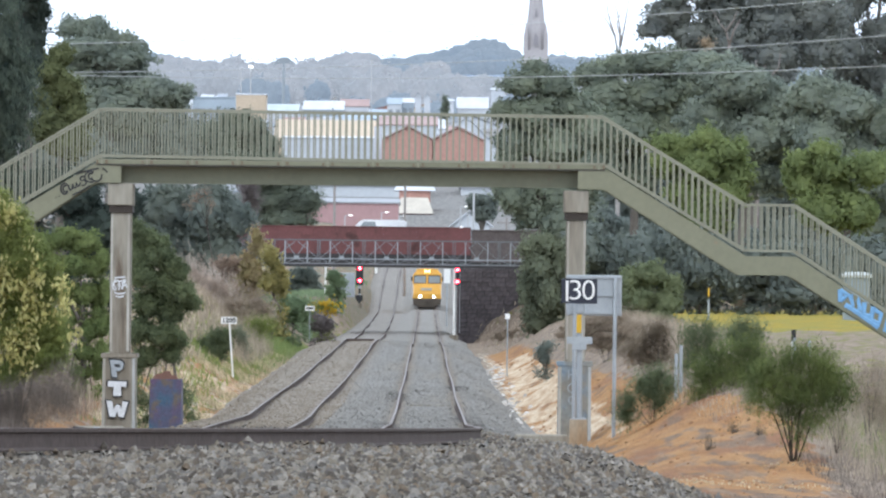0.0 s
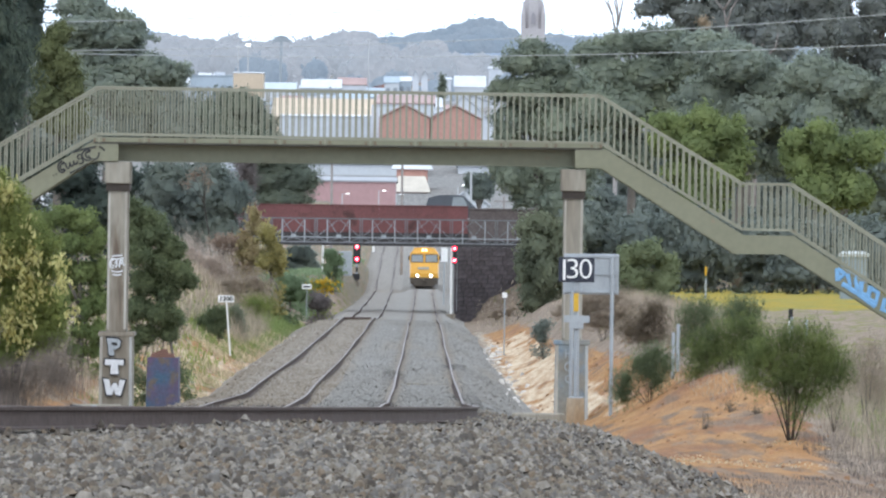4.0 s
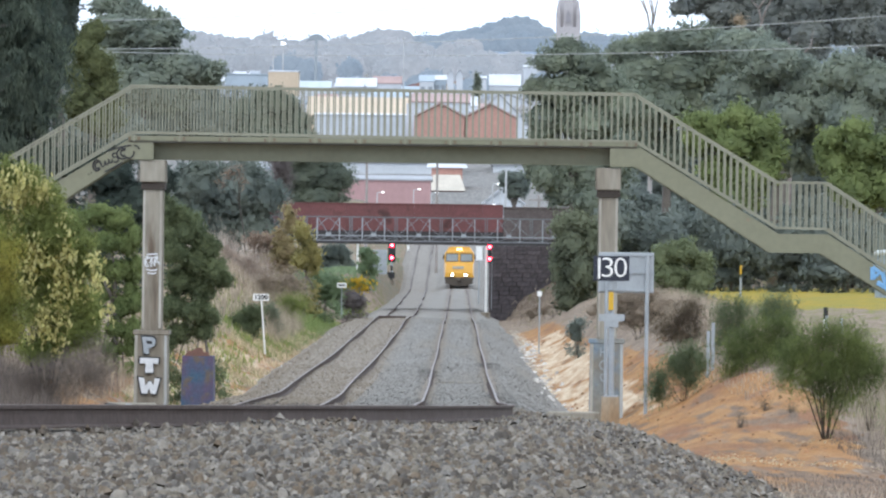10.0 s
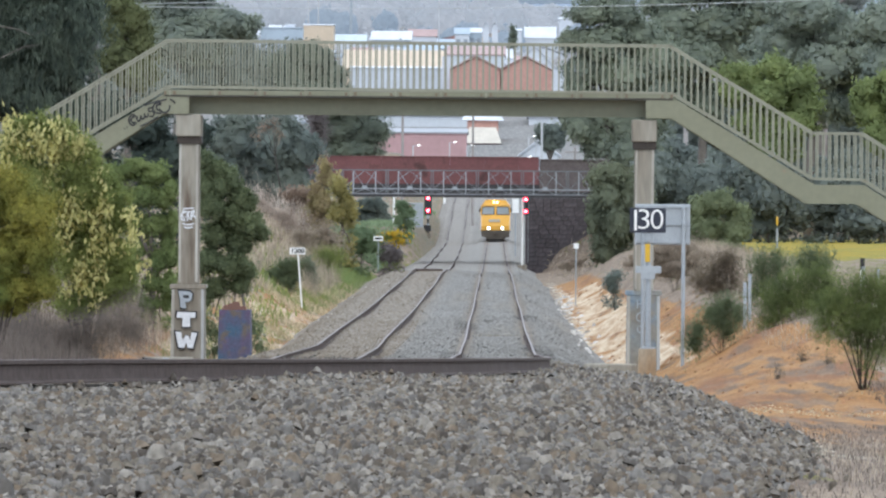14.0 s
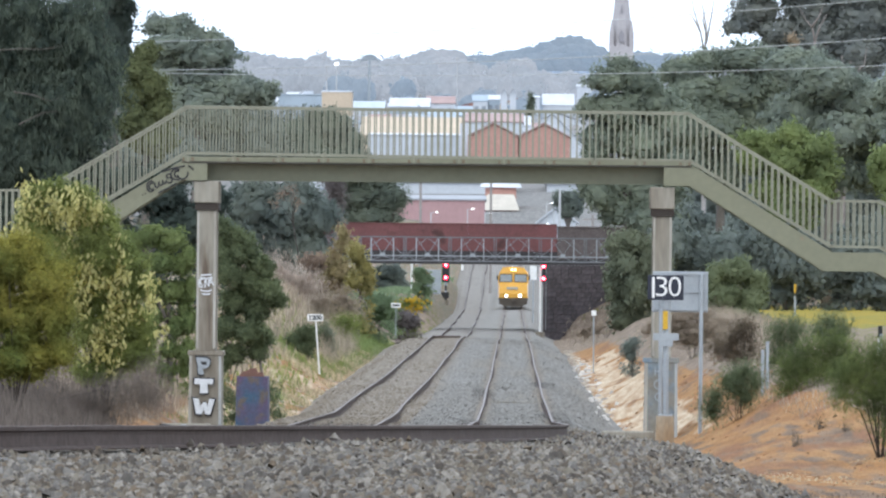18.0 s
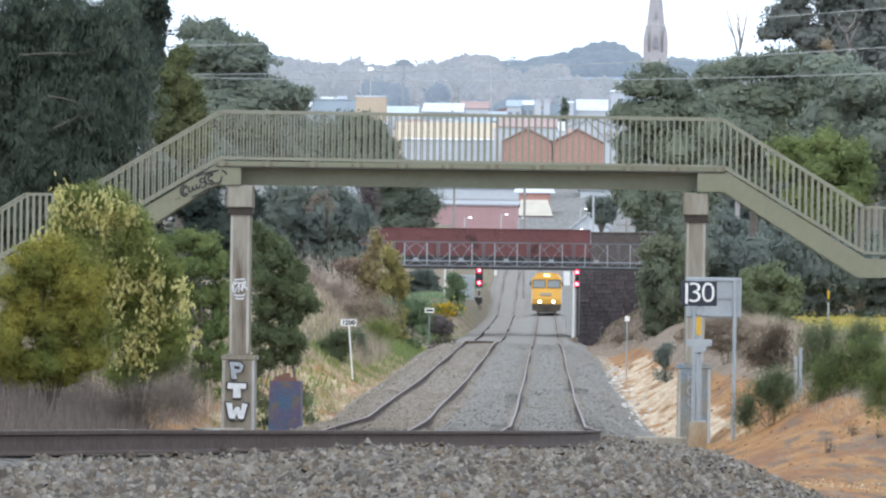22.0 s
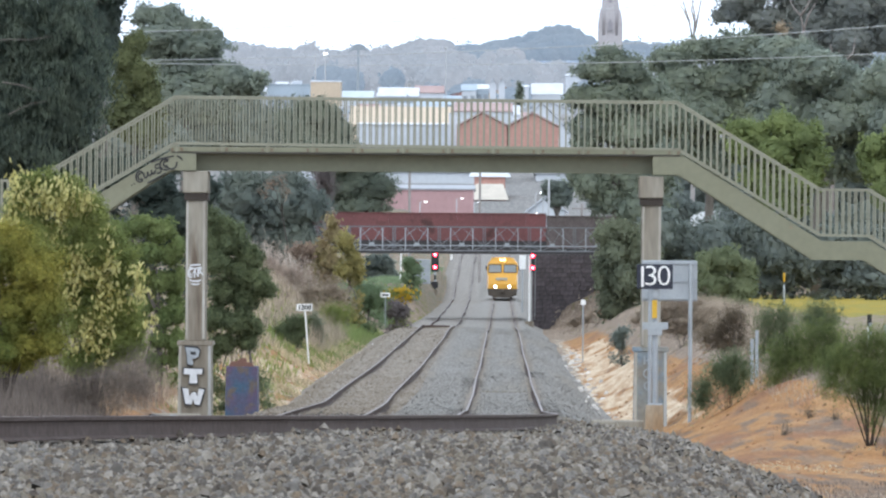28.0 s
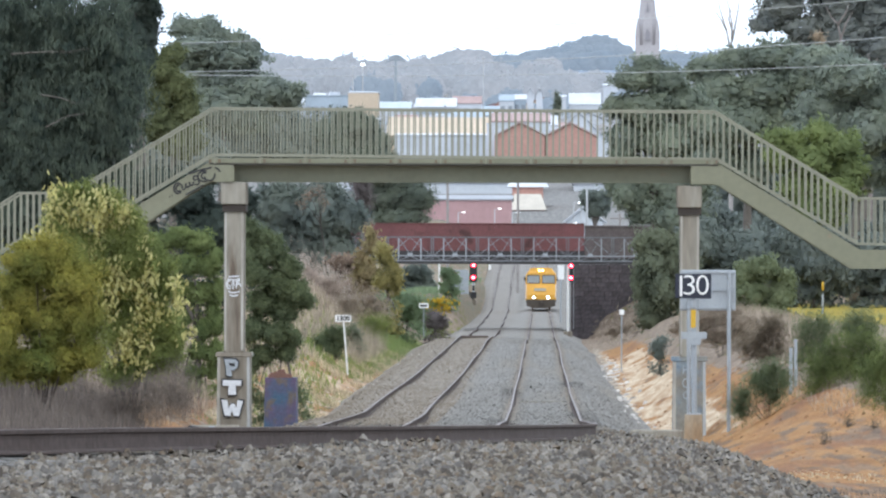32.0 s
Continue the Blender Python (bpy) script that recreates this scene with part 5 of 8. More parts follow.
        keep = [(bx - x, by, bz - g, r, r, r * 1.2) for bx, by, bz, r in heads] or [f for f in full if rng.random() < 0.45]
        part("blossom", leaves(keep, size * 1.35, cover * rate, rng, -0.9, 0.42), LEAF[kind], t)
    return t


def tuft_field(name, label, species, boxes, blade, count, seed, banded=False):
    """Upright dry stalks rooted on the ground within (x0, x1, y0, y1, height) patches."""
    rng = np.random.default_rng(seed)
    vs = []
    for x0, x1, y0, y1, h in boxes:
        n = int(count * (x1 - x0) * (y1 - y0))
        x, y = rng.uniform(x0, x1, n), rng.uniform(y0, y1, n)
        if banded:
            keep = np.sin(y * 0.42 + x * 1.4) + 0.6 * np.sin(y * 0.17 - x * 0.8) > 0.25
            x, y = x[keep], y[keep]
            n = len(x)
        z = ground_z(x, y) - 0.03
        hh = h * rng.uniform(0.35, 1.1, n)
        lean = rng.normal(0, 0.22, (n, 2)) * hh[:, None]
        w = blade * rng.uniform(0.5, 1.4, n)
        a = rng.uniform(0, 3.14, n)
        base = np.stack([x, y, z], 1)
        side = np.stack([np.cos(a) * w, np.sin(a) * w, 0 * w], 1)
        tip = base + np.stack([lean[:, 0], lean[:, 1], hh], 1)
        vs.append(np.stack([base - side, base + side, tip + side * 0.35, tip - side * 0.35], 1).reshape(-1, 3))
    v = np.concatenate(vs)
    me = quad_mesh(name, v, np.arange(len(v)).reshape(-1, 4))
    me.materials.append(LEAF[species])
    return tagged(new(name, me), label, "grass", kind="stuff")


def bare_tree(x, y, limbs, label, thick=1.0, bark=None):
    """A leafless tree: limbs are runs of (x, z) points from thick to thin."""
    g = float(ground_z(x, y))
    t = thing("bare_tree", label, "tree", (x, y, g))
    part("trunk", MB().tube([(0, 0, -0.3), (0, 0, limbs[0][0][1] - g)], [0.3 * thick, 0.2 * thick], 8), bark or M_BARKPALE, t, smooth=True)
    for run in limbs:
        pts = [(a - x, 0.15 * i, b - g) for i, (a, b) in enumerate(run)]
        part("limb", MB().tube(pts, [(0.14 - 0.11 * i / (len(pts) - 1)) * thick for i in range(len(pts))], 6), bark or M_BARKPALE, t, smooth=True)
    return t


M_BARKPALE = mat("pale_dead_wood", (0.42, 0.39, 0.37), 0.9, other=(0.33, 0.31, 0.29), scale=2, fine=0.15)

# the left bank
GUM = plant('gum_tree', 'tall drooping grey-green gum tree behind the stairs', 'tree', 'gum_near', -19.67, 255.4, [(-20.59, 11.89, 2.87, 2.46), (-17.92, 11.92, 2.46, 2.67), (-16.35, 9.48, 1.95, 2.67), (-19.12, 9.24, 3.08, 2.67), (-19.69, 6.16, 2.67, 2.25), (-16.83, 6.61, 2.05, 1.84), (-16.08, 11.95, 1.23, 2.25), (-22.59, 8.17, 2.67, 4.1), (-22.23, 12.07, 2.67, 2.46), (-17.82, 4.34, 2.46, 1.44)], 0.129, droop=1.3, aspect=0.17, cover=2.3, core=0.5)
for run in ([(-19.62, 11.81), (-18.41, 11.9), (-17.6, 11.89), (-16.83, 12.04)],
            [(-18.59, 10.36), (-17.88, 10.25), (-17.33, 10.05), (-16.81, 10.2)],
            [(-18.37, 9.19), (-17.57, 9.6), (-16.96, 9.69)]):
    gx, gy, gz = GUM.matrix_basis.translation
    part("bough", MB().tube([(x - gx, 252.6 - gy + 0.15 * i, z - gz) for i, (x, z) in enumerate(run)], [0.024 - 0.018 * i / (len(run) - 1) for i in range(len(run))], 6), M_BARK, GUM, "grey bare bough")

plant('conifer_tree', 'very dark dense tree behind the gum', 'tree', 'dark', -19.09, 324.0, [(-20.37, 18.53, 1.17, 1.17), (-21.68, 19.56, 1.3, 1.04), (-19.18, 17.5, 0.91, 1.17), (-18.91, 16.2, 0.68, 1.17), (-19.34, 19.46, 1.04, 1.04), (-18.68, 18.68, 0.65, 1.04), (-20.65, 20.61, 1.3, 0.91), (-20.09, 17.23, 1.04, 1.17), (-22.71, 18.51, 1.17, 1.17), (-19.24, 15.14, 1.04, 1.82), (-19.14, 17.48, 0.99, 2.08), (-19.6, 13.31, 1.17, 1.3), (-18.83, 13.58, 0.57, 1.04)], 0.096, cover=3)
plant('gum_tree', 'open-crowned gum with pale limbs and gaps', 'tree', 'gum', -26.16, 548.2, [(-29.08, 23.12, 1.41, 0.88), (-27.46, 23.27, 1.1, 0.88), (-26.44, 22.53, 1.1, 0.79), (-25.24, 22.11, 1.14, 0.7), (-23.92, 21.55, 1.06, 0.88), (-28.1, 21.5, 2.64, 1.1), (-25.45, 20.65, 2.64, 1.23), (-28.95, 19.07, 3.52, 1.98), (-25.43, 18.89, 3.3, 1.98), (-22.78, 18.26, 2.42, 1.54), (-21.23, 17.62, 1.67, 1.32), (-25.84, 16.91, 4.84, 2.2)], 0.147, cover=2.4, droop=0.4)
plant('wattle_tree', 'olive-green young tree by the footbridge stairs', 'tree', 'dark_olive', -16.31, 299.0, [(-16.4, 13.17, 0.67, 0.58), (-16.75, 12.45, 0.77, 0.58), (-16.07, 11.86, 0.72, 0.72), (-16.86, 11.37, 0.82, 0.72), (-15.78, 10.9, 0.67, 0.84), (-16.61, 10.17, 1.2, 0.96), (-16.0, 9.58, 1.2, 0.96)], 0.089, cover=1.7)
plant('dark_tree', 'dark rounded tree beside the cutting', 'tree', 'haze_dark', -13.78, 386.3, [(-15.2, 7.55, 1.92, 1.71), (-13.03, 7.26, 2.02, 2.17), (-11.63, 6.97, 1.24, 1.55), (-14.09, 5.39, 2.48, 1.71), (-15.64, 5.68, 1.55, 1.55), (-12.23, 5.1, 1.55, 1.4), (-16.25, 4.13, 1.86, 1.55)], 0.115, cover=1.7)
plant('backing_tree', 'dark brownish-green tree behind the footbridge', 'tree', 'far_dark', -22.05, 566.9, [(-27.16, 15.98, 2.27, 2.09), (-24.66, 16.23, 2.27, 1.82), (-22.16, 15.67, 2.27, 1.82), (-19.87, 15.15, 2.05, 1.64), (-17.6, 15.27, 1.82, 1.64), (-25.32, 13.95, 3.19, 1.64), (-20.77, 13.87, 3.19, 1.46), (-15.77, 14.2, 2.0, 1.36)], 0.152, cover=1.15)
plant('backing_tree', 'dark leafy tree behind the footbridge stairs', 'tree', 'far_dark', -19.78, 373.8, [(-21.06, 10.41, 1.8, 1.5), (-18.65, 9.94, 1.8, 1.38), (-20.13, 8.18, 2.4, 1.5), (-21.93, 8.15, 1.8, 1.5), (-23.1, 5.74, 2.4, 1.8)], 0.111, cover=1.15)
plant('purple_tree', 'purplish-brown bare-twigged tree by the bridge', 'tree', 'plum', -12.34, 448.6, [(-12.64, 9.71, 0.86, 0.72), (-12.27, 9.18, 0.72, 0.86), (-12.47, 8.17, 0.72, 0.94)], 0.107, aspect=0.15, cover=1.3, core=0.3)
plant('pine_tree', 'dark pine tree rising behind the footbridge', 'tree', 'pine', -14.13, 510.9, [(-14.56, 15.52, 0.41, 0.66), (-14.63, 14.58, 1.23, 0.74), (-14.21, 13.68, 1.84, 0.9), (-13.59, 12.78, 1.97, 0.82), (-12.13, 10.42, 2.54, 0.98), (-10.68, 9.13, 2.05, 0.9), (-12.53, 9.6, 2.46, 1.23), (-11.69, 7.97, 2.25, 1.15), (-13.78, 11.63, 2.46, 1.44), (-9.86, 9.55, 1.07, 0.66), (-15.85, 13.17, 1.48, 1.23), (-16.68, 14.06, 1.23, 0.98), (-15.67, 15.1, 0.66, 0.74), (-13.61, 14.71, 0.82, 0.9), (-12.9, 13.61, 0.9, 0.82)], 0.137, aspect=0.25, cover=2.6)
plant('shrub_tree', 'dark olive-green shrub beside the concrete pier', 'shrub', 'deep', -6.6, 178.0, [(-7.75, 4.78, 0.37, 0.43), (-7.32, 4.45, 0.43, 0.4), (-6.89, 4.17, 0.37, 0.4), (-7.6, 3.99, 0.43, 0.43), (-7.1, 3.71, 0.46, 0.43), (-6.6, 3.5, 0.37, 0.4), (-7.45, 3.21, 0.49, 0.43), (-6.88, 3.0, 0.43, 0.37), (-6.35, 3.29, 0.26, 0.29), (-7.66, 2.56, 0.4, 0.4), (-7.09, 2.42, 0.43, 0.37), (-6.66, 2.28, 0.26, 0.26), (-7.44, 1.92, 0.4, 0.34), (-6.87, 1.93, 0.29, 0.26), (-7.73, 1.7, 0.23, 0.34), (-7.8, 5.13, 0.29, 0.29), (-7.43, 4.88, 0.31, 0.31), (-7.11, 4.64, 0.26, 0.26), (-7.75, 4.42, 0.29, 0.37), (-6.67, 4.0, 0.26, 0.26)], 0.056, aspect=0.3, cover=2.2, core=0.72, sparse_limbs=2, trunk_r=0.05)
plant('shrub_tree', 'mid-green dense shrub under the stairs', 'shrub', 'green', -8.8, 173.0, [(-9.9, 4.73, 0.36, 0.28), (-9.41, 4.81, 0.33, 0.25), (-8.93, 4.67, 0.31, 0.28), (-9.69, 4.25, 0.39, 0.31), (-9.06, 4.18, 0.39, 0.33), (-8.57, 4.12, 0.25, 0.33), (-9.47, 3.62, 0.39, 0.36), (-8.85, 3.49, 0.39, 0.36), (-8.49, 3.01, 0.19, 0.33), (-9.26, 2.93, 0.39, 0.36), (-8.7, 2.59, 0.31, 0.33), (-9.46, 2.31, 0.31, 0.31), (-8.83, 2.03, 0.25, 0.25), (-8.48, 1.97, 0.17, 0.28), (-9.21, 4.95, 0.33, 0.22), (-8.72, 4.74, 0.33, 0.28), (-8.37, 4.33, 0.22, 0.36), (-8.32, 3.57, 0.19, 0.39), (-8.35, 2.73, 0.19, 0.39), (-8.35, 2.04, 0.17, 0.36), (-8.97, 1.55, 0.25, 0.22), (-8.48, 1.55, 0.19, 0.25)], 0.055, aspect=0.3, cover=1.7)
plant('brush_tree', 'dark scrub below the stairs', 'shrub', 'dark', -11.45, 218.1, [(-11.47, 6.32, 1.05, 0.7), (-10.24, 5.46, 0.88, 0.79), (-12.35, 6.66, 1.05, 0.7), (-11.11, 5.1, 1.05, 0.88), (-9.72, 6.16, 0.53, 0.53)], 0.069, cover=1.8)
WATTLE_SPRAYS = ((-9.69, 5.46, 4), (-8.83, 5.53, 3), (-9.77, 5.24, 3), (-9.10, 5.06, 4), (-8.39, 5.20, 4), (-9.41, 4.94, 4), (-9.85, 4.77, 3), (-8.91, 4.75, 4), (-8.44, 5.09, 2), (-8.99, 4.39, 4), (-7.83, 4.40, 2), (-8.60, 4.04, 4), (-8.40, 3.79, 4), (-7.93, 3.88, 4), (-7.90, 3.46, 3), (-7.46, 3.72, 4), (-8.67, 3.29, 4), (-8.09, 3.08, 4), (-8.31, 2.74, 4), (-7.92, 2.69, 3), (-8.44, 2.58, 3), (-8.22, 2.27, 3), (-7.35, 3.36, 4), (-7.12, 2.73, 2), (-10.18, 4.49, 3), (-9.96, 4.66, 2), (-8.15, 3.55, 4), (-8.62, 3.62, 3), (-8.75, 5.22, 3), (-9.30, 5.30, 3), (-9.57, 5.11, 3), (-8.91, 5.00, 3), (-7.73, 3.13, 2), (-8.05, 2.19, 2), (-8.61, 2.41, 2))
rng = np.random.default_rng(77)
WATTLE_HEADS = [(a + rng.normal(0, 0.07), rng.uniform(-0.62, -0.42), b + rng.normal(0, 0.08), 0.065) for a, b, k in WATTLE_SPRAYS for i in range(k)]
plant('flowering_wattle', 'wattle tree covered in cream blossom', 'tree', 'wattle', -8.3, 137.1, [(-9.58, 5.34, 0.31, 0.29), (-9.03, 5.23, 0.46, 0.35), (-8.64, 4.91, 0.48, 0.44), (-9.57, 4.79, 0.49, 0.44), (-8.19, 4.31, 0.6, 0.57), (-7.91, 3.65, 0.55, 0.57), (-8.57, 3.86, 0.66, 0.66), (-7.68, 3.0, 0.44, 0.57), (-8.28, 2.88, 0.66, 0.62), (-7.89, 2.33, 0.57, 0.48), (-7.45, 2.45, 0.24, 0.37), (-8.38, 2.0, 0.51, 0.37), (-9.1, 4.3, 0.55, 0.5), (-8.9, 3.5, 0.5, 0.5), (-9.69, 5.41, 0.1, 0.24), (-9.45, 5.56, 0.09, 0.2), (-9.18, 5.61, 0.11, 0.26), (-8.84, 5.51, 0.1, 0.26), (-8.56, 5.38, 0.11, 0.24), (-8.29, 5.16, 0.11, 0.22), (-9.88, 5.14, 0.1, 0.2), (-8.12, 4.91, 0.13, 0.18), (-7.67, 3.76, 0.1, 0.2), (-7.42, 3.54, 0.09, 0.2), (-7.5, 4.09, 0.09, 0.15)], 0.047, aspect=0.22, blossom=(1.5, 'flower', WATTLE_HEADS), cover=2.0, bark=M_BARKDARK, droop=-0.4, core=0.58)
plant('young_wattle', 'golden-green bushy wattle on short dark stems', 'shrub', 'gold', -9.18, 125.8, [(-9.44, 4.21, 0.45, 0.36), (-8.99, 4.37, 0.42, 0.34), (-9.58, 3.65, 0.57, 0.48), (-8.77, 3.76, 0.61, 0.51), (-9.17, 3.15, 0.86, 0.57), (-8.36, 3.16, 0.36, 0.53), (-9.87, 2.84, 0.36, 0.53), (-8.76, 2.45, 0.67, 0.46), (-9.46, 2.34, 0.61, 0.46), (-9.97, 2.33, 0.3, 0.36), (-8.3, 2.46, 0.26, 0.3)], 0.050, aspect=0.17, cover=1.9, bark=M_BARKDARK, droop=-0.5)
plant('dry_brush', 'tangled brown dry brush under the wattles', 'shrub', 'mauve', -9.3, 133.3, [(-10.55, 1.38, 0.49, 0.26), (-9.91, 1.43, 0.49, 0.3), (-9.27, 1.5, 0.49, 0.32), (-8.62, 1.51, 0.49, 0.32), (-8.04, 1.58, 0.49, 0.36), (-7.45, 1.68, 0.43, 0.39), (-7.11, 1.77, 0.26, 0.43), (-10.22, 1.17, 0.64, 0.17), (-8.94, 1.23, 0.75, 0.19), (-7.76, 1.29, 0.64, 0.21)], 0.056, aspect=0.05, cover=0.9, droop=-0.6, bark=M_BARKDARK)
plant('low_shrub', 'dark green low bush beside the distance sign', 'shrub', 'deep', -8.64, 270.5, [(-9.06, 1.32, 0.33, 0.35), (-8.67, 1.63, 0.37, 0.3), (-8.3, 1.67, 0.24, 0.3), (-8.77, 1.06, 0.39, 0.35), (-8.38, 1.24, 0.33, 0.35), (-8.62, 0.78, 0.3, 0.2)], 0.07, aspect=0.25, cover=1.8, droop=-0.3, core=0.7)
plant('low_shrub', 'dull green low bush behind the distance sign', 'shrub', 'moss', -8.38, 293.5, [(-8.51, 1.57, 0.24, 0.31), (-8.39, 1.17, 0.28, 0.38), (-8.27, 0.72, 0.26, 0.31)], 0.075, aspect=0.25, cover=1.6, droop=-0.3, core=0.65)
plant('autumn_shrub', 'tall rust-brown scrub on the cutting edge', 'shrub', 'rust', -10.2, 373.8, [(-11.26, 4.38, 0.66, 0.48), (-10.42, 4.69, 0.72, 0.54), (-10.8, 3.67, 0.78, 0.54), (-9.77, 5.36, 0.48, 0.6), (-9.95, 6.08, 0.3, 0.48), (-10.05, 3.98, 0.78, 0.6), (-11.25, 3.03, 0.66, 0.48), (-10.11, 3.08, 0.72, 0.48)], 0.1, cover=1.7)
plant('autumn_shrub', 'yellowing olive shrub on the cutting edge', 'shrub', 'yellowing', -8.9, 366.0, [(-8.97, 4.92, 0.47, 0.59), (-8.58, 4.14, 0.53, 0.59), (-9.02, 3.51, 0.53, 0.53), (-8.25, 3.52, 0.29, 0.47), (-8.57, 3.11, 0.41, 0.35)], 0.1, cover=1.7)
plant('dry_brush', 'low brown brush on the middle of the bank', 'shrub', 'dry', -9.9, 330.0, [(-9.71, 2.43, 0.64, 0.42), (-8.78, 2.58, 0.58, 0.42), (-9.17, 1.91, 0.64, 0.37), (-10.1, 1.9, 0.53, 0.32), (-8.25, 2.18, 0.42, 0.37)], 0.13, aspect=0.08, cover=1.4, droop=-0.6, core=0.6)
plant('autumn_shrub', 'low orange-leaved scrub on the bank', 'shrub', 'russet', -11.23, 361.3, [(-11.42, 4.49, 0.58, 0.35), (-10.78, 4.61, 0.41, 0.35), (-11.07, 4.2, 0.52, 0.29)], 0.097, cover=1.6)
plant('dry_brush', 'tall pale pinkish dry stalks on the cutting bank', 'shrub', 'pale_dry', -10.6, 345.0, [(-13.44, 4.13, 0.44, 0.39), (-12.88, 3.94, 0.5, 0.44), (-12.19, 3.78, 0.61, 0.5), (-11.41, 3.6, 0.61, 0.5), (-10.77, 3.19, 0.44, 0.44), (-12.51, 3.09, 0.61, 0.5), (-11.54, 2.85, 0.66, 0.44), (-13.21, 3.3, 0.44, 0.5), (-12.09, 2.26, 0.66, 0.39), (-11.12, 2.3, 0.55, 0.39), (-12.92, 2.34, 0.5, 0.44)], 0.15, aspect=0.05, cover=1.5, droop=-0.9, core=0.6)
plant('low_shrub', 'yellow-green clump of grass and weeds', 'shrub', 'wattle', -8.52, 326.5, [(-8.85, 1.57, 0.47, 0.31), (-8.25, 1.68, 0.42, 0.31), (-8.51, 1.36, 0.58, 0.26)], 0.097, aspect=0.12, cover=1.7, droop=-0.5)
plant('low_shrub', 'rounded green bush beside the track', 'shrub', 'haze_green', -8.22, 386.3, [(-8.22, 2.32, 0.93, 0.68), (-7.69, 1.95, 0.56, 0.5), (-8.77, 1.85, 0.56, 0.46), (-8.21, 1.64, 0.99, 0.4)], 0.103, aspect=0.25, cover=1.7)
plant('low_shrub', 'dark plum-coloured bush under the gorse', 'shrub', 'plum', -6.78, 396.2, [(-6.93, 1.46, 0.57, 0.45), (-6.39, 1.28, 0.38, 0.38), (-7.28, 1.14, 0.38, 0.29), (-6.77, 1.02, 0.57, 0.22)], 0.094, aspect=0.25, cover=1.7)
plant('gorse_bush', 'gorse bush with yellow blossom', 'shrub', 'wattle', -6.93, 401.2, [(-6.99, 2.11, 0.48, 0.29), (-6.54, 2.18, 0.35, 0.26), (-7.25, 1.85, 0.29, 0.23)], 0.095, blossom=(4.0, 'gorse', ()), cover=1.4)
plant('small_tree', 'pale grey-green small tree beside the signal', 'shrub', 'haze_green', -7.8, 510.9, [(-7.93, 4.06, 0.57, 0.45), (-7.6, 3.45, 0.57, 0.57), (-8.09, 2.87, 0.61, 0.53), (-7.43, 2.54, 0.41, 0.37)], 0.121, cover=1.8)
plant('dark_tree', 'dark green scrub under the road bridge', 'shrub', 'haze_dark', -11.09, 573.2, [(-11.75, 4.04, 0.83, 0.74), (-10.74, 3.82, 0.74, 0.83), (-11.42, 2.9, 1.01, 0.74), (-10.18, 2.72, 0.74, 0.64), (-12.48, 3.12, 0.64, 0.83)], 0.136, cover=1.8)

# the right bank and the wood behind it
plant('cypress_tree', 'grey-green bushy cypress by the abutment', 'tree', 'moss', 5.21, 392.5, [(4.74, 5.63, 0.76, 0.69), (5.68, 5.89, 0.88, 0.76), (5.38, 4.53, 1.13, 1.26), (4.76, 3.42, 0.82, 1.32), (5.87, 3.12, 0.95, 1.39), (5.09, 2.17, 0.69, 0.69), (6.48, 4.7, 0.82, 1.45), (6.81, 3.13, 0.82, 1.26), (5.26, 1.38, 0.82, 0.69), (6.36, 1.71, 0.95, 0.82), (7.18, 4.4, 0.69, 1.26)], 0.105, cover=1.7)
plant('gum_tree', 'wide grey-green gum at the edge of the wood', 'tree', 'haze_gum', 6.32, 448.6, [(5.64, 17.38, 1.01, 0.65), (4.94, 16.3, 1.66, 0.94), (6.74, 16.32, 1.8, 1.08), (3.88, 14.66, 1.3, 0.86), (5.68, 14.51, 2.16, 1.3), (8.01, 14.89, 2.02, 1.44), (4.62, 12.69, 1.8, 1.44), (7.14, 12.36, 2.16, 1.58), (9.47, 13.47, 1.8, 1.58), (5.19, 9.82, 2.02, 1.3), (7.71, 9.49, 2.38, 1.58), (4.1, 10.89, 1.22, 1.08), (4.3, 9.09, 1.08, 0.94), (5.75, 8.1, 1.8, 1.3), (7.92, 7.51, 2.16, 1.44), (3.75, 9.8, 1.08, 0.86)], 0.120, droop=0.4, cover=1.7)
plant('gum_tree', 'dense olive-crowned gum in the wood', 'tree', 'haze_gum', 12.75, 473.5, [(9.95, 17.79, 1.71, 0.99), (12.23, 18.39, 2.09, 1.06), (14.5, 18.61, 2.28, 1.14), (11.11, 16.29, 2.28, 1.37), (13.77, 16.32, 2.66, 1.6), (16.04, 17.1, 1.9, 1.37), (12.28, 14.02, 2.66, 1.75), (14.93, 14.05, 2.28, 1.75), (10.41, 11.34, 2.28, 1.9), (12.69, 10.98, 2.28, 1.9)], 0.127, droop=0.4, cover=1.7)
plant('gum_tree', 'broad gum with grey-green foliage in the wood', 'tree', 'gum', 19.44, 461.0, [(17.09, 17.88, 2.22, 1.33), (19.32, 16.8, 2.59, 1.7), (21.55, 15.72, 2.44, 1.7), (17.86, 14.93, 2.59, 1.85), (20.47, 13.48, 2.59, 1.85), (16.77, 12.7, 1.85, 1.63), (22.69, 13.51, 2.22, 1.85), (19.39, 10.88, 2.59, 1.7), (22.35, 10.91, 2.07, 1.85)], 0.123, droop=0.4, cover=1.7)
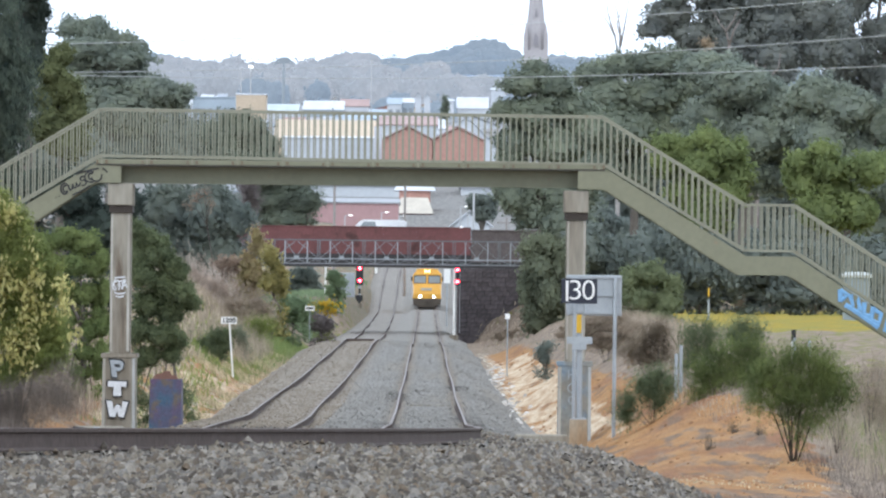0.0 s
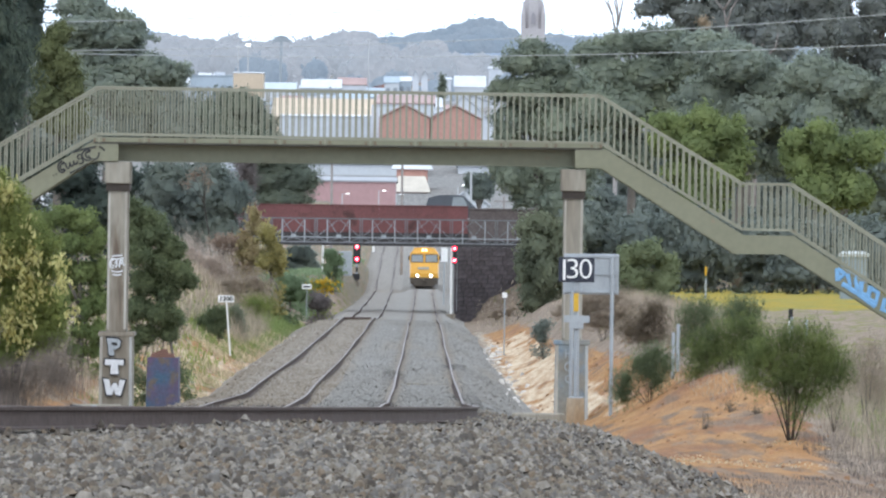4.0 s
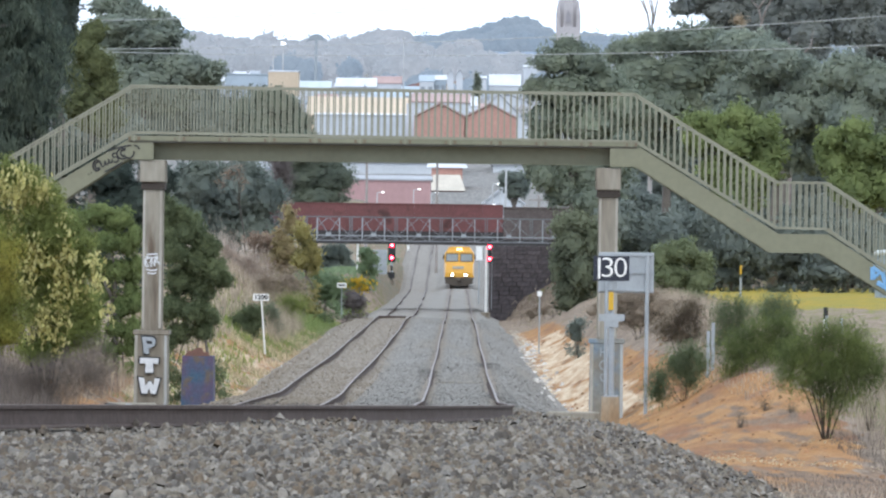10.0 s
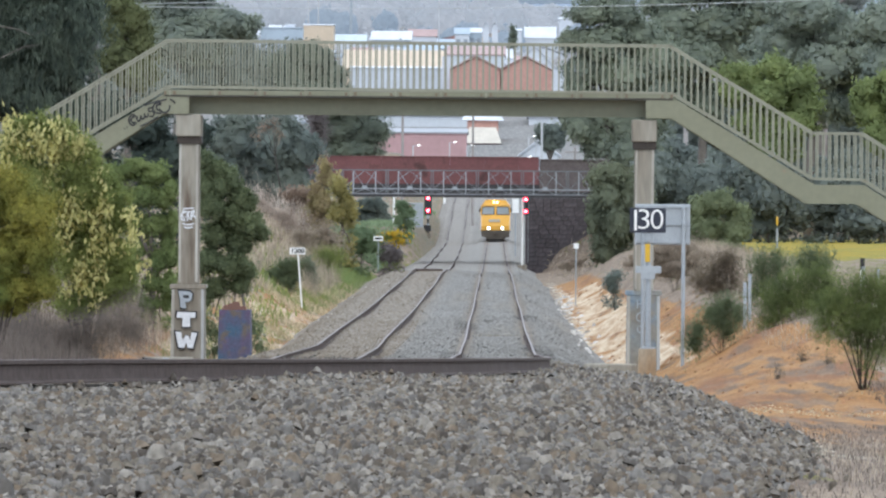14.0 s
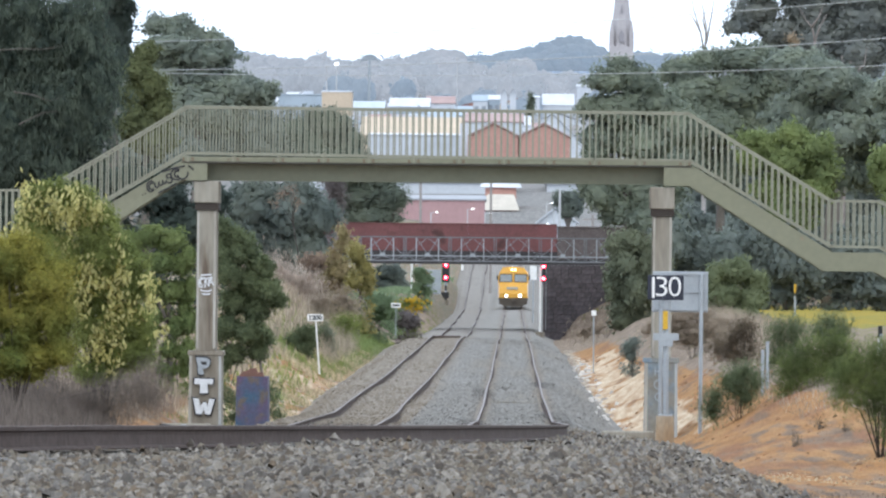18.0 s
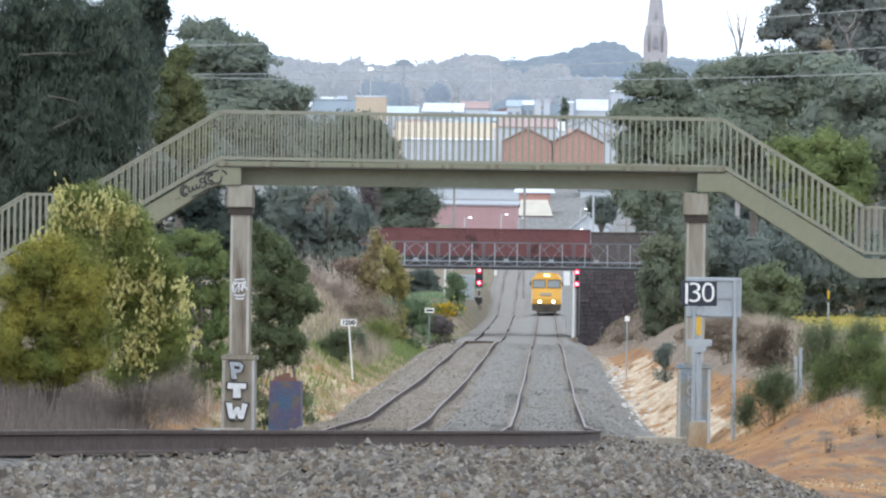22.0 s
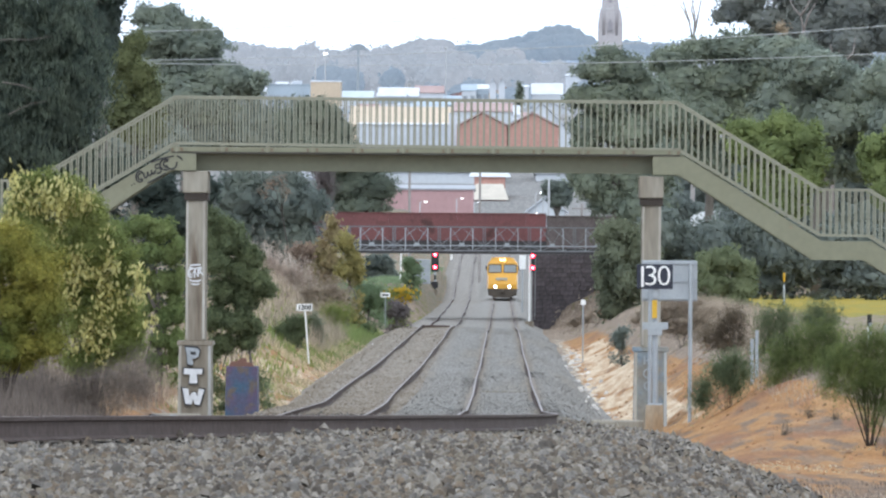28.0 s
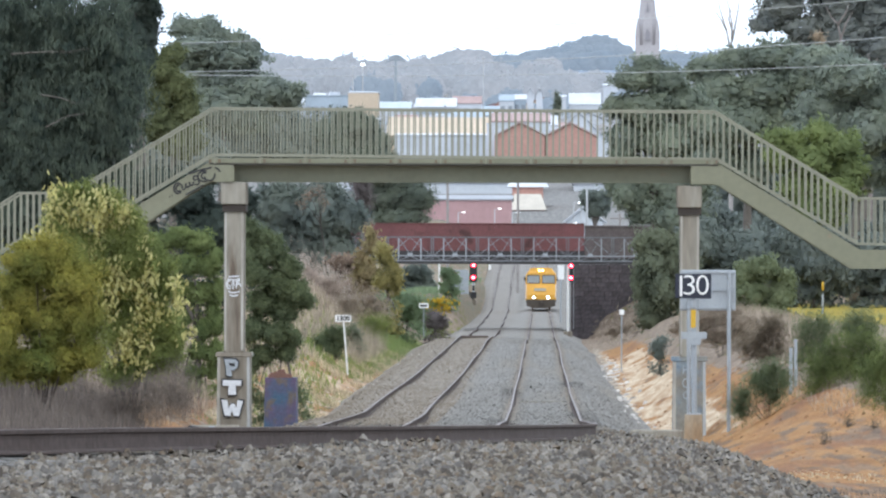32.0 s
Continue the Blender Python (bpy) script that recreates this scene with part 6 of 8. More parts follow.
plant('gum_tree', 'broad gum at the end of the wood', 'tree', 'gum', 25.39, 448.6, [(23.48, 15.79, 2.16, 1.58), (25.65, 15.09, 2.38, 1.66), (27.82, 14.04, 2.02, 1.8), (23.88, 12.91, 2.16, 1.8), (26.41, 11.86, 2.38, 1.94), (28.58, 10.44, 1.8, 2.16), (29.25, 15.49, 1.8, 2.16), (24.64, 9.32, 2.38, 1.8), (27.53, 7.91, 2.16, 1.94)], 0.120, droop=0.4, cover=1.7)
plant('tall_gum', 'tall dark gum with long pale limbs', 'tree', 'tall', 23.45, 535.8, [(19.6, 29.3, 2.3, 1.5), (23.6, 29.9, 2.6, 1.7), (28.0, 30.3, 2.8, 1.7), (25.6, 32.4, 2.6, 1.5), (21.4, 31.8, 2.0, 1.4), (20.2, 26.3, 2.2, 1.5), (24.4, 25.4, 2.6, 1.6), (17.23, 24.19, 2.15, 1.12), (15.52, 22.88, 1.29, 0.69), (18.97, 22.71, 2.41, 1.12), (21.53, 24.46, 2.58, 1.72), (21.99, 21.88, 2.58, 1.55), (24.98, 23.63, 2.84, 1.89), (25.01, 21.05, 2.58, 1.55), (27.98, 24.1, 2.58, 1.89), (28.01, 21.52, 2.84, 1.72), (18.56, 20.98, 2.15, 1.03), (21.93, 27.04, 2.58, 1.55), (26.22, 27.52, 3.01, 1.72), (17.63, 26.56, 1.72, 1.12)], 0.143, droop=0.6, cover=2.2, sparse_limbs=10, trunk_r=0.45)
plant('tall_gum', 'tall gum with open crown and bare limbs', 'tree', 'tall', 33.24, 548.2, [(31.0, 29.4, 2.4, 1.7), (34.2, 30.4, 2.4, 1.6), (37.0, 27.4, 2.4, 2.0), (30.2, 22.9, 1.9, 1.6), (28.9, 17.6, 2.2, 1.7), (31.31, 21.52, 2.46, 2.2), (33.93, 23.31, 2.02, 1.76), (34.41, 19.79, 2.2, 2.2), (31.27, 25.04, 1.58, 1.14), (36.57, 23.34, 2.64, 2.64), (30.45, 19.31, 2.2, 1.58), (33.0, 27.26, 2.64, 1.58)], 0.147, droop=0.6, cover=2.0, sparse_limbs=8, trunk_r=0.4)
plant('round_tree', 'rounded yellow-green tree behind the stairs', 'tree', 'olive', 15.94, 436.1, [(13.42, 12.38, 0.91, 0.7), (14.64, 12.15, 1.05, 0.84), (16.21, 12.76, 1.19, 0.91), (17.62, 11.9, 1.19, 0.98), (13.78, 11.16, 1.26, 1.05), (15.88, 11.01, 1.61, 1.26), (17.99, 10.5, 1.26, 1.26), (15.2, 9.42, 1.75, 1.19), (17.3, 9.1, 1.61, 1.19), (16.2, 8.0, 1.9, 1.3)], 0.130, cover=1.7)
plant('round_tree', 'yellow-green tree among the darker gums', 'tree', 'olive', 22.94, 436.1, [(23.4, 12.04, 1.05, 0.77), (22.0, 11.43, 1.05, 0.84), (23.93, 10.92, 1.54, 1.05), (22.19, 10.03, 1.26, 1.05), (21.49, 10.54, 0.84, 0.91), (24.3, 9.53, 1.75, 1.26), (26.38, 10.95, 1.4, 1.4), (23.3, 8.2, 1.9, 1.4), (25.6, 8.4, 1.7, 1.4)], 0.130, cover=1.7)
plant('undergrowth_tree', 'dark shaded undergrowth tree', 'tree', 'far_dark', 12.62, 498.4, [(10.6, 7.72, 2.4, 2.0), (13.01, 6.95, 2.4, 1.84), (11.43, 5.33, 2.4, 1.84), (9.42, 5.71, 1.84, 1.84), (13.43, 4.55, 2.4, 1.6), (11.05, 2.93, 2.4, 1.2), (13.06, 2.75, 2.0, 1.04)], 0.148, cover=1.15)
plant('undergrowth_tree', 'dark shaded undergrowth tree', 'tree', 'far_dark', 18.93, 485.9, [(15.41, 6.91, 2.18, 1.79), (17.76, 6.54, 2.34, 1.95), (20.1, 6.18, 2.34, 1.95), (16.22, 4.18, 2.34, 1.4), (19.35, 3.83, 2.34, 1.4), (22.06, 5.03, 2.34, 1.95), (17.02, 2.94, 2.34, 1.01), (20.14, 2.9, 2.34, 0.94), (22.48, 3.08, 1.95, 1.01)], 0.144, cover=1.15)
plant('undergrowth_tree', 'dark shaded undergrowth tree', 'tree', 'far_dark', 25.29, 473.5, [(23.38, 6.93, 2.28, 1.9), (25.66, 6.57, 2.28, 2.13), (27.95, 5.46, 2.28, 2.13), (23.41, 3.89, 2.28, 1.37), (26.45, 3.54, 2.28, 1.14), (30.25, 3.96, 2.28, 1.9), (23.8, 2.94, 1.9, 0.91), (26.08, 2.78, 2.28, 0.76), (28.75, 2.62, 2.28, 0.84), (31.41, 2.46, 2.28, 1.14)], 0.141, cover=1.15)
plant('scrub_tree', 'dense dark scrub along the edge of the field', 'shrub', 'far_dark', 10.54, 429.9, [(8.47, 5.82, 1.38, 2.07), (10.2, 4.81, 1.73, 2.07), (11.92, 5.17, 1.59, 2.07), (9.53, 3.07, 2.07, 1.17)], 0.128, cover=1.8)
plant('scrub_tree', 'dense dark scrub along the edge of the field', 'shrub', 'far_dark', 15.71, 429.9, [(13.65, 4.84, 1.59, 2.07), (15.55, 5.21, 1.59, 2.28), (17.45, 4.54, 1.59, 1.93), (15.4, 3.14, 2.07, 1.04)], 0.128, cover=1.8)
plant('scrub_tree', 'dense dark scrub along the edge of the field', 'shrub', 'far_dark', 21.23, 429.9, [(19.17, 4.91, 1.59, 2.07), (21.07, 4.76, 1.59, 2.07), (22.97, 4.61, 1.59, 1.93), (21.26, 3.21, 2.07, 0.97)], 0.128, cover=1.8)
plant('scrub_tree', 'dense dark scrub along the edge of the field', 'shrub', 'far_dark', 26.75, 429.9, [(24.7, 4.63, 1.59, 2.07), (26.59, 4.65, 1.59, 2.07), (28.5, 4.32, 1.59, 1.93), (26.78, 3.1, 2.07, 0.9)], 0.128, cover=1.8)
plant('backing_tree', 'deep shaded tree at the back of the wood', 'tree', 'far_dark', 15.93, 591.9, [(10.13, 15.52, 2.85, 2.38), (13.91, 16.98, 3.33, 2.85), (18.65, 17.99, 3.8, 2.85), (10.65, 11.72, 3.33, 2.85), (13.99, 10.33, 3.33, 3.33), (17.31, 10.85, 3.33, 3.33), (12.6, 6.99, 3.8, 2.85), (16.41, 6.56, 3.8, 2.85)], 0.176, cover=1.15)
plant('backing_tree', 'deep shaded tree at the back of the wood', 'tree', 'far_dark', 25.91, 591.9, [(23.42, 16.62, 3.8, 2.85), (29.12, 16.68, 3.8, 2.85), (20.63, 10.88, 3.33, 3.33), (23.96, 10.45, 3.33, 3.33), (27.29, 10.48, 3.33, 3.33), (22.11, 6.63, 3.8, 2.85), (26.38, 6.67, 3.8, 2.85)], 0.176, cover=1.15)
plant('backing_tree', 'deep shaded tree at the back of the wood', 'tree', 'far_dark', 34.93, 591.9, [(33.88, 15.79, 3.8, 2.85), (38.16, 15.36, 3.33, 3.33), (30.61, 10.52, 3.33, 3.33), (33.94, 10.09, 3.33, 3.33), (37.75, 9.65, 3.33, 3.33), (31.61, 6.73, 3.8, 2.85), (36.36, 6.31, 3.8, 2.85)], 0.176, cover=1.15)
plant('green_shrub', 'soft green shrub behind the sign', 'shrub', 'soft_olive', 9.54, 324.0, [(8.64, 3.94, 0.68, 0.68), (9.55, 4.26, 0.88, 0.68), (10.46, 3.75, 0.68, 0.62), (9.03, 3.04, 0.94, 0.78), (10.21, 2.91, 0.88, 0.73), (8.52, 2.38, 0.73, 0.68), (9.69, 2.13, 0.94, 0.57)], 0.096, cover=1.8)
plant('broom_bush', 'dark green twiggy bush on a bent stem on the clay bank', 'shrub', 'deep', 4.2, 140.8, [(3.98, 1.94, 0.18, 0.2), (4.26, 2.04, 0.2, 0.2), (4.49, 1.9, 0.16, 0.2), (4.16, 1.72, 0.23, 0.16), (3.73, 1.49, 0.18, 0.2), (3.65, 1.27, 0.18, 0.16), (4.38, 1.54, 0.18, 0.11)], 0.058, aspect=0.1, cover=2.5, droop=-0.7, core=0.6, bark=M_BARKDARK)
plant('dry_bush', 'reddish dry bush on the bank', 'shrub', 'brown_twig', 4.79, 157.0, [(4.49, 2.6, 0.25, 0.25), (4.81, 2.73, 0.23, 0.23), (4.18, 2.35, 0.2, 0.23), (4.62, 2.29, 0.3, 0.23), (4.94, 2.35, 0.15, 0.23), (4.84, 2.9, 0.15, 0.15)], 0.05, aspect=0.1, cover=1.7, droop=-0.5)
plant('broom_bush', 'dark green broom bush behind the wider one', 'shrub', 'deep', 5.6, 152.0, [(5.42, 2.72, 0.22, 0.24), (5.67, 2.87, 0.22, 0.22), (5.79, 2.66, 0.17, 0.24), (5.53, 2.38, 0.24, 0.22), (5.27, 2.23, 0.17, 0.2)], 0.058, aspect=0.1, cover=2.1, droop=-0.7, bark=M_BARKDARK)
plant('broom_bush', 'dark green rounded broom bush on the bank', 'shrub', 'deep', 6.3, 150.0, [(6.22, 2.84, 0.2, 0.22), (6.48, 2.95, 0.22, 0.19), (6.7, 2.8, 0.16, 0.22), (6.44, 2.69, 0.31, 0.14)], 0.058, aspect=0.1, cover=2.1, droop=-0.7, bark=M_BARKDARK)
plant('broom_bush', 'wide olive-green broom bush on the bank', 'shrub', 'broom', 5.3, 138.0, [(5.07, 2.15, 0.2, 0.22), (5.31, 2.31, 0.24, 0.24), (5.62, 2.49, 0.27, 0.27), (5.97, 2.57, 0.29, 0.24), (6.26, 2.41, 0.2, 0.27), (5.45, 2.07, 0.29, 0.24), (5.84, 2.18, 0.29, 0.24), (6.17, 2.1, 0.22, 0.2), (5.12, 1.84, 0.22, 0.16), (5.05, 1.68, 0.2, 0.11)], 0.06, aspect=0.09, cover=2.1, droop=-0.7, bark=M_BARKDARK)
plant('broom_bush', 'large olive-green broom bush on bare stems at the bank edge', 'shrub', 'broom', 5.2, 104.0, [(4.7, 2.45, 0.2, 0.23), (4.83, 2.68, 0.2, 0.2), (5.08, 2.79, 0.22, 0.2), (5.36, 2.85, 0.23, 0.18), (5.62, 2.77, 0.2, 0.22), (5.8, 2.58, 0.17, 0.25), (5.15, 2.54, 0.25, 0.22), (5.49, 2.52, 0.25, 0.22), (4.95, 2.26, 0.22, 0.18), (5.28, 2.26, 0.23, 0.17), (5.62, 2.23, 0.22, 0.18), (5.95, 2.4, 0.13, 0.23), (4.62, 2.22, 0.13, 0.15), (5.12, 1.99, 0.15, 0.13), (5.37, 1.93, 0.15, 0.12), (5.25, 1.72, 0.1, 0.1), (5.54, 1.99, 0.12, 0.1)], 0.05, aspect=0.08, cover=2.1, droop=-0.7, trunk_r=0.05, bark=M_BARKDARK)
plant('broom_bush', 'thin grey-stemmed dying broom at the bank edge', 'shrub', 'dry', 6.1, 108.0, [(5.97, 1.86, 0.16, 0.21), (6.18, 1.82, 0.14, 0.26), (6.13, 1.51, 0.14, 0.19)], 0.045, aspect=0.05, cover=0.7, droop=-0.7, bark=M_BARKDARK)
plant('dry_bush', 'straw-coloured dry stalks at the bank edge', 'shrub', 'dry', 6.65, 109.6, [(6.58, 2.31, 0.23, 0.44), (6.76, 2.32, 0.26, 0.53), (6.94, 2.05, 0.26, 0.53)], 0.046, aspect=0.05, cover=0.7, droop=-0.9)
plant('seedling', 'small twiggy seedling on the bare clay', 'shrub', 'brown_twig', 4.3, 113.0, [(4.28, 1.43, 0.05, 0.07), (4.32, 1.36, 0.05, 0.07), (4.29, 1.31, 0.04, 0.06)], 0.03, aspect=0.12, cover=0.8, droop=-0.7, trunk_r=0.03, group='seedlings on the clay')
plant('seedling', 'small twiggy seedling on the bare clay', 'shrub', 'brown_twig', 4.95, 119.5, [(4.93, 1.54, 0.06, 0.06), (4.97, 1.48, 0.06, 0.06), (4.94, 1.44, 0.04, 0.05)], 0.03, aspect=0.12, cover=0.8, droop=-0.7, trunk_r=0.03, group='seedlings on the clay')
plant('seedling', 'small twiggy seedling on the bare clay', 'shrub', 'brown_twig', 5.23, 116.0, [(5.21, 1.56, 0.06, 0.05), (5.26, 1.51, 0.06, 0.05), (5.22, 1.48, 0.04, 0.04)], 0.03, aspect=0.12, cover=0.8, droop=-0.7, trunk_r=0.03, group='seedlings on the clay')
plant('street_tree', 'dark round-headed tree on the street behind the bridge', 'tree', 'haze_dark', 3.9, 772.5, [(3.3, 12.3, 1.15, 0.8), (4.6, 12.4, 1.3, 0.85), (4.0, 11.5, 1.6, 0.75), (5.2, 11.6, 0.8, 0.7), (4.2, 10.7, 1.3, 0.7)], 0.138, cover=2.2)
plant('dry_brush', 'brown dry brush on top of the bank', 'shrub', 'dry', 5.17, 221.8, [(4.56, 2.44, 0.61, 0.36), (5.18, 2.65, 0.68, 0.39), (5.77, 2.37, 0.64, 0.43), (4.92, 2.08, 0.78, 0.32), (3.94, 2.26, 0.43, 0.25)], 0.070, aspect=0.08, cover=1.3, droop=-0.5, core=0.72)
plant('backing_tree', 'brown-barked gums deep in the wood', 'tree', 'tall', 24.9, 583.1, [(23.33, 22.4, 2.81, 2.81), (27.08, 21.98, 2.81, 2.81), (24.77, 18.67, 3.28, 2.34), (28.06, 17.77, 2.81, 2.34), (21.01, 20.5, 2.34, 2.34), (28.92, 24.8, 2.34, 2.81)], 0.173, cover=1.15)
plant('dead_branch_gum', 'tuft of dead brown gum leaves on a bare limb', 'tree', 'dead', 20.6, 520.0, [(19.16, 21.53, 0.42, 0.38), (19.5, 21.2, 0.29, 0.29)], 0.14, aspect=0.2, cover=1.0, trunk_r=0.07, sparse_limbs=2)
plant('low_shrub', 'small dull green shrub on the clay bank', 'shrub', 'haze_dark', 3.7, 250.0, [(3.51, 1.39, 0.2, 0.28), (3.75, 1.59, 0.2, 0.24), (3.63, 1.11, 0.24, 0.24)], 0.08, aspect=0.25, cover=1.6)
plant('dry_brush', 'brown dry scrub at the foot of the abutment', 'shrub', 'dry', 4.4, 404.0, [(3.13, 0.6, 0.52, 0.29), (3.94, 0.87, 0.58, 0.32), (4.75, 1.14, 0.58, 0.39), (5.56, 1.47, 0.52, 0.39)], 0.14, aspect=0.08, cover=1.3, droop=-0.6, core=0.6)
plant('gum_tree', 'pale grey-green gum between the wood and the tall gums', 'tree', 'gum', 25.5, 480.0, [(18.06, 16.22, 1.39, 1.08), (20.18, 15.46, 1.46, 1.08), (22.29, 16.24, 1.39, 1.16), (24.22, 15.29, 1.54, 1.23), (19.03, 13.91, 1.46, 1.08), (21.35, 13.15, 1.46, 1.08), (23.46, 12.97, 1.46, 1.16), (25.77, 13.75, 1.54, 1.31)], 0.13, droop=0.4, cover=1.5)
plant('dead_leaved_tree', 'reddish dead leaves of a small tree against the dark one', 'tree', 'russet', -12.4, 380.0, [(-13.42, 8.18, 0.27, 0.27), (-12.94, 8.43, 0.24, 0.3), (-12.56, 7.7, 0.27, 0.27), (-13.75, 7.68, 0.24, 0.24)], 0.1, aspect=0.2, cover=0.6, core=0.2, trunk_r=0.035, bark=M_BARKDARK, sparse_limbs=3)
bare_tree(20.05, 498.4, [[(20.05, 20.61), (19.84, 21.65), (19.39, 22.12), (18.94, 23.0)], [(19.84, 21.65), (20.31, 22.33), (20.62, 23.14)], [(20.05, 20.61), (20.4, 21.73), (20.91, 22.54)]], "pale bare limbs of a half-dead gum in the wood", 0.55, M_BARKLIMB)
bare_tree(22.17, 498.4, [[(22.17, 16.55), (22.19, 18.55), (21.94, 19.63)], [(22.19, 18.55), (22.66, 19.28)], [(22.16, 17.75), (23.55, 18.97), (23.73, 20.17)]], "pale bare limbs of a half-dead gum in the wood", 0.55, M_BARKLIMB)
bare_tree(13.97, 566.9, [[(13.97, 21.54), (13.59, 23.58), (13.02, 25.4), (12.82, 26.99)], [(13.97, 21.54), (14.04, 24.04), (13.79, 25.41), (13.46, 26.54)], [(14.05, 22.68), (14.48, 24.96), (14.73, 26.78)], [(13.59, 23.58), (13.12, 24.49), (12.75, 25.03)], [(14.14, 23.14), (13.76, 24.5), (14.11, 25.87)]], "leafless pale tree standing above the wood", 0.7)
plant('fir_tree', 'small dark fir among the houses', 'tree', 'pine', 0.41, 1495.2, [(0.02, 41.7, 0.42, 0.7), (0.02, 40.6, 0.7, 0.8), (0.03, 39.4, 0.95, 0.9), (0.03, 38.2, 1.05, 0.9)], 0.222, cover=3)


# ---- stalks and grass ----
tuft_field("dry_stalks", "pinkish-grey dead reeds and stalks on the bank", "dry", [(-9.6, -7.9, 284, 330, 1.0), (-10.5, -8.2, 140, 185, 0.6), (5.6, 8.5, 150, 190, 0.45), (5.9, 8.5, 190, 300, 0.7), (5.8, 9, 95, 125, 0.5), (0.9, 5.5, 28, 75, 0.10), (4.8, 6.4, 126, 150, 0.18)], 0.006, 34, 5)
tuft_field("green_tufts", "short green grass tufts on the banks", "green", [(-9.5, -7.2, 260, 400, 0.3), (6.2, 10, 85, 130, 0.16), (-8.4, -7.0, 160, 240, 0.15)], 0.008, 30, 6)


tuft_field("straw_tufts", "pale straw-coloured dead grass lying on the cutting banks", "straw", [(-8.9, -6.7, 168, 250, 0.22), (-9.4, -6.9, 250, 330, 0.3), (-7.4, -6.3, 190, 420, 0.12), (2.6, 6.4, 84, 104, 0.05)], 0.02, 34, 25, True)
tuft_field("bank_scrub", "tangled brown dead grass and bracken on the cutting bank", "dry", [(-12.5, -8.9, 190, 260, 0.45), (-12.5, -9.6, 260, 345, 0.6)], 0.03, 9, 26)
tuft_field("bank_weeds", "olive and green weeds among the dead grass on the cutting bank", "wattle", [(-11.5, -7.6, 200, 340, 0.3), (-8.2, -7.2, 170, 230, 0.18)], 0.03, 5, 27)
tuft_field("verge_grass", "dull green and brown grass beside the line beyond the bridge", "haze_green", [(-11.5, -8.2, 440, 640, 0.35), (-10.5, -8.6, 640, 800, 0.4)], 0.05, 9, 28)
tuft_field("foreground_grass", "short brown and straw-coloured grass beside the ballast", "mauve", [(0.6, 5.5, 26, 58, 0.07), (2.6, 7.0, 58, 84, 0.07), (5.2, 8.5, 84, 106, 0.12)], 0.005, 90, 18)
tuft_field("dead_reeds", "mauve-grey dead reeds in front of the bushes", "mauve", [(-11.5, -7.7, 106, 137, 0.55), (-10.2, -8.7, 140, 168, 0.3)], 0.008, 80, 8)


# ---- ballast stones ----
M_STONE_FAR = mat("pale_ballast_stone", (0.222, 0.212, 0.193), 0.9, other=(0.195, 0.183, 0.163), scale=0.25, fine=0.12, island=0.1, spec=0.12)
M_STONE_BROWN = mat("dusty_ballast_stone", (0.228, 0.193, 0.152), 0.9, other=(0.198, 0.165, 0.127), scale=0.25, fine=0.12, island=0.1, spec=0.12)
